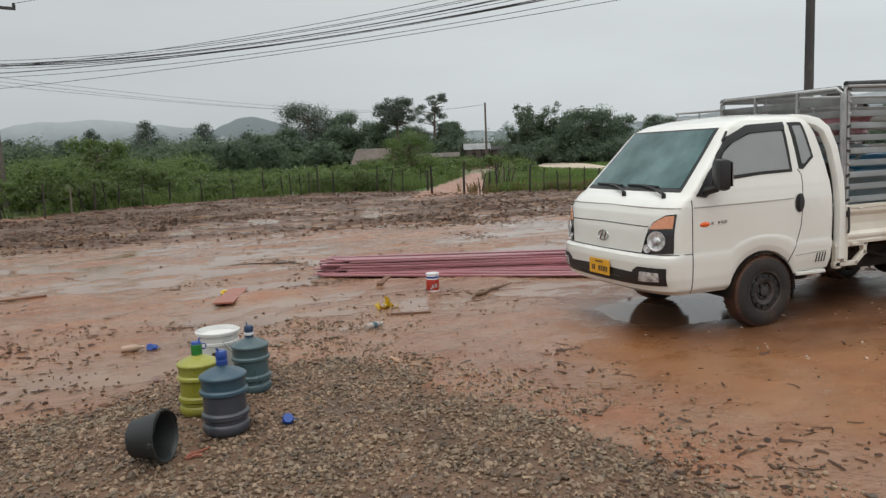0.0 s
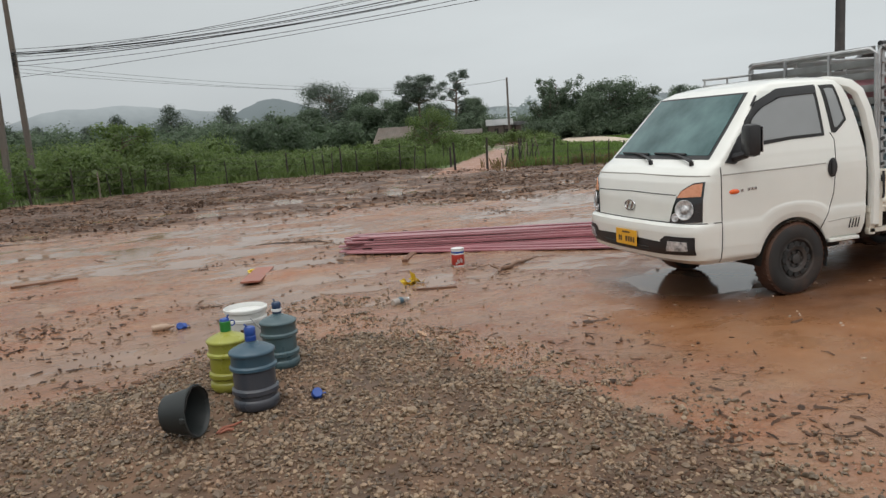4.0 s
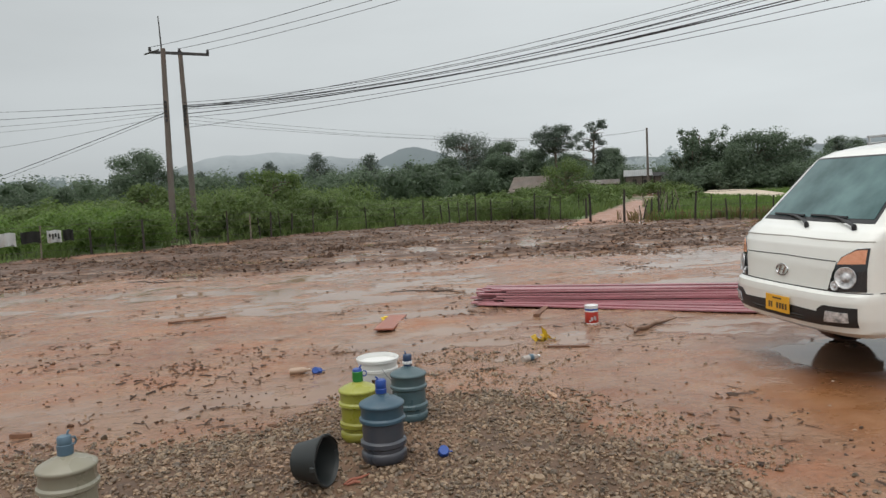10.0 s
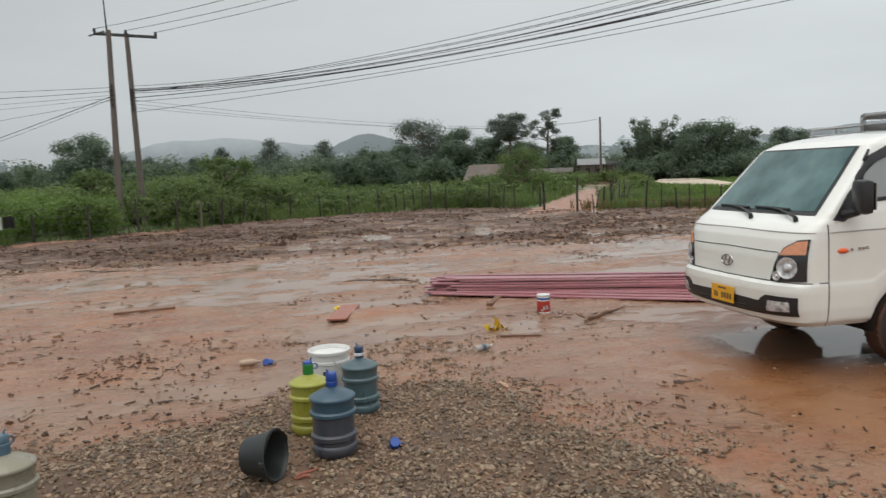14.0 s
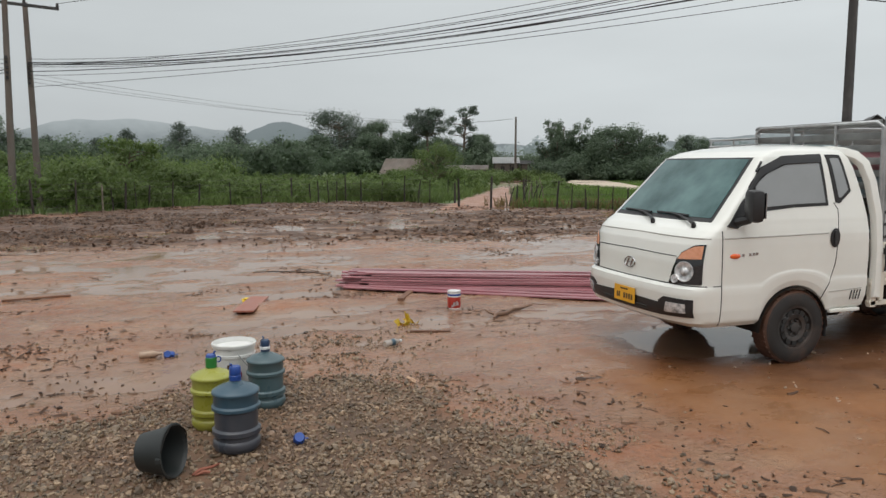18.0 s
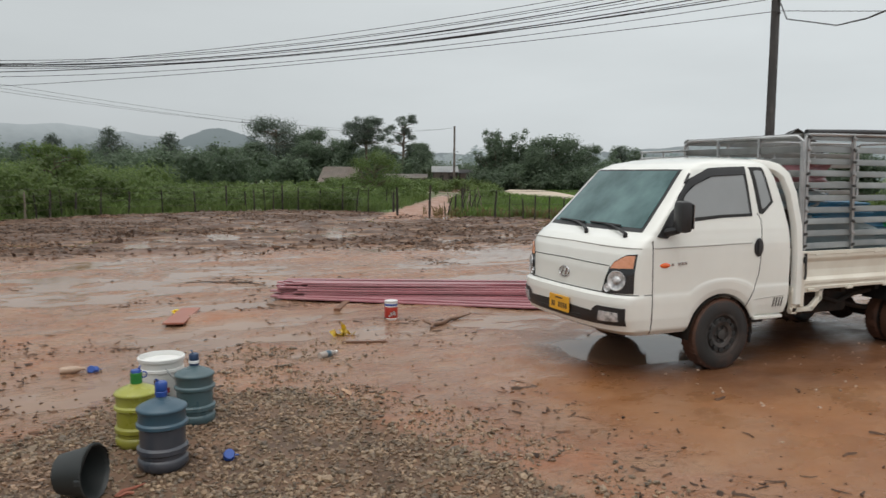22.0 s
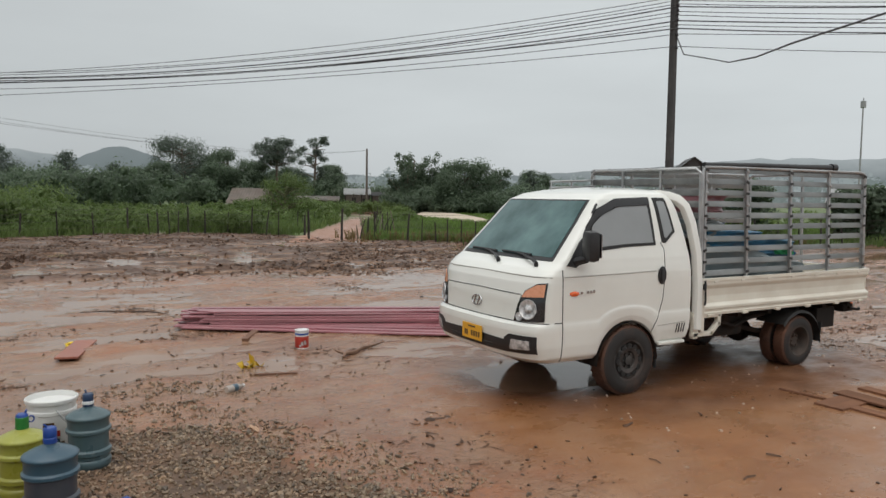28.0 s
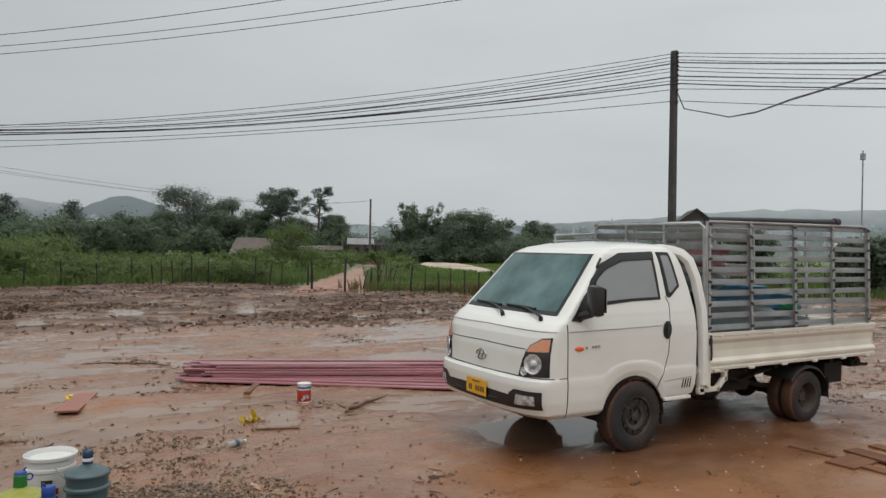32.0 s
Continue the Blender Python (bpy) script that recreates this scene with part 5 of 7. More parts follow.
rs = np.random.RandomState(7)
p = scatter(rs, 620, -34, -9.5, 15, 34, behind(0.9, 9))
thicket("hedge", rs, p, rs.uniform(0.8, 1.55, len(p)), 420, 0.095, M["leaf_bright"], "bright green shrubs crowding the wire fence")
p = scatter(rs, 900, -13, 5.2, 20, 46, behind(0.8, 12))
thicket("shrubs", rs, p, rs.uniform(0.35, 0.95, len(p)), 260, 0.09, M["leaf_green"], "green scrub growing behind the wire fence")
p = scatter(rs, 260, -13, -3.5, 24, 46, behind(1.5, 16))
thicket("saplings", rs, p, rs.uniform(1.2, 2.3, len(p)), 330, 0.10, M["leaf_green"], "leafy saplings behind the wire fence")
p = scatter(rs, 1100, -60, 22, 36, 85, behind(8, 55))
thicket("scrubland", rs, p, np.where(p[:, 0] < -4, rs.uniform(0.8, 2.0, len(p)), rs.uniform(0.4, 1.15, len(p))), 130, 0.18, M["leaf_green"], "rough green scrubland running back to the woods")
p = scatter(rs, 680, -80, 36, 76, 112, lambda x, y: (x < 8) | (y > 92))
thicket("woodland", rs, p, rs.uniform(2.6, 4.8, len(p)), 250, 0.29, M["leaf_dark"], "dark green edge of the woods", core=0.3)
p = scatter(rs, 520, 30, 125, 42, 112, lambda x, y: (y > 0.35 * x + 52) & (y < 112 - 0.1 * x) & ~near_pad(x, y))
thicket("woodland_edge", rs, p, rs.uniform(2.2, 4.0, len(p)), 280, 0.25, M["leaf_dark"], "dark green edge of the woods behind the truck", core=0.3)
p = scatter(rs, 300, 10, 60, -4, 46, lambda x, y: (y > along(FENCE_LINE, x) + 1.0) & (x > 17) & (y < 0.8 * x + 2) & (np.hypot(x - 21.3, y - 17.5) > 4.5))
thicket("roadside_scrub", rs, p, rs.uniform(0.4, 1.1, len(p)), 90, 0.14, M["leaf_green"], "low green scrub behind the truck")
p = scatter(rs, 120, 8, 30, 24, 62, lambda x, y: ~near_pad(x, y) & (np.abs(x - np.interp(y, (22, 26.8, 36, 46, 60), (6.15, 8.3, 12.7, 17.8, 24.8)) + 3.2) < 1.6))
thicket("track_hedge", rs, p, rs.uniform(0.7, 1.5, len(p)), 120, 0.14, M["leaf_green"], "hedge of green scrub along the dirt track")


p = scatter(rs, 420, 4, 34, 36, 78, lambda x, y: near_pad(x, y) & (np.degrees(np.arctan2(x + 5, y + 6)) < 27.5) & (road_mask(x, y) < 0.02))
thicket("low_scrub", rs, p, np.where(p[:, 1] > 56, rs.uniform(0.7, 1.45, len(p)), rs.uniform(0.35, 0.8, len(p))), 120, 0.14, M["leaf_green"], "low green scrub in front of the huts")


p = np.stack([rs.uniform(18.4, 27.2, 90), rs.uniform(80, 87, 90)], 1)
p = np.stack([-5 + p[:, 1] * np.sin(np.radians(p[:, 0])), -6 + p[:, 1] * np.cos(np.radians(p[:, 0]))], 1)
thicket("house_hedge", rs, p, rs.uniform(0.9, 1.5, len(p)), 150, 0.17, M["leaf_green"], "green bushes growing in front of the huts", core=0.4)


a, d = np.radians(rs.uniform(26.8, 43.0, 230)), rs.uniform(80, 93, 230)
p = np.stack([-5 + d * np.sin(a), -6 + d * np.cos(a)], 1)
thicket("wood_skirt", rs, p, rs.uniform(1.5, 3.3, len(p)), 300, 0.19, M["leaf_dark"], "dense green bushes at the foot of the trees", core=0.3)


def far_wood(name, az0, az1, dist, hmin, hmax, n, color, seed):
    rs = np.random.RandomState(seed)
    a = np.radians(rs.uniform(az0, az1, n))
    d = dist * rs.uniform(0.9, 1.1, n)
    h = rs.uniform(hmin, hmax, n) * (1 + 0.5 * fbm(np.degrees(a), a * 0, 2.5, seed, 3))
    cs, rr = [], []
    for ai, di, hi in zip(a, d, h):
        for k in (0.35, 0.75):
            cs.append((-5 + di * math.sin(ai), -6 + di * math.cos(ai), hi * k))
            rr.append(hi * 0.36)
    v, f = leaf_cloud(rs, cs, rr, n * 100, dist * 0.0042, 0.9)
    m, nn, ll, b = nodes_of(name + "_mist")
    # leaves glow in a flat grey: haze painted on, paler for the farther row
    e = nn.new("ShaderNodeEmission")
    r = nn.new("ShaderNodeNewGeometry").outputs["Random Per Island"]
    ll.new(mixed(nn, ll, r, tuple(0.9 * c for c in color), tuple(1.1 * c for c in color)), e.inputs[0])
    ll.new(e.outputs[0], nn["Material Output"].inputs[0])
    return tagged(mesh_np(name, v, f, m), "far tree line grey with painted rain mist", "woods", kind="stuff")


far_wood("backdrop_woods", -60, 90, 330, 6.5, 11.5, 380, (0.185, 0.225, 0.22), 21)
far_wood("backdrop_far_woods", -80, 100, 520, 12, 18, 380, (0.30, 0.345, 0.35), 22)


# tall grass right of the track and weeds along the fence
def grass(name, rs, spots, h0, h1, mat, label, blades=9):
    p = np.repeat(spots, blades, 0) + rs.normal(size=(len(spots) * blades, 2)) * 0.12
    n = len(p)
    z = ground_height(p[:, 0], p[:, 1])
    h = rs.uniform(h0, h1, n)
    a = rs.uniform(0, 6.28, n)
    wv = np.stack([np.cos(a), np.sin(a)], 1) * (0.012 + 0.02 * rs.rand(n))[:, None]
    bend = rs.normal(size=(n, 2)) * 0.28 * h[:, None]
    v = np.empty((n, 4, 3))
    v[:, 0, :2], v[:, 1, :2] = p - wv, p + wv
    v[:, 2, :2], v[:, 3, :2] = p + bend * 0.5 + wv * 0.8, p + bend * 0.5 - wv * 0.8
    v[:, 0, 2] = v[:, 1, 2] = z - 0.02
    v[:, 2, 2] = v[:, 3, 2] = z + h * 0.65
    tip = np.concatenate([p + bend * 1.2, (z + h)[:, None]], 1)
    verts = np.concatenate([v.reshape(-1, 3), tip])
    q = np.arange(n) * 4
    t = 4 * n + np.arange(n)
    f = np.concatenate([np.stack([q, q + 1, q + 2], 1), np.stack([q, q + 2, q + 3], 1), np.stack([q + 3, q + 2, t], 1)])
    return tagged(mesh_np(name, verts, f, mat), label, "grass", kind="stuff")


p = scatter(rs, 26000, 7.5, 48, 14, 76, lambda x, y: (y > along(FENCE_LINE, x) + 0.3) & (road_mask(x, y) < 0.02) & (x > 0.42 * y - 3) & (y < 1.55 * x + 12) & ~on_pad(x, y))
grass("tall_grass", rs, p, 0.10, 0.34, M["leaf_bright"], "tall bright green grass beyond the fence", 5)
p = scatter(rs, 9000, -8, 15, 26, 54, lambda x, y: (y > along(FENCE_LINE, x) + 0.3) & (road_mask(x, y) < 0.02))
grass("scrub_grass", rs, p, 0.18, 0.55, M["leaf_green"], "green grass growing among the scrub", 5)
p = scatter(rs, 9000, -26, 40, 10, 34, lambda x, y: (np.abs(y - along(FENCE_LINE, x) - 0.35) < 0.55) & (road_mask(x, y) < 0.02))
grass("fence_weeds", rs, p, 0.12, 0.55, M["leaf_green"], "green weeds along the foot of the fence", 8)
p = scatter(rs, 4200, 7, 24, 10, 24, lambda x, y: (y > along(FENCE_LINE, x) - 0.1) & (y < along(FENCE_LINE, x) + 1.6))
grass("dry_grass", rs, p, 0.15, 0.5, M["leaf_dry"], "dry yellow grass along the fence", 5)


# ---- fence ----
def build_fence():
    fe = empty("fence", 0, 25)
    tagged(fe, "rough wooden post fence strung with barbed wire", "fence")
    inv = Matrix.Translation((0, -25, 0))
    rs = random.Random(3)
    line = [Vector((x, y, 0)) for x, y in ((-25.0, 13.5), (-22.2, 14.9), (-19.6, 16.2), (-17.0, 17.6), (-14.2, 19.1), (-13.0, 20.1), (-11.5, 20.9), (-10.15, 22.2), (-8.95, 23.1), (-8.2, 24.1), (-7.5, 25.2), (-6.7, 26.4), (-5.8, 26.9), (-4.75, 27.6), (-3.4, 28.2), (-2.0, 28.6), (-0.6, 29.0), (0.3, 29.2), (1.2, 29.3), (2.0, 29.2), (2.7, 29.0), (3.6, 28.4), (4.4, 27.3), (5.3, 26.2))]
    right = [Vector((x, y, 0)) for x, y in ((8.2, 22.3), (8.72, 20.3), (10.1, 19.5), (11.6, 18.8), (13.2, 17.9), (15.0, 17.0), (17.0, 16.0), (19.2, 14.9), (21.6, 13.8), (24.2, 12.6), (27, 11.4))]

    def post(x, y, h, r, lean=0.06, mat="post"):
        z = float(ground_height(np.array(x), np.array(y)))
        b = bmesh.new()
        dx, dy = rs.uniform(-lean, lean) * h, rs.uniform(-lean, lean) * h
        tube(b, [(x, y, z - 0.15), (x + dx * 0.4 + rs.uniform(-.012, .012), y + dy * 0.4, z + h * 0.5), (x + dx, y + dy, z + h)], [r * 1.1, r, r * 0.85], 7)
        bmesh.ops.transform(b, matrix=inv, verts=b.verts)
        part("post", b, M[mat], fe, smooth=True)

    for run in (line, right):
        for i, p in enumerate(run):
            post(p.x, p.y, rs.uniform(0.9, 1.22), rs.uniform(0.026, 0.042), mat="post_pale" if i in (4, 9) and run is line else "post")
        for p, q in zip(run, run[1:]):
            for k in range(1, 3 if run is right else 2):
                m = p.lerp(q, k / (3 if run is right else 2) + rs.uniform(-.06, .06))
                if rs.random() < 0.45:
                    continue
                post(m.x, m.y, rs.uniform(0.75, 1.1), rs.uniform(0.02, 0.034), 0.14)
        for z in (0.3, 0.58, 0.86, 1.08):
            b = bmesh.new()
            pts = []
            for p, q in zip(run, run[1:]):
                for f in (0, 0.5):
                    pts.append(p.lerp(q, f) + Vector((0, -0.03, z + 0.06 - (0.035 if f else 0) + rs.uniform(-.02, .02))))
            tube(b, pts + [run[-1] + Vector((0, -0.03, z + 0.06))], 0.007, 4)
            bmesh.ops.transform(b, matrix=inv, verts=b.verts)
            part("strand", b, M["barbed"], fe)
    # posts at the mouth of the track and the leaning stakes beside it
    for x, y, h in ((5.72, 23.5, 1.15), (6.75, 22.4, 1.32), (6.3, 25.6, 0.9)):
        post(x, y, h, 0.05)
    for i in range(16):
        f = i / 15
        post(7.45 + 3.2 * f + rs.uniform(-.15, .15), 22.3 + 3.4 * f + rs.uniform(-.3, .3), rs.uniform(0.7, 1.15), 0.024, 0.32, "post_pale" if i % 3 == 0 else "post")
    for i in range(9):
        y = 28.5 + i * 2.6
        cx = float(np.interp(y, (22, 26.8, 36, 46, 60), (6.15, 8.3, 12.5, 17.5, 24.5)))
        for sgn in (-1, 1):
            post(cx + sgn * (2.1 + 0.04 * i), y, rs.uniform(0.7, 1.1), 0.022, 0.12)


build_fence()


# ---- power poles and cables ----
def wire(name, a, b, sag, r, mat="wire", n=22, par=None):
    a, b = Vector(a), Vector(b)
    bm = tube(bmesh.new(), [a.lerp(b, k / n) - Vector((0, 0, sag * 4 * (k / n) * (1 - k / n))) for k in range(n + 1)], r, 5)
    return part(name, bm, M[mat], par, smooth=True)


def concrete_pole(x, y, h, lean, label, mat="concrete", wide=0.15, top=0.10):
    p = empty("utility_pole", x, y, 0)
    tagged(p, label, "pole", group="poles along the road")
    b = bmesh.new()
    rings = []
    for f in (0, 0.25, 0.5, 0.75, 1):
        w = wide + (top - wide) * f
        z = -0.3 + (h + 0.3) * f
        rings.append([b.verts.new((lean[0] * f + sx * w * 0.8, lean[1] * f + sy * w, z)) for sx, sy in ((-1, -0.7), (-0.7, -1), (0.7, -1), (1, -0.7), (1, 0.7), (0.7, 1), (-0.7, 1), (-1, 0.7))])
    for a, c in zip(rings, rings[1:]):
        for k in range(8):
            b.faces.new((a[k], a[(k + 1) % 8], c[(k + 1) % 8], c[k]))
    b.faces.new(rings[-1])
    part("shaft", b, M[mat], p)
    return p


lp = concrete_pole(-11.33, 25.1, 7.78, (0.15, 0.0), "tall grey concrete power pole beside the fence")
rp = concrete_pole(-10.75, 26.9, 8.0, (-0.10, 0.0), "tall grey concrete power pole beside the fence")
for q, xs in ((lp, 0.11), (rp, -0.08)):
    for z in (4.9, 5.08, 5.26, 5.44, 5.62):
        ins = lathe(bmesh.new(), ((0, 0), (0.05, 0), (0.06, 0.03), (0.035, 0.06), (0.055, 0.09), (0, 0.11)), 10, Matrix.Translation((xs, -0.17, z)))
        part("insulator", ins, M["wire"], q)
b = bmesh.new()
box(b, (0.62, 0.85, 7.74), (2.35, 0.09, 0.11), Matrix.Rotation(0.35, 4, "Z"), bevel=0.01)
arm = part("cross_arm", b, M["pole_dark"], lp)
for k, dx in enumerate((-0.45, 0.62, 1.68)):
    ins = lathe(bmesh.new(), ((0, 0), (0.05, 0), (0.07, 0.05), (0.04, 0.08), (0.06, 0.13), (0, 0.16)), 10, Matrix.Translation((dx, 0.85 + (dx - 0.62) * 0.36, 7.80)))
    part("arm_insulator", ins, M["pole_dark"], lp)
part("lightning_rod", rod(bmesh.new(), (0.10, 0, 7.6), (0.06, 0, 9.05), 0.035, 0.02, 8), M["pole_dark"], lp)
part("stay_rod", tube(bmesh.new(), [(0.0, 0, 7.74), (-0.62, 0.28, 7.62)], 0.03, 6), M["pole_dark"], lp)
np_ = concrete_pole(9.75, 7.7, 7.08, (-0.03, 0.0), "dark weathered power pole behind the truck", "pole_dark", 0.105, 0.085)
NP = Vector((9.72, 7.58, 0))
for z in (5.7, 6.02, 6.18, 6.28, 6.42, 6.55, 6.65, 6.78, 6.88, 6.98):
    ins = lathe(bmesh.new(), ((0, 0), (0.03, 0), (0.038, 0.03), (0.02, 0.05), (0, 0.06)), 8, Matrix.Translation((-0.03, -0.12, z)))
    part("insulator", ins, M["wire"], np_)
cb = empty("overhead_cables", 0, 16, 5)
tagged(cb, "sagging bundle of black overhead cables between the poles", "cables")
cb2 = Matrix.Translation((0, -16, -5))
NEXT = Vector((26.5, -6.2, 0))
rs = random.Random(11)
SPAN = ((5.60, 7.01, 0.55), (5.86, 6.92, 0.75), (5.72, 6.83, 0.68), (5.74, 6.76, 0.78), (5.66, 6.64, 0.68), (5.69, 6.55, 0.70), (5.67, 6.41, 0.71), (5.57, 6.31, 0.64), (5.38, 6.22, 0.47), (5.23, 6.08, 0.52), (4.80, 5.77, 0.26))
for i, (zl, zn, sg) in enumerate(SPAN):
    r = 0.016 if i in (3, 6, 8) else 0.009
    for a, c, s in (((-10.85, 26.75, zl), NP + Vector((0, 0, zn)), sg), (NP + Vector((0, 0, zn)), NEXT + Vector((0, 0, zn + 0.35 + rs.uniform(-.25, .25))), 0.30 + 0.07 * (i % 3))):
        w = wire("cable", a, c, s, r)
        w.data.transform(cb2)
        w.parent = cb
for zl, zm, sg, r in ((5.6, 6.23, 0.12, 0.009), (5.45, 5.89, 0.12, 0.011), (5.3, 5.58, 0.12, 0.007), (5.2, 5.32, 0.15, 0.006), (5.1, 4.64, 0.15, 0.007), (5.25, 3.41, 0.10, 0.014), (5.15, 3.25, 0.14, 0.008)):
    w = wire("cable", (-11.3, 25.0, zl), (-28.1, 37.6, 2 * (zm + sg) - zl), sg, r)
    w.data.transform(cb2)
    w.parent = cb
for zl, sg in ((5.3, 1.0), (5.15, 1.1), (5.0, 1.0)):
    w = wire("cable", (-10.8, 26.8, zl), (33.07, 77.8, 7.5), sg, 0.007)
    w.data.transform(cb2)
    w.parent = cb
for dx, ex, ey, ez, sg in ((-0.45, 9.6, 3.4, 9.35, 0.65), (0.62, 12.5, 2.2, 9.68, 0.70), (1.68, 13.8, 0.6, 9.43, 0.60)):
    w = wire("high_wire", (-11.33 + dx, 25.95 + (dx - 0.62) * 0.36, 7.93), (ex, ey, ez), sg, 0.010)
    w.data.transform(cb2)
    w.parent = cb
sd = bmesh.new()
tube(sd, [(9.74, 7.6, 6.0), (9.0, 6.7, 5.35), (7.95, 5.14, 4.91), (6.68, 3.53, 4.45), (5.3, 1.9, 4.15), (4.02, 0.4, 3.96), (1.98, -1.98, 3.6), (-0.5, -4.9, 3.4), (-2.0, -6.6, 3.4)], [0.016, 0.014, 0.013, 0.012, 0.014, 0.014, 0.011, 0.010, 0.010], 6)
w = part("service_cable", sd, M["wire"], None, smooth=True)
w.data.transform(cb2)
w.parent = cb
fp_ = concrete_pole(33.1, 77.8, 7.7, (0, 0), "distant grey power pole by the houses", "concrete", 0.15, 0.11)
ms = empty("radio_mast", 124.7, 69.5, 0)
tagged(ms, "thin grey lattice radio mast far behind the truck", "mast")
bm = rod(bmesh.new(), (0, 0, 0), (0, 0, 20.3), 0.22, 0.12, 6)
part("mast_shaft", bm, M["steel"], ms)
part("mast_head", box(bmesh.new(), (0, 0, 19.2), (0.7, 0.7, 1.2), bevel=0.1), M["steel"], ms)


# ---- huts and houses ----
M["tin"] = stuff_mat("weathered_tin", (0.20, 0.185, 0.17), (0.33, 0.31, 0.29), 1.2, 0.55, metal=0.3, bump=0.3, dirt=(0.20, 0.12, 0.085), dirt_amount=0.8)
M["tin_pale"] = stuff_mat("pale_tin", (0.42, 0.43, 0.43), (0.55, 0.56, 0.56), 1.2, 0.5, metal=0.2, bump=0.2, dirt=(0.3, 0.27, 0.24), dirt_amount=0.4)
M["tin_grey"] = stuff_mat("grey_tin", (0.17, 0.175, 0.18), (0.27, 0.275, 0.28), 1.2, 0.6, metal=0.2, bump=0.3, dirt=(0.14, 0.13, 0.12), dirt_amount=0.5)
M["tin_brown"] = stuff_mat("brown_tin", (0.23, 0.195, 0.17), (0.36, 0.31, 0.275), 1.2, 0.7, bump=0.3, dirt=(0.15, 0.10, 0.075), dirt_amount=0.8)
M["tin_dark"] = stuff_mat("dark_tin", (0.06, 0.06, 0.062), (0.11, 0.108, 0.105), 1.2, 0.6, metal=0.2, bump=0.3)
M["plank_wall"] = stuff_mat("old_plank_wall", (0.07, 0.058, 0.05), (0.14, 0.115, 0.095), 3, 0.85, bump=0.4, stretch=(4, 4, 0.4))
M["dark_hole"] = stuff_mat("unlit_room", (0.015, 0.014, 0.013), (0.025, 0.022, 0.02), 3, 0.9, bump=0)


def hut(x, y, rz, w, d, wall, rise, roof_mat, label, over=0.35, wall_mat="plank_wall", sheets=7):
    h = empty("hut", x, y, float(ground_height(np.array(x), np.array(y))), rz)
    tagged(h, label, "house", group="huts beyond the yard")
    for sx, sy, px, py in ((w, 0.08, 0, -d / 2), (w, 0.08, 0, d / 2), (0.08, d - 0.1, -w / 2 + 0.04, 0), (0.08, d - 0.1, w / 2 - 0.04, 0)):
        part("wall", box(bmesh.new(), (px, py, wall / 2), (sx, sy, wall)), M[wall_mat], h)
    for px in (-w / 2, -w / 6, w / 6, w / 2):
        part("corner_post", box(bmesh.new(), (px, -d / 2 - 0.08, wall / 2), (0.12, 0.1, wall)), M["post"], h)
    # dark panels: the unlit room behind door and window put into the colour
    part("door", box(bmesh.new(), (-w * 0.15, -d / 2 - 0.05, wall * 0.4), (w * 0.16, 0.04, wall * 0.8)), M["dark_hole"], h)
    part("window", box(bmesh.new(), (w * 0.28, -d / 2 - 0.05, wall * 0.6), (w * 0.14, 0.04, wall * 0.3)), M["dark_hole"], h)
    for s in (-1, 1):
        b = bmesh.new()
        n = 28
        run, ht = d / 2 + over, rise
        top = [b.verts.new((-w / 2 - over + (w + 2 * over) * i / n, 0, wall + rise + 0.02 * (i % 2))) for i in range(n + 1)]
        low = [b.verts.new((-w / 2 - over + (w + 2 * over) * i / n, s * run, wall - rise * over / (d / 2) + 0.02 * (i % 2))) for i in range(n + 1)]
        for i in range(n):
            b.faces.new((top[i], top[i + 1], low[i + 1], low[i]))
        bmesh.ops.solidify(b, geom=b.faces, thickness=0.03)
        part("roof", b, M[roof_mat], h)
    for sx in (-1, 1):
        b = bmesh.new()
        b.faces.new([b.verts.new(q) for q in ((sx * w / 2, -d / 2, wall), (sx * w / 2, d / 2, wall), (sx * w / 2, 0, wall + rise))])
        bmesh.ops.solidify(b, geom=b.faces, thickness=0.06)
        part("gable", b, M[wall_mat], h)
    return h


hut(18.2, 76.0, -36, 3.3, 3.2, 1.25, 1.3, "tin_brown", "small hut with a weathered brown tin roof", 0.55)
hut(33.0, 80.5, -22, 3.0, 3.4, 2.25, 0.7, "tin_pale", "low dark house with a pale tin roof", 0.2)
hut(36.3, 79.6, -22, 3.0, 3.0, 2.1, 0.45, "tin_dark", "dark shed built on to the pale roofed house", 0.15)
hut(28.4, 82.4, -24, 5.0, 2.6, 1.45, 0.45, "tin", "long low shed with a grey tin roof", 0.3)
hut(21.6, 17.4, 49, 2.6, 1.8, 3.0, 0.68, "tin_grey", "grey gabled house behind the truck", 0.25, "tin_grey")
hut(33.0, 14.5, -60, 5.0, 4.0, 1.9, 0.7, "tin_pale", "pale roofed shed beyond the truck", 0.4)
# pale bare pad of sand in the grass
b = bmesh.new()
loop = [Vector((x, y, -0.05)) for x, y in PAD]
f = b.faces.new([b.verts.new(v) for v in loop])
ex = bmesh.ops.extrude_face_region(b, geom=[f])["geom"]
bmesh.ops.translate(b, vec=(0, 0, 0.20), verts=[v for v in ex if isinstance(v, bmesh.types.BMVert)])
bmesh.ops.recalc_face_normals(b, faces=b.faces)
M["sand"] = stuff_mat("pale_sand", (0.42, 0.345, 0.265), (0.53, 0.45, 0.355), 0.4, 0.9, bump=0.3)
tagged(part("sand_pad", b, M["sand"]), "pale flat bed of sand in the green grass", "sand", kind="structure")

# ---- things standing about the yard ----
def gz(x, y):
    return float(ground_height(np.array(float(x)), np.array(float(y))))


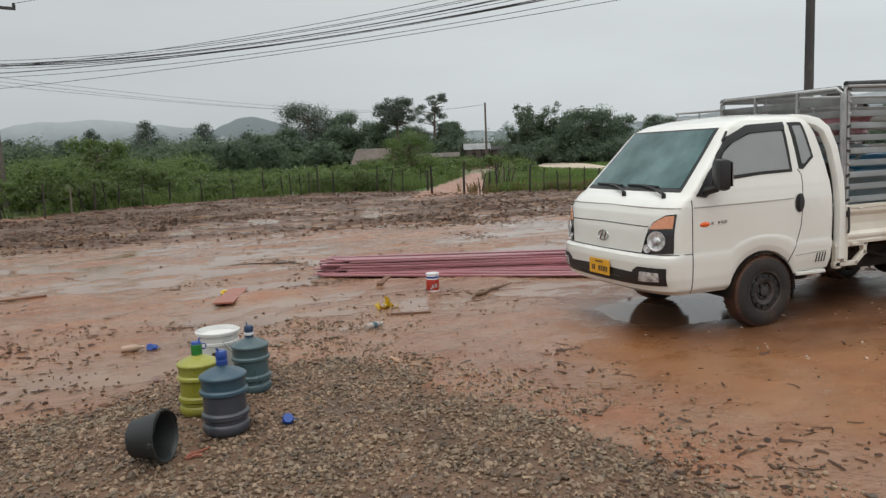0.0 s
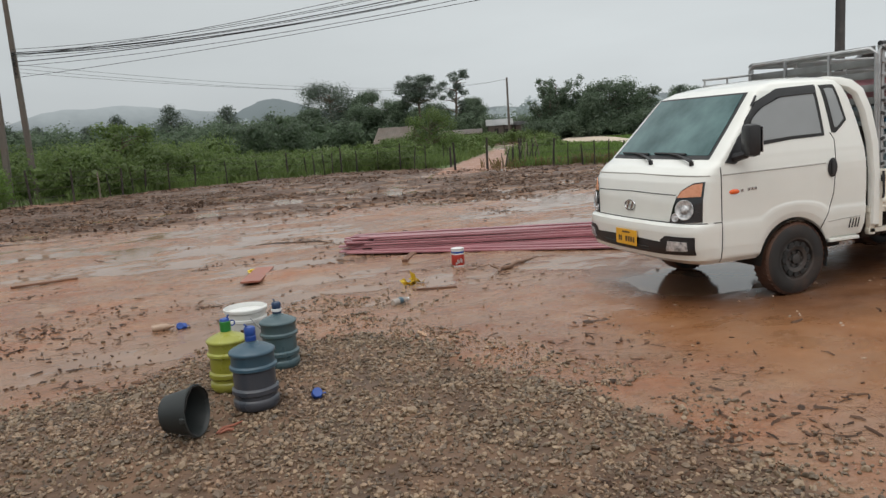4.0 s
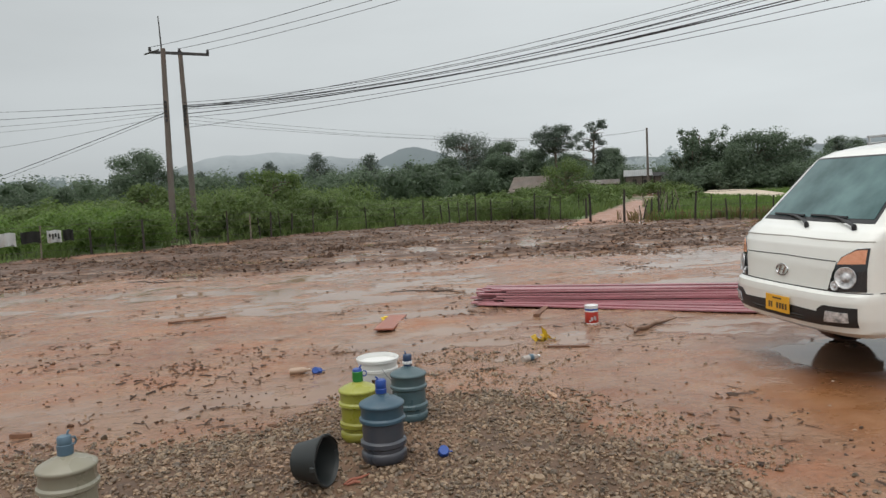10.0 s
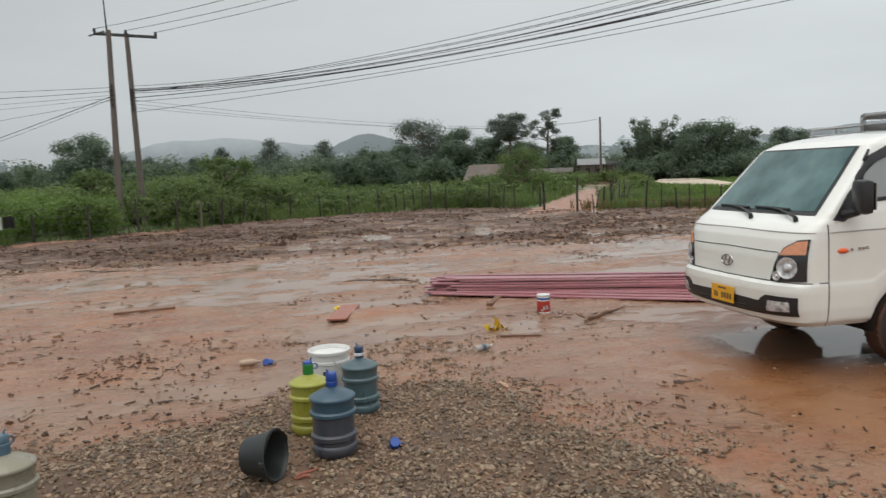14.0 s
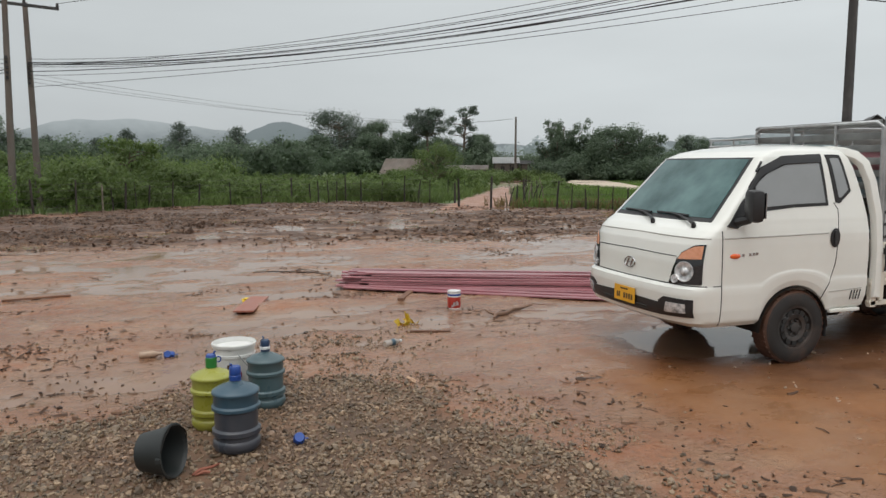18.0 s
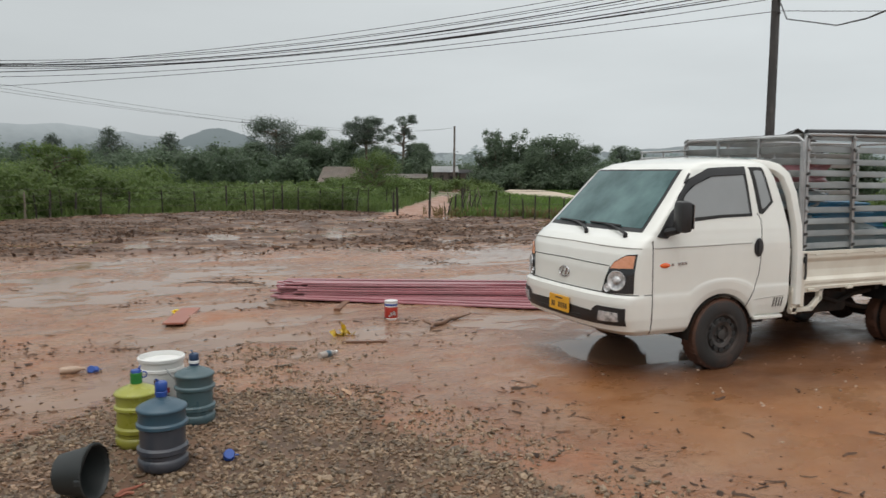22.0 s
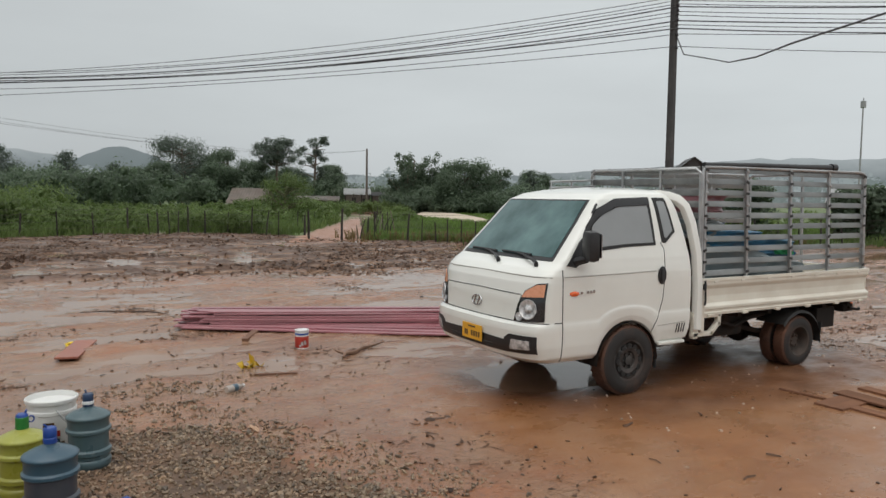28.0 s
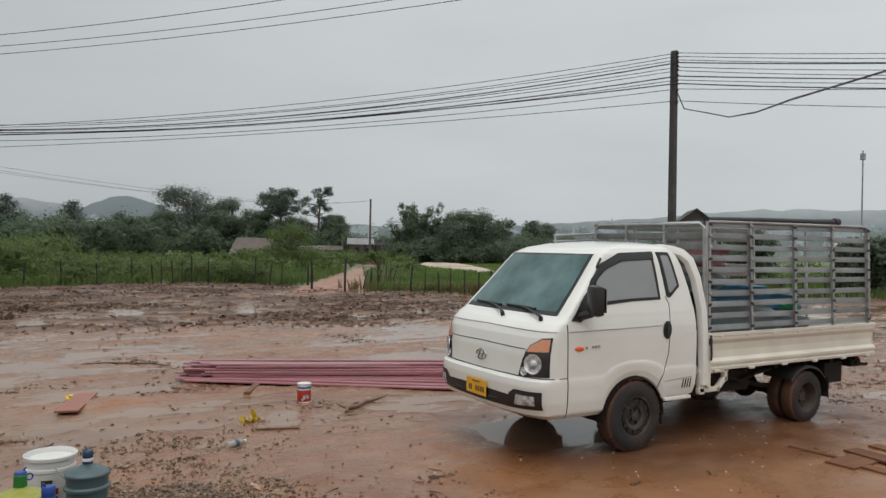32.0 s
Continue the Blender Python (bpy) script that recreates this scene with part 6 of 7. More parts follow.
def plastic(name, c1, c2, dirt, amount, rough=0.3, trans=0.0):
    m = stuff_mat(name, c1, c2, 3.0, rough, bump=0.12, dist=0.003, dirt=dirt, dirt_amount=amount)
    b = m.node_tree.nodes["Principled BSDF"]
    b.inputs["Transmission Weight"].default_value = trans
    return m


M["jug_blue"] = plastic("blue_grey_jug", (0.032, 0.066, 0.094), (0.050, 0.100, 0.138), (0.075, 0.075, 0.075), 0.35)
M["jug_muddy"] = plastic("muddy_blue_jug", (0.034, 0.042, 0.055), (0.055, 0.062, 0.078), (0.135, 0.10, 0.09), 0.9)
M["jug_teal"] = plastic("teal_grey_jug", (0.050, 0.090, 0.105), (0.074, 0.122, 0.136), (0.11, 0.105, 0.095), 0.7)
M["jug_yellow"] = plastic("yellow_green_jug", (0.275, 0.280, 0.045), (0.35, 0.355, 0.075), (0.20, 0.17, 0.06), 0.6)
M["jug_olive"] = plastic("olive_jug", (0.215, 0.210, 0.025), (0.27, 0.262, 0.040), (0.14, 0.115, 0.045), 0.6)
M["cap_navy"] = plastic("navy_cap", (0.014, 0.035, 0.085), (0.022, 0.052, 0.12), (0.06, 0.06, 0.07), 0.3, 0.4)
M["rag"] = plastic("faded_red_rag", (0.24, 0.075, 0.045), (0.30, 0.10, 0.06), (0.20, 0.11, 0.07), 0.6, 0.7)
M["muddy_bottle"] = plastic("mud_stained_bottle", (0.36, 0.245, 0.17), (0.44, 0.32, 0.24), (0.28, 0.16, 0.10), 0.7, 0.3)
M["jug_pale"] = plastic("cloudy_pale_jug", (0.22, 0.205, 0.15), (0.28, 0.265, 0.21), (0.20, 0.15, 0.10), 0.7)
M["cap_blue"] = plastic("blue_cap", (0.012, 0.050, 0.24), (0.022, 0.078, 0.33), (0.08, 0.07, 0.08), 0.2, 0.4)
M["cap_faded"] = plastic("faded_blue_cap", (0.070, 0.120, 0.165), (0.10, 0.165, 0.21), (0.15, 0.13, 0.11), 0.5, 0.4)
M["cap_green"] = plastic("green_tape", (0.02, 0.16, 0.03), (0.04, 0.23, 0.05), (0.05, 0.10, 0.04), 0.3, 0.4)
M["bucket_white"] = plastic("white_pail", (0.62, 0.62, 0.60), (0.72, 0.72, 0.70), (0.42, 0.36, 0.30), 0.5, 0.4)
M["bucket_black"] = plastic("black_pail", (0.014, 0.017, 0.017), (0.024, 0.028, 0.028), (0.06, 0.052, 0.045), 0.5, 0.5)
M["can_red"] = plastic("red_label", (0.34, 0.025, 0.015), (0.42, 0.04, 0.022), (0.28, 0.12, 0.08), 0.3, 0.35)
M["paper_white"] = plastic("white_label", (0.62, 0.62, 0.62), (0.72, 0.72, 0.72), (0.5, 0.4, 0.34), 0.3, 0.4)
M["yellow_bag"] = plastic("yellow_plastic", (0.62, 0.42, 0.01), (0.72, 0.52, 0.03), (0.4, 0.27, 0.05), 0.3, 0.35)
M["clear_bottle"] = plastic("clear_bottle", (0.42, 0.36, 0.31), (0.55, 0.50, 0.46), (0.35, 0.24, 0.17), 0.5, 0.15, 0.3)
M["pink_wood"] = stuff_mat("maroon_painted_wood", (0.260, 0.092, 0.108), (0.375, 0.155, 0.174), 3, 0.34, bump=0.3, stretch=(0.12, 2, 2), dirt=(0.30, 0.165, 0.17), dirt_amount=0.7, rand=0.16)
M["wet_wood"] = stuff_mat("wet_brown_wood", (0.105, 0.048, 0.027), (0.18, 0.088, 0.05), 6, 0.7, bump=0.4, stretch=(0.15, 2, 2), dirt=(0.24, 0.12, 0.075), dirt_amount=0.5, rand=0.25)
M["brown_wood"] = stuff_mat("soaked_brown_board", (0.135, 0.060, 0.033), (0.215, 0.105, 0.060), 6, 0.9, bump=0.4, stretch=(0.15, 2, 2), dirt=(0.24, 0.115, 0.065), dirt_amount=0.6, rand=0.2, spec=0.25)
M["red_board"] = stuff_mat("terracotta_board", (0.26, 0.085, 0.055), (0.32, 0.115, 0.075), 4, 0.4, bump=0.15, dirt=(0.30, 0.16, 0.10), dirt_amount=0.5)
M["branch"] = stuff_mat("wet_branch", (0.12, 0.062, 0.035), (0.21, 0.115, 0.07), 18, 0.55, bump=0.6)
M["clod_wood"] = stuff_mat("soaked_dark_wood", (0.040, 0.023, 0.015), (0.085, 0.048, 0.030), 18, 0.5, bump=0.5)
M["tarp_blue"] = stuff_mat("blue_tarpaulin", (0.02, 0.15, 0.30), (0.035, 0.21, 0.38), 6, 0.4, bump=0.4, dirt=(0.12, 0.17, 0.19), dirt_amount=0.4)
M["tarp_grey"] = stuff_mat("blue_grey_sheet", (0.16, 0.22, 0.24), (0.23, 0.30, 0.32), 4, 0.4, bump=0.3, dirt=(0.2, 0.18, 0.16), dirt_amount=0.5)
M["green_cloth"] = stuff_mat("green_cloth", (0.02, 0.26, 0.09), (0.03, 0.34, 0.13), 8, 0.6, bump=0.4)
M["skin_sack"] = stuff_mat("tan_sack", (0.36, 0.22, 0.14), (0.45, 0.29, 0.19), 8, 0.8, bump=0.5)


def sticker(x0, z0, w, h, r, ang, mat, par, n=8, rz=0.0):
    """A label bent round a upright round thing."""
    b = bmesh.new()
    lo, hi = [], []
    for i in range(n + 1):
        a = ang + (i / n - 0.5) * w / r
        lo.append(b.verts.new((r * math.cos(a), r * math.sin(a), z0)))
        hi.append(b.verts.new((r * math.cos(a), r * math.sin(a), z0 + h)))
    for i in range(n):
        b.faces.new((lo[i], lo[i + 1], hi[i + 1], hi[i]))
    bmesh.ops.solidify(b, geom=b.faces, thickness=0.0015)
    return part("mark", b, M[mat], par)


def water_jug(x, y, mat, cap_mat, label, rz=0.0, tape=None, handle=False, k=1.0, loop=False, lower=None, band=(0.436, 0.485)):
    j = empty("water_jug", x, y, gz(x, y) + 0.006, rz)
    j.matrix_basis = j.matrix_basis @ Matrix.Diagonal((k, k, k, 1))
    tagged(j, label, "water jug", group="water jugs on the gravel")
    R = 0.146
    low = [(0, 0.012), (0.11, 0.0), (0.132, 0.004), (R - 0.002, 0.022), (R + 0.002, 0.035), (R + 0.002, 0.060), (R - 0.003, 0.070), (R - 0.010, 0.076), (R - 0.011, 0.098), (R - 0.003, 0.104), (R + 0.004, 0.110), (R + 0.004, 0.136), (R - 0.003, 0.143), (R - 0.012, 0.149), (R - 0.012, 0.256), (R - 0.004, 0.262)]
    high = [(R - 0.004, 0.262), (R + 0.004, 0.267), (R + 0.004, 0.285), (R - 0.003, 0.291), (R - 0.008, 0.296), (R - 0.008, 0.352), (R - 0.002, 0.360), (R + 0.002, 0.366), (R + 0.002, 0.376), (R - 0.003, 0.383), (R - 0.012, 0.387), (0.118, 0.398), (0.085, 0.413), (0.050, 0.427), (0.034, 0.436), (0.030, 0.446), (0.0305, 0.474), (0.0, 0.474)]
    if lower:
        part("body", lathe(bmesh.new(), high, 44), M[mat], j, smooth=True)
        part("filled_body", lathe(bmesh.new(), low, 44), M[lower], j, "darker lower half with water inside", smooth=True)
    else:
        part("body", lathe(bmesh.new(), low + high[1:], 44), M[mat], j, smooth=True)
    cap = part("cap", lathe(bmesh.new(), ((0.030, 0.44), (0.036, 0.442), (0.037, 0.47), (0.034, 0.474), (0.036, 0.478), (0.036, 0.522), (0.030, 0.53), (0, 0.53)), 26), M[cap_mat], j, smooth=True)
    if tape:
        part("tape", lathe(bmesh.new(), ((0.034, band[0] - 0.004), (0.0395, band[0]), (0.0395, band[1]), (0.036, band[1] + 0.003)), 26), M[tape], j, smooth=True)
    if loop:
        part("pull_ring", tube(bmesh.new(), [(0.052 + 0.018 * math.cos(a), 0, 0.487 + 0.02 * math.sin(a)) for a in np.linspace(0, 6.28, 15)[:-1]], 0.005, 6, True), M[cap_mat], j, smooth=True)
    part("cap_tab", tube(bmesh.new(), [(0.02, 0.0, 0.53), (0.024, 0, 0.545), (0.034, 0, 0.55)], 0.006, 6), M[cap_mat], j, smooth=True)
    return j


water_jug(-4.855, -1.33, "jug_blue", "cap_blue", "smoky blue water jug with a dark blue cap on gravel", 200, k=0.98, lower="jug_muddy")
water_jug(-4.60, -0.53, "jug_teal", "cap_navy", "teal blue water jug beside the white pail", 120, "paper_white", k=0.93, band=(0.458, 0.476))
water_jug(-4.985, -0.87, "jug_yellow", "cap_blue", "yellow green water jug with green tape under its cap", 10, "cap_green", loop=True, k=0.93, lower="jug_olive", band=(0.436, 0.508))
water_jug(-6.53, -1.96, "jug_pale", "cap_faded", "cloudy pale water jug with a faded blue cap", 60, "cap_faded", loop=True, k=1.01)

# white pail with a wire bail and torn labels
x, y = -4.80, -0.16
pail = empty("paint_pail", x, y, gz(x, y) + 0.01, 0)
tagged(pail, "white plastic paint pail standing behind the water jugs", "bucket")
part("body", lathe(bmesh.new(), ((0, 0.006), (0.125, 0.0), (0.132, 0.008), (0.150, 0.30), (0.158, 0.305), (0.158, 0.325), (0.152, 0.33), (0.155, 0.375), (0.166, 0.38), (0.168, 0.402), (0.160, 0.408), (0.156, 0.398), (0.150, 0.33), (0.128, 0.02), (0, 0.015)), 44), M["bucket_white"], pail, smooth=True)
part("water_inside", lathe(bmesh.new(), ((0, 0.372), (0.153, 0.372)), 36), M["bucket_white"], pail, "pale liquid near the brim")
part("bail", tube(bmesh.new(), [(0.02, -0.165, 0.345), (0.05, -0.19, 0.30), (0.09, -0.18, 0.25), (0.13, -0.12, 0.22), (0.17, 0, 0.21), (0.13, 0.12, 0.23), (0.08, 0.17, 0.29), (0.02, 0.165, 0.345)], 0.004, 6), M["steel"], pail, smooth=True)
for a, z0, w, h, mt in ((-1.75, 0.21, 0.07, 0.05, "ink"), (-1.60, 0.10, 0.09, 0.045, "jug_blue"), (-1.45, 0.16, 0.05, 0.04, "can_red"), (-1.95, 0.14, 0.05, 0.03, "jug_blue"), (-1.3, 0.09, 0.06, 0.03, "ink")):
    sticker(0, z0, w, h, 0.140 + 0.018 * z0 / 0.3 * 1.0 + 0.004, a, mt, pail)

# black pail lying on its side
bp_ = empty("black_pail", -5.31, -1.63, 0)
tagged(bp_, "black rubber pail lying on its side on the gravel", "bucket")
axis = Vector((0.885, -0.45, 0.10)).normalized()
mt = Matrix.Translation((-0.07, 0.05, gz(-5.31, -1.63) + 0.142)) @ axis.to_track_quat("Z", "Y").to_matrix().to_4x4() @ Matrix.Diagonal((0.88, 0.88, 0.66, 1))
part("body", lathe(bmesh.new(), ((0, 0.006), (0.112, 0.0), (0.122, 0.01), (0.160, 0.262), (0.172, 0.266), (0.174, 0.284), (0.166, 0.29), (0.160, 0.28), (0.152, 0.25), (0.116, 0.016), (0, 0.014)), 44, mt), M["bucket_black"], bp_, smooth=True)
part("bail", tube(bmesh.new(), [mt @ Vector(q) for q in ((0.17, 0, 0.27), (0.155, 0.06, 0.30), (0.11, 0.11, 0.31), (0.05, 0.15, 0.30), (-0.02, 0.165, 0.295), (-0.1, 0.13, 0.30), (-0.16, 0.05, 0.285), (-0.17, 0, 0.27))], 0.004, 6), M["chassis"], bp_, smooth=True)
for s in (-1, 1):
    part("bail_lug", box(bmesh.new(), mt @ Vector((s * 0.172, 0, 0.262)), (0.03, 0.03, 0.03), bevel=0.006), M["bucket_black"], bp_)

# paint can on the mud
can = empty("paint_can", -2.0, 2.62, gz(-2.0, 2.62) - 0.014, 25)
tagged(can, "small paint can with a white top and red label", "can")
part("body", lathe(bmesh.new(), ((0, 0), (0.080, 0.0), (0.084, 0.004), (0.084, 0.012), (0.081, 0.016), (0.081, 0.212), (0.085, 0.216), (0.085, 0.228), (0.078, 0.230), (0.074, 0.222), (0, 0.222)), 32), M["paper_white"], can, smooth=True)
part("label", lathe(bmesh.new(), ((0.0815, 0.012), (0.0822, 0.014), (0.0822, 0.150), (0.0815, 0.152)), 32), M["can_red"], can, smooth=True)
part("label_band", lathe(bmesh.new(), ((0.0815, 0.168), (0.0822, 0.169), (0.0822, 0.190), (0.0815, 0.191)), 32), M["cap_blue"], can, smooth=True)
for a, z0, w, h in ((-1.9, 0.045, 0.03, 0.045), (-1.35, 0.05, 0.022, 0.04), (-1.5, 0.055, 0.02, 0.05), (-2.2, 0.03, 0.025, 0.025)):
    sticker(0, z0, w, h, 0.0835, a - 0.4, "paper_white", can)


def small_lid(x, y, mat, tilt, label):
    e = empty("bottle_cap", x, y, gz(x, y) + 0.02)
    tagged(e, label, "cap")
    m = Matrix.Rotation(tilt, 4, "X") @ Matrix.Translation((0, 0, 0.0))
    part("shell", lathe(bmesh.new(), ((0, 0.046), (0.030, 0.046), (0.034, 0.040), (0.036, 0.0), (0.032, 0.0), (0.030, 0.036), (0, 0.038)), 22, m), M[mat], e, smooth=True)
    part("tab", box(bmesh.new(), m @ Vector((0.045, 0, 0.006)), (0.03, 0.014, 0.006), bevel=0.002), M[mat], e)


small_lid(-4.48, -1.36, "cap_blue", 0.9, "blue plastic jug cap dropped on the gravel")


def lying_bottle(x, y, rz, ln, r, mats, label):
    e = empty("plastic_bottle", x, y, gz(x, y) + r * 0.8, rz)
    tagged(e, label, "bottle")
    m = Matrix.Rotation(math.pi / 2, 4, "Y")
    part("body", lathe(bmesh.new(), ((0, 0), (r * 0.8, 0.0), (r, 0.012), (r * 0.93, ln * 0.25), (r, ln * 0.3), (r, ln * 0.6), (r * 0.9, ln * 0.68), (r * 0.38, ln * 0.86), (r * 0.36, ln * 0.93), (0, ln * 0.93)), 20, m), M[mats[0]], e, smooth=True)
    part("wrapper", lathe(bmesh.new(), ((r * 1.01, ln * 0.34), (r * 1.03, ln * 0.345), (r * 1.03, ln * 0.56), (r * 1.01, ln * 0.565)), 20, m), M[mats[1]], e, smooth=True)
    part("screw_cap", lathe(bmesh.new(), ((r * 0.36, ln * 0.91), (r * 0.46, ln * 0.91), (r * 0.46, ln), (0, ln)), 16, m), M[mats[2]], e, smooth=True)


lying_bottle(-5.58, 1.24, 3, 0.20, 0.032, ("muddy_bottle", "muddy_bottle", "muddy_bottle"), "muddy clear plastic bottle lying in wet earth")
small_lid(-5.33, 1.22, "cap_blue", 1.2, "blue plastic cap lying beside the bottle")
small_lid(-5.30, 1.23, "cap_blue", 2.0, "blue plastic cap lying beside the bottle")
lying_bottle(-3.33, 0.93, 28, 0.22, 0.035, ("clear_bottle", "jug_blue", "paper_white"), "small clear bottle with a blue wrapper in mud")


def crumple(name, x, y, sx, sy, sz, seed, mat, label, cat, lift=0.0):
    rs = np.random.RandomState(seed)
    b = bmesh.new()
    bmesh.ops.create_icosphere(b, subdivisions=3, radius=1.0)
    for v in b.verts:
        n = v.co.copy()
        k = 1 + 0.55 * noise.noise(n * 1.7 + Vector((seed, 0, 0))) + 0.35 * noise.noise(n * 4.1 + Vector((0, seed, 0)))
        v.co = Vector((n.x * sx * k, n.y * sy * k, max(-0.02, n.z * sz * k)))
    e = part(name, b, M[mat])
    e.matrix_basis = pose(x, y, gz(x, y) + lift + 0.01, 0, 0, seed * 40)
    return tagged(e, label, cat)


yb = empty("yellow_wrapper", -2.85, 1.90, gz(-2.85, 1.9), 20)
tagged(yb, "crumpled bright yellow plastic wrapper on wet mud", "litter")
for i, (cx, cy, w, h, a) in enumerate(((-0.06, 0, 0.12, 0.07, 0.5), (0.04, 0.02, 0.10, 0.13, 1.3), (0.09, -0.02, 0.09, 0.05, 2.4), (0.0, -0.05, 0.15, 0.03, 0.1))):
    b = bmesh.new()
    g = [[b.verts.new((cx + math.cos(a) * w * (u / 4 - 0.5) + 0.03 * math.sin(u * 2 + i), cy + math.sin(a) * w * (u / 4 - 0.5) + 0.03 * v * math.cos(u + i), 0.005 + h * v / 3 * (0.6 + 0.4 * math.sin(u * 1.7 + i)))) for u in range(5)] for v in range(4)]
    for v in range(3):
        for u in range(4):
            b.faces.new((g[v][u], g[v][u + 1], g[v + 1][u + 1], g[v + 1][u]))
    bmesh.ops.solidify(b, geom=b.faces, thickness=0.004)
    part("fold", b, M["yellow_bag"], yb, smooth=True)
crumple("orange_wrapper", -4.44, 3.98, 0.075, 0.045, 0.035, 2, "yellow_bag", "orange plastic scrap at the end of the board", "litter")
rg = empty("red_rag", -5.05, -1.62, gz(-5.05, -1.62) + 0.004, 30)
tagged(rg, "torn strips of red rag lying on the gravel", "litter")
for pts in (((-0.09, -0.01, 0.008), (-0.03, 0.012, 0.014), (0.04, 0.006, 0.010), (0.11, 0.02, 0.008)), ((-0.08, -0.02, 0.006), (-0.03, -0.03, 0.016), (0.0, -0.05, 0.008))):
    part("strip", tube(bmesh.new(), pts, [0.006, 0.012, 0.009, 0.004][:len(pts)], 6), M["rag"], rg, smooth=True)
crumple("brown_leaf", -3.42, -0.30, 0.075, 0.022, 0.010, 7, "skin_sack", "dead tan leaf lying on the gravel edge", "litter")


def board(name, p, q, w, th, mat, label, lift=0.0, cat="plank", warp=0.0):
    """A plank lying on the ground from p to q."""
    p, q = Vector((*p, 0)), Vector((*q, 0))
    d = q - p
    e = box(bmesh.new(), (0, 0, 0), (d.length, w, th), bevel=min(w, th) * 0.12)
    for v in e.verts:
        v.co.z += warp * (v.co.x / d.length) ** 2
        v.co.y += 0.004 * math.sin(v.co.x * 9)
    ob = part(name, e, M[mat])
    mid = (p + q) / 2
    za, zb = gz(*p[:2]), gz(*q[:2])
    ob.matrix_basis = Matrix.Translation((mid.x, mid.y, max((za + zb) / 2, gz(*mid[:2])) + th / 2 + lift)) @ Matrix.Rotation(math.atan2(d.y, d.x), 4, "Z") @ Matrix.Rotation(-math.atan2(zb - za, d.length), 4, "Y")
    return tagged(ob, label, cat)


board("red_board", (-4.53, 3.0), (-4.26, 4.0), 0.24, 0.022, "red_board", "terracotta red board lying flat in the mud", -0.014, "board")
board("thin_plank", (-2.95, 1.49), (-2.5, 1.34), 0.035, 0.018, "wet_wood", "thin strip of wood lying in wet mud")
board("long_plank", (-7.42, 4.74), (-6.62, 4.68), 0.05, 0.025, "wet_wood", "pale strip of wood lying in the mud")
board("bearer", (-2.52, 3.24), (-2.05, 4.1), 0.08, 0.045, "wet_wood", "wooden bearer under the stack of maroon boards", -0.02)
board("bearer", (1.2, 1.9), (1.75, 3.0), 0.08, 0.045, "wet_wood", "wooden bearer under the stack of maroon boards", -0.02)
board("dark_stub", (-7.60, -0.02), (-7.44, -0.06), 0.03, 0.03, "wet_wood", "dark stub of wood on the mud")
for p, q, w, l in (((1.40, -1.46), (1.43, -1.93), 0.04, 0.0), ((1.20, -2.07), (1.64, -2.05), 0.26, 0.0), ((1.75, -1.85), (1.69, -2.36), 0.20, 0.016), ((2.15, -1.83), (2.12, -2.23), 0.14, 0.0), ((1.38, -2.20), (1.37, -2.57), 0.12, 0.0)):
    board("brown_board", p, q, w, 0.02, "brown_wood", "wet brown board lying on the ground by the truck", l)

# crooked fallen branch
b = bmesh.new()
pts = [(-1.80, 1.80), (-1.74, 1.90), (-1.58, 1.98), (-1.42, 2.14), (-1.28, 2.24), (-1.05, 2.33)]
tube(b, [(x, y, gz(x, y) + 0.02 + 0.012 * (i % 2)) for i, (x, y) in enumerate(pts)], [0.014, 0.024, 0.026, 0.024, 0.02, 0.008], 7)
tube(b, [(-1.74, 1.90, gz(-1.74, 1.9) + 0.03), (-1.80, 1.97, gz(-1.8, 1.97) + 0.05), (-1.83, 2.05, gz(-1.83, 2.05) + 0.07)], [0.018, 0.013, 0.005], 6)
tube(b, [(-1.42, 2.14, gz(-1.42, 2.14) + 0.03), (-1.38, 2.26, gz(-1.38, 2.26) + 0.04)], [0.014, 0.005], 5)
tagged(part("fallen_branch", b, M["branch"], smooth=True), "crooked brown branch lying on the wet mud", "branch")


for nm, pts in (("broken_branch", ((-4.15, 6.50), (-3.80, 6.52), (-3.45, 6.30), (-3.20, 6.10), (-2.95, 5.85))), ("muddy_log", ((-9.55, 11.0), (-9.2, 10.9), (-8.9, 10.55), (-8.5, 10.35), (-8.2, 10.3)))):
    b = bmesh.new()
    tube(b, [(x, y, max(gz(x, y), -0.006) + 0.004 + 0.012 * (i % 2)) for i, (x, y) in enumerate(pts)], [0.005, 0.011, 0.014, 0.010, 0.004], 7)
    x, y = pts[2]
    tube(b, [(x, y, max(gz(x, y), -0.006) + 0.03), (x + 0.10, y + 0.16, max(gz(x, y), -0.006) + 0.03), (x + 0.22, y + 0.16, max(gz(x, y), -0.006) + 0.015)], [0.010, 0.007, 0.004], 6)
    tagged(part(nm, b, M["clod_wood"], smooth=True), "dark broken branch half sunk in the wet mud", "branch")


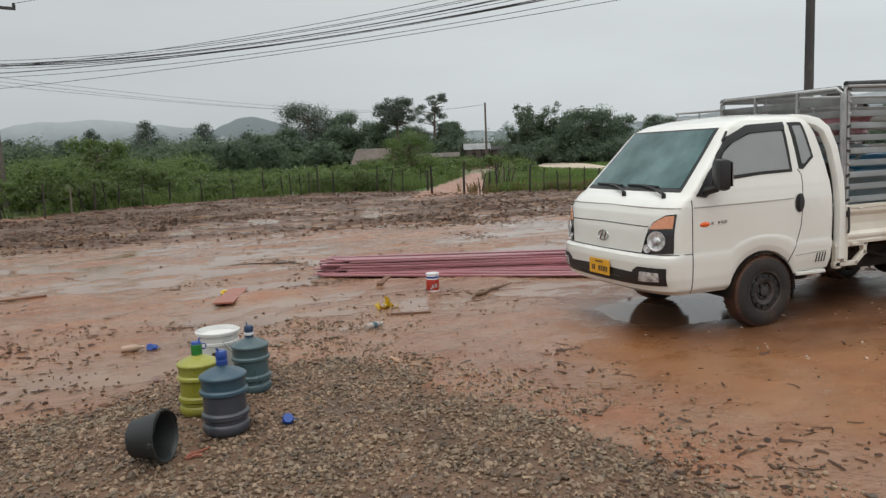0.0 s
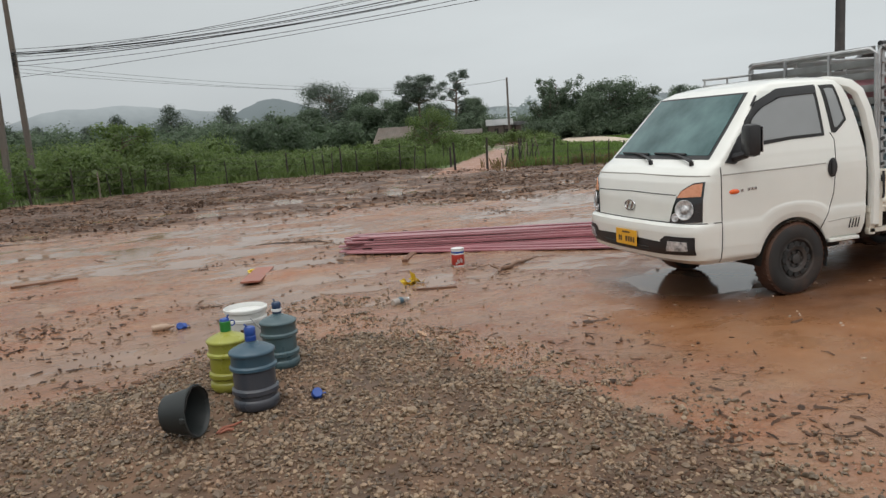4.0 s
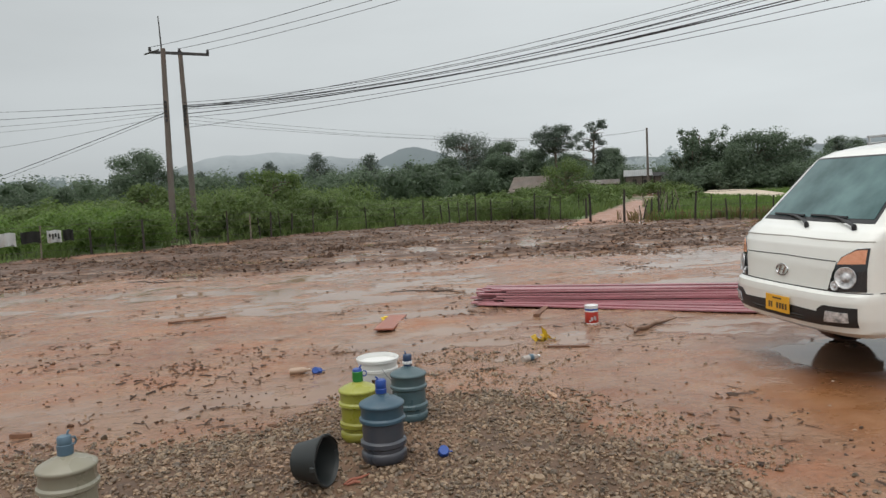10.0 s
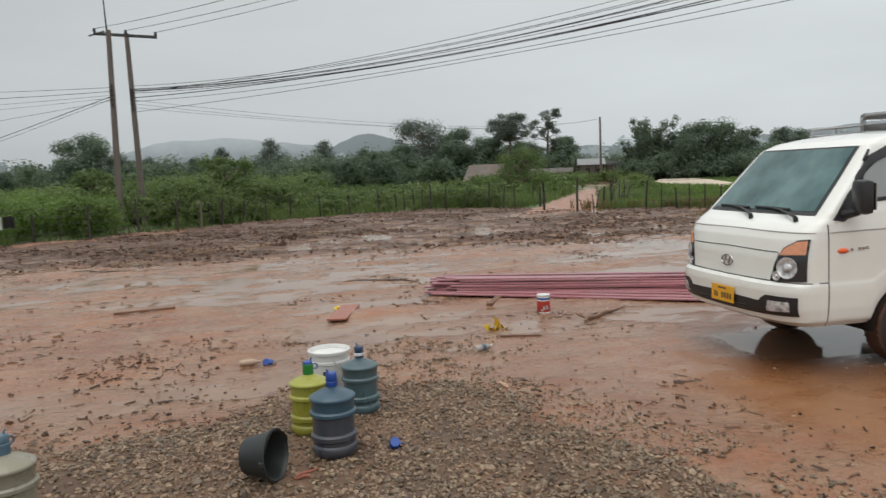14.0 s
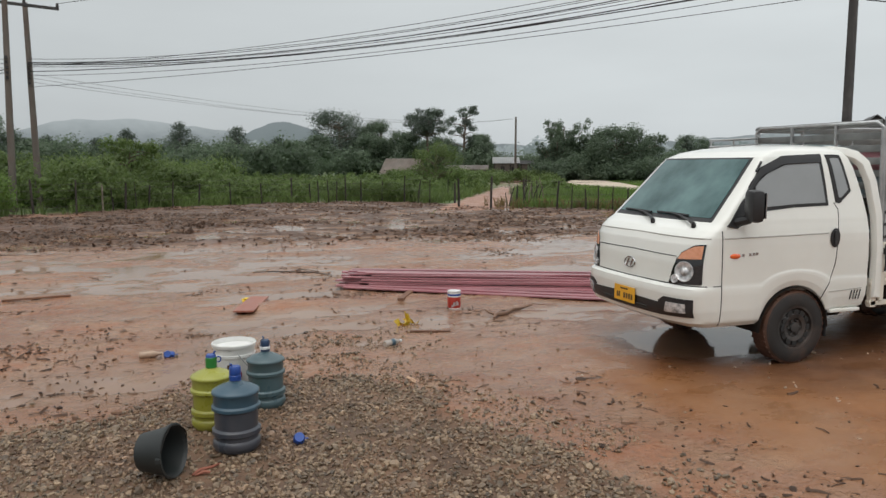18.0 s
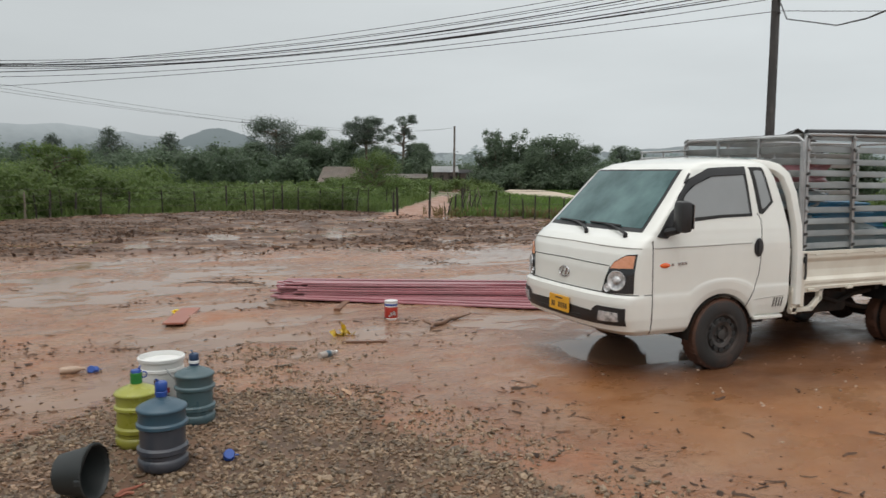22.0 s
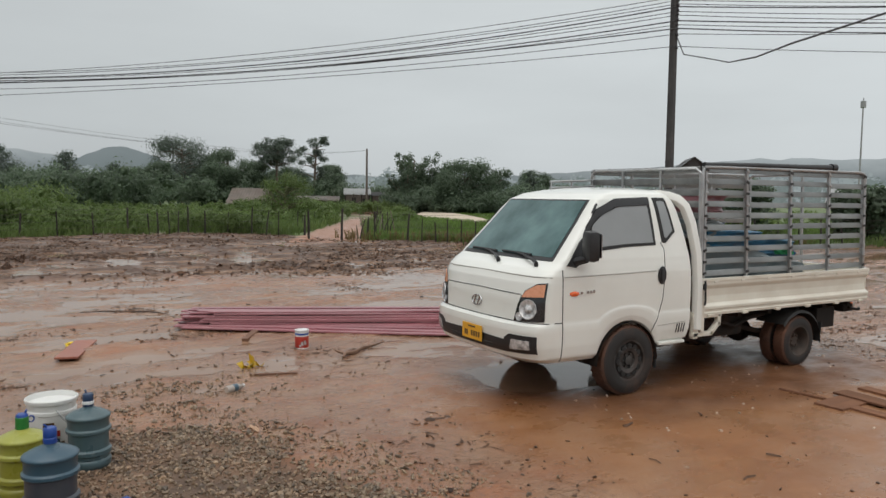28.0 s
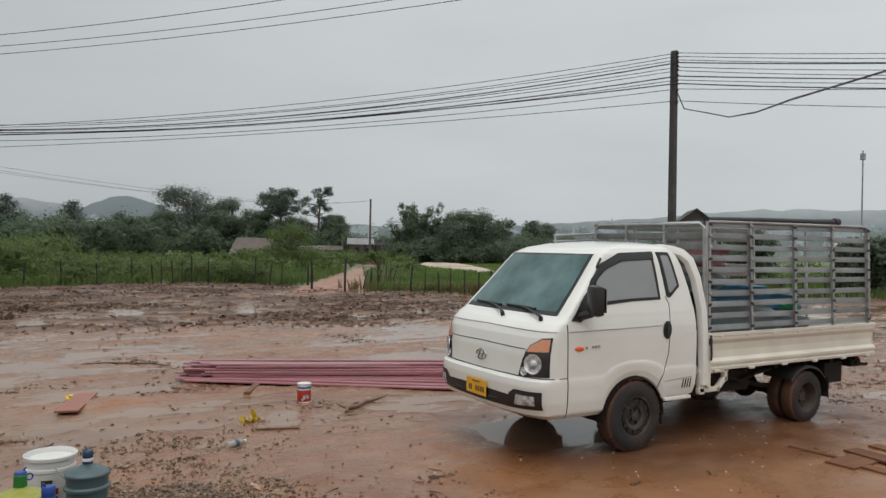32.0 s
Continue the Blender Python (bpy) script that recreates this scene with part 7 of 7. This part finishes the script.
# stack of long maroon boards
def lumber():
    st = empty("lumber_stack", -2.85, 4.75, 0)
    tagged(st, "low stack of long maroon painted boards on bearers", "lumber")
    rs = random.Random(8)
    d0 = Vector((3.35, -1.50, 0)).normalized()
    side = Vector((-d0.y, d0.x, 0))
    for layer in range(8):
        n = (7, 7, 6, 6, 5, 5, 4, 7)[layer]
        for i in range(n):
            ln = 6.2 + rs.uniform(-0.25, 0.25)
            off = (i - (n - 1) / 2) * 0.118 + rs.uniform(-.015, .015)
            ang = rs.uniform(-0.050, 0.030)
            lift = 0.025 * layer
            if layer == 7:  # boards slid off the front of the stack
                ang, off, lift = -0.03 - 0.022 * i, -0.34 - 0.018 * i, 0.012 * (i % 2) - 0.016
            b = box(bmesh.new(), (0, 0, 0), (ln, 0.115, 0.020), bevel=0.003)
            bmesh.ops.subdivide_edges(b, edges=[e for e in b.edges if e.calc_length() > 2], cuts=6)
            sg = rs.uniform(-0.010, 0.012)
            for v in b.verts:
                v.co.z += sg * math.cos(v.co.x * 1.1 + layer * 1.7 + i * 0.6)
                v.co.y += 0.012 * math.sin(v.co.x * 0.9 + i)
            c = d0 * (ln / 2 + 0.08 + rs.uniform(-0.28, 0.28)) + side * off
            bmesh.ops.transform(b, matrix=Matrix.Translation((c.x, c.y, 0.046 + lift + 0.012)) @ Matrix.Rotation(math.atan2(d0.y, d0.x), 4, "Z") @ Matrix.Translation((-ln / 2, 0, 0)) @ Matrix.Rotation(ang, 4, "Z") @ Matrix.Translation((ln / 2, 0, 0)), verts=b.verts)
            part("board", b, M["pink_wood"], st)


lumber()

# cloths drying on the wire, with their pole
for x, y, w, h, mat, label in ((-15.60, 18.40, 0.55, 0.36, "gap", "black cloth hung on the fence wire"), (-14.98, 18.72, 0.46, 0.42, "paper_white", "white cloth hung on the fence wire"), (-14.42, 19.02, 0.55, 0.36, "gap", "dark cloth hung on the fence wire"), (-13.83, 19.34, 0.42, 0.40, "paper_white", "white cloth with dark print hung on the fence wire"), (-13.48, 19.56, 0.32, 0.36, "gap", "black cloth hung on the fence wire")):
    b = bmesh.new()
    n = 10
    rs = random.Random(int(-x * 10))
    g = [[b.verts.new((w * (u / n - 0.5), 0.03 * math.sin(u * 1.3 + x) * (0.4 + v / 4) - 0.02, -h * v / 5 - 0.012 * math.sin(u * 0.8))) for u in range(n + 1)] for v in range(6)]
    for v in range(5):
        for u in range(n):
            b.faces.new((g[v][u], g[v][u + 1], g[v + 1][u + 1], g[v + 1][u]))
    bmesh.ops.solidify(b, geom=b.faces, thickness=0.006)
    c = part("cloth", b, M[mat], smooth=True)
    c.matrix_basis = pose(x, y - 0.08, 1.00, 0, 0, 30)
    tagged(c, label, "cloth", group="cloths on the fence wire")
    if "print" in label:
        for k in range(4):
            q = box(bmesh.new(), (-0.13 + 0.085 * k, -0.055, -0.16 - 0.04 * (k % 2)), (0.05, 0.01, 0.12 + 0.05 * (k % 2)))
            part("print_bar", q, M["gap"], c)

# load in the truck: folded sheets, a green cloth, a sack, pipes; a black pipe on top of the cage
def bale(name, x, y, z, sx, sy, sz, seed, mat, label, cat):
    """A folded soft bundle: a slumped block with creased layers."""
    b = bmesh.new()
    bmesh.ops.create_cube(b, size=2.0)
    bmesh.ops.subdivide_edges(b, edges=b.edges[:], cuts=7, use_grid_fill=True)
    for v in b.verts:
        n = v.co.copy()
        k = 1 - 0.10 * (n.x * n.x + n.y * n.y) * (1 if n.z > 0 else 0.4)
        w = 0.10 * noise.noise(n * 1.6 + Vector((seed, 0, 0))) + 0.05 * math.sin(n.z * 9 + n.x)
        v.co = Vector((n.x * sx * (1 + w) * (1 - 0.1 * n.z * n.z), n.y * sy * (1 + w), n.z * sz * k + sz * 0.5 * w))
    e = part(name, b, M[mat], smooth=True)
    e.matrix_basis = pose(x, y, z + sz, 0, 0, seed * 7 % 20 - 10)
    return tagged(e, label, cat)


bale("folded_sheet", 1.62, -0.42, 0.76, 0.52, 0.28, 0.30, 3, "tarp_grey", "folded blue grey sheet in the truck bed", "tarpaulin")
bale("blue_tarpaulin", 1.62, -0.45, 1.37, 0.44, 0.26, 0.085, 4, "tarp_blue", "bundled bright blue tarpaulin in the truck bed", "tarpaulin")
bale("folded_sheet", 2.50, -0.40, 0.76, 0.36, 0.30, 0.22, 12, "tarp_grey", "folded blue grey sheet in the truck bed", "tarpaulin")
bale("blue_tarpaulin", 2.36, -0.42, 1.205, 0.32, 0.25, 0.12, 6, "tarp_blue", "bundled bright blue tarpaulin in the truck bed", "tarpaulin")
crumple("green_cloth", 2.40, -0.66, 0.14, 0.07, 0.07, 8, "green_cloth", "bright green cloth lying in the truck bed", "cloth").location.z = 1.285
crumple("tan_sack", 2.62, -0.62, 0.09, 0.08, 0.08, 9, "skin_sack", "tan sack lying in the truck bed", "sack").location.z = 1.27
bale("maroon_sack", 1.24, -0.42, 1.66, 0.16, 0.30, 0.15, 5, "pink_wood", "dark maroon sack wedged behind the cab", "sack")
bale("folded_sheet", 1.24, -0.40, 1.37, 0.17, 0.30, 0.145, 8, "tarp_grey", "grey bundle under the maroon one behind the cab", "tarpaulin")
b = bmesh.new()
tube(b, [(0.98, -0.80, 2.205), (1.8, -0.80, 2.225), (2.6, -0.795, 2.235), (3.16, -0.79, 2.245)], [0.028, 0.028, 0.03, 0.036], 10)
tube(b, [(3.12, -0.79, 2.245), (3.20, -0.79, 2.248)], [0.046, 0.046], 10)
tagged(part("black_pipe", b, M["black"], smooth=True), "black pipe tied along the top of the cage", "pipe")
for i in range(4):
    b = tube(bmesh.new(), [(1.7 + 0.05 * i, -0.5 + 0.3 * i, 1.62 - 0.03 * i), (2.35 + 0.04 * i, 0.55, 1.25)], 0.016, 6)
    tagged(part("thin_pipe", b, M["steel"], smooth=True), "thin grey pipe leaning in the truck bed", "pipe", group="pipes in the truck")


# ---- loose stuff on the ground, last ----
ICO_V, ICO_F = None, None
b = bmesh.new()
bmesh.ops.create_icosphere(b, subdivisions=1, radius=1.0)
ICO_V = np.array([v.co[:] for v in b.verts])
ICO_F = np.array([[v.index for v in f.verts] for f in b.faces])
b.free()


OCT_V = np.array(((1, 0, 0), (-0.5, 0.9, 0.1), (-0.5, -0.9, -0.1), (0.3, 0.2, 1), (-0.3, -0.2, -1), (0.5, 0.8, 0.3)), float)
OCT_F = np.array(((0, 5, 3), (5, 1, 3), (1, 2, 3), (2, 0, 3), (5, 0, 4), (1, 5, 4), (2, 1, 4), (0, 2, 4)))


def stones(name, rs, p, size, flat, mat, label, cat, lift=0.3, long=0.35, shape=(ICO_V, ICO_F)):
    n = len(p)
    SV, SF = shape
    m = len(SV)
    s = size[:, None, None] * (1 + long * rs.normal(size=(n, 1, 3)).clip(-1.2, 1.6)) * np.array((1, 1, flat))
    v = SV[None] * s * (1 + 0.17 * rs.normal(size=(n, m, 1)).clip(-1.5, 1.5))
    a = rs.uniform(0, 6.28, n)
    c, q = np.cos(a)[:, None], np.sin(a)[:, None]
    t = rs.normal(size=(n, 1)) * 0.45
    x, y, z = v[..., 0], v[..., 1], v[..., 2]
    x, z = x * np.cos(t) - z * np.sin(t), x * np.sin(t) + z * np.cos(t)
    out = np.stack([x * c - y * q + p[:, :1], x * q + y * c + p[:, 1:], z + (ground_height(p[:, 0], p[:, 1]) + size * flat * lift)[:, None]], -1)
    f = (SF[None] + m * np.arange(n)[:, None, None]).reshape(-1, 3)
    return tagged(mesh_np(name, out.reshape(-1, 3), f, mat), label, cat, kind="stuff")


def sticks(name, rs, p, ln, th, mat, label, lift=0.004):
    n = len(p)
    a = rs.uniform(0, 6.28, n)
    d = np.stack([np.cos(a), np.sin(a), rs.normal(size=n) * 0.12], 1) * ln[:, None] / 2
    s = np.stack([-np.sin(a), np.cos(a), np.zeros(n)], 1) * th[:, None] / 2
    u = np.stack([np.zeros(n), np.zeros(n), th * 0.8], 1)
    c = np.concatenate([p, (ground_height(p[:, 0], p[:, 1]) + lift)[:, None]], 1)
    k = rs.normal(size=(n, 3)) * (0.12 * ln)[:, None] * (1, 1, 0.15)
    v = np.stack([c - d - s, c - d + s, c - d + u, c + k - s, c + k + s, c + k + u, c + d - s * 0.6, c + d + s * 0.6, c + d + u * 0.6], 1)
    f = []
    for i in (0, 3):
        for j in range(3):
            f.append((i + j, i + (j + 1) % 3, i + 3 + (j + 1) % 3, i + 3 + j))
    f = (np.array(f)[None] + 9 * np.arange(n)[:, None, None]).reshape(-1, 4)
    return tagged(mesh_np(name, v.reshape(-1, 3), f, mat), label, "litter", kind="stuff")


M["stone"] = stuff_mat("gravel_stone", (0.110, 0.076, 0.047), (0.235, 0.168, 0.108), 9, 0.42, bump=0.2, island=0.6, dirt=(0.19, 0.110, 0.068), dirt_amount=0.7)
M["pebble"] = stuff_mat("pale_pebble", (0.30, 0.20, 0.14), (0.46, 0.36, 0.28), 9, 0.5, bump=0.2, island=0.35)
M["clod"] = stuff_mat("wet_clod", (0.046, 0.024, 0.014), (0.120, 0.062, 0.035), 9, 0.85, bump=0.3, island=0.6)
M["stalk"] = stuff_mat("dead_stalk", (0.065, 0.038, 0.025), (0.20, 0.125, 0.084), 9, 0.5, bump=0.2, island=0.6)
M["leaf_wet"] = stuff_mat("wet_dead_leaf", (0.050, 0.028, 0.017), (0.125, 0.066, 0.039), 9, 0.75, bump=0.2, island=0.5)

rs = np.random.RandomState(42)
p = np.stack([rs.uniform(-8.8, -1.7, 128000), rs.uniform(-4.7, 2.2, 128000)], 1)
bed = gravel_mask(p[:, 0], p[:, 1])
halo = gravel_mask(p[:, 0] - 0.55, p[:, 1] - 0.15) * (fbm(p[:, 0], p[:, 1], 0.35, 27, 3) > -0.02)
heap = np.exp(-(((p[:, 0] + 3.80) / 0.62) ** 2 + ((p[:, 1] - 0.85) / 0.75) ** 2)) * (fbm(p[:, 0], p[:, 1], 0.3, 28, 3) > -0.06)
odds = bed * (0.66 + 1.1 * fbm(p[:, 0], p[:, 1], 0.8, 19)).clip(0.14, 1) + 0.006 + 0.22 * halo + 0.36 * heap
p = p[rs.rand(len(p)) < odds]
big = rs.rand(len(p)) < 0.42
q = p[big]
stones("gravel", rs, q, rs.uniform(0.0095, 0.0165, len(q)) * (1 + (rs.rand(len(q)) < 0.05) * 0.5), 0.80, M["stone"], "wet olive grey gravel spread over the red earth", "gravel", 0.45, shape=(ICO_V, ICO_F))
q = p[~big]
stones("fine_gravel", rs, q, rs.uniform(0.0060, 0.0105, len(q)), 0.75, M["stone"], "small wet chips between the larger gravel stones", "gravel", shape=(OCT_V, OCT_F))
# the same gravel going on under and behind the viewer
rg2 = np.random.RandomState(43)
p = np.stack([rg2.uniform(-8.8, -1.7, 52000), rg2.uniform(-8.4, -4.7, 52000)], 1)
p = p[rg2.rand(len(p)) < gravel_mask(p[:, 0], p[:, 1]) * (0.66 + 1.1 * fbm(p[:, 0], p[:, 1], 0.8, 19)).clip(0.14, 1) + 0.006]
stones("gravel", rg2, p, rg2.uniform(0.0075, 0.0160, len(p)), 0.80, M["stone"], "wet olive grey gravel spread over the red earth", "gravel", 0.45, shape=(OCT_V, OCT_F))
# earth clods and leaf scraps in drifts over the open mud, thicker round the gravel edge
p = np.stack([rs.uniform(-10.5, 8.5, 66000), rs.uniform(-3.5, 10.5, 66000)], 1)
d = np.exp(-np.abs(along(GRAVEL_EDGE, p[:, 0]) + 0.25 - p[:, 1]) / 0.5) * (p[:, 0] < -2)
d = np.maximum(d, 0.8 * gravel_mask(p[:, 0] - 0.75, p[:, 1]) * (1 - gravel_mask(p[:, 0], p[:, 1])) * (fbm(p[:, 0], p[:, 1], 0.4, 89, 3) > 0.0))
patchy = 0.12 * step(p[:, 0], 2.8, 4.0) + (fbm(p[:, 0] * 0.6, p[:, 1], 0.9, 88, 3) - 0.12).clip(0, 1) + 0.55 * np.exp(-(((p[:, 0] + 6.4) / 1.1) ** 4 + ((p[:, 1] - 1.7) / 1.0) ** 4)) * (fbm(p[:, 0], p[:, 1], 0.5, 90, 3) + 0.25).clip(0, 1)
keep = (rs.rand(len(p)) < 0.010 + 0.80 * patchy * (1 - 0.92 * orange_mask(p[:, 0], p[:, 1])) + 0.15 * d) & ~((np.abs(p[:, 0] - 1.3) < 2.6) & (np.abs(p[:, 1]) < 0.8))
p = p[keep]
stones("mud_clods", rs, p, rs.uniform(0.006, 0.015, len(p)) * (1 + 0.8 * (rs.rand(len(p)) < 0.10)), 0.60, M["clod"], "small dark clods scattered over wet mud", "clods")
p = p[rs.rand(len(p)) < 0.45]
sticks("twigs", rs, p + rs.normal(size=p.shape) * 0.1, rs.uniform(0.025, 0.13, len(p)), rs.uniform(0.006, 0.018, len(p)), M["leaf_wet"], "twigs and wet leaf scraps on the mud")
# a few pale pebbles pressed into the bare orange ground
p = scatter(rs, 190, -3.2, 3.5, -4.5, -0.6, lambda x, y: orange_mask(x, y) > 0.5)
stones("pale_pebbles", rs, p, rs.uniform(0.006, 0.016, len(p)), 0.6, M["pebble"], "pale pebbles pressed into the wet orange earth", "pebbles")
# cut stalks and turned sods over the field behind
p = np.stack([rs.uniform(-17, 11, 190000), rs.uniform(7.5, 30, 190000)], 1)
fm = field_mask(p[:, 0], p[:, 1]) * (p[:, 1] < along(FENCE_LINE, p[:, 0]) + 0.2)
keep = rs.rand(len(p)) < fm * (0.25 + 1.5 * fbm(p[:, 0] * 0.5, p[:, 1], 1.1, 55)).clip(0.03, 1) * np.where(p[:, 0] < -7, 1.0, 0.75)
p = p[keep]
h = len(p) // 3
sticks("field_stalks", rs, p[:h], rs.uniform(0.08, 0.38, h), rs.uniform(0.010, 0.024, h), M["stalk"], "dead stalks strewn over the cleared field", 0.012)
stones("field_sods", rs, p[h:], rs.uniform(0.015, 0.062, len(p) - h), 0.50, M["clod"], "turned wet sods over the cleared field", "clods", shape=(OCT_V, OCT_F))
# a few leaning stubs still standing in the field
p = scatter(rs, 60, -18, 12, 9, 27, lambda x, y: (field_mask(x, y) > 0.7) & (y < along(FENCE_LINE, x) - 0.4))
grass("field_stubble", rs, p, 0.04, 0.12, M["stalk"], "sparse dead stubble standing in the field", 2)

# dark clumps of dead weeds left standing in the field
for x, y in ((-4.85, 16.1), (-5.2, 14.5)):
    p = np.stack([rs.normal(x, 0.20, 14), rs.normal(y, 0.25, 14)], 1)
    grass("dead_weeds", rs, p, 0.05, 0.17, M["leaf_wet"], "dark clump of dead weeds in the cleared field", 4)
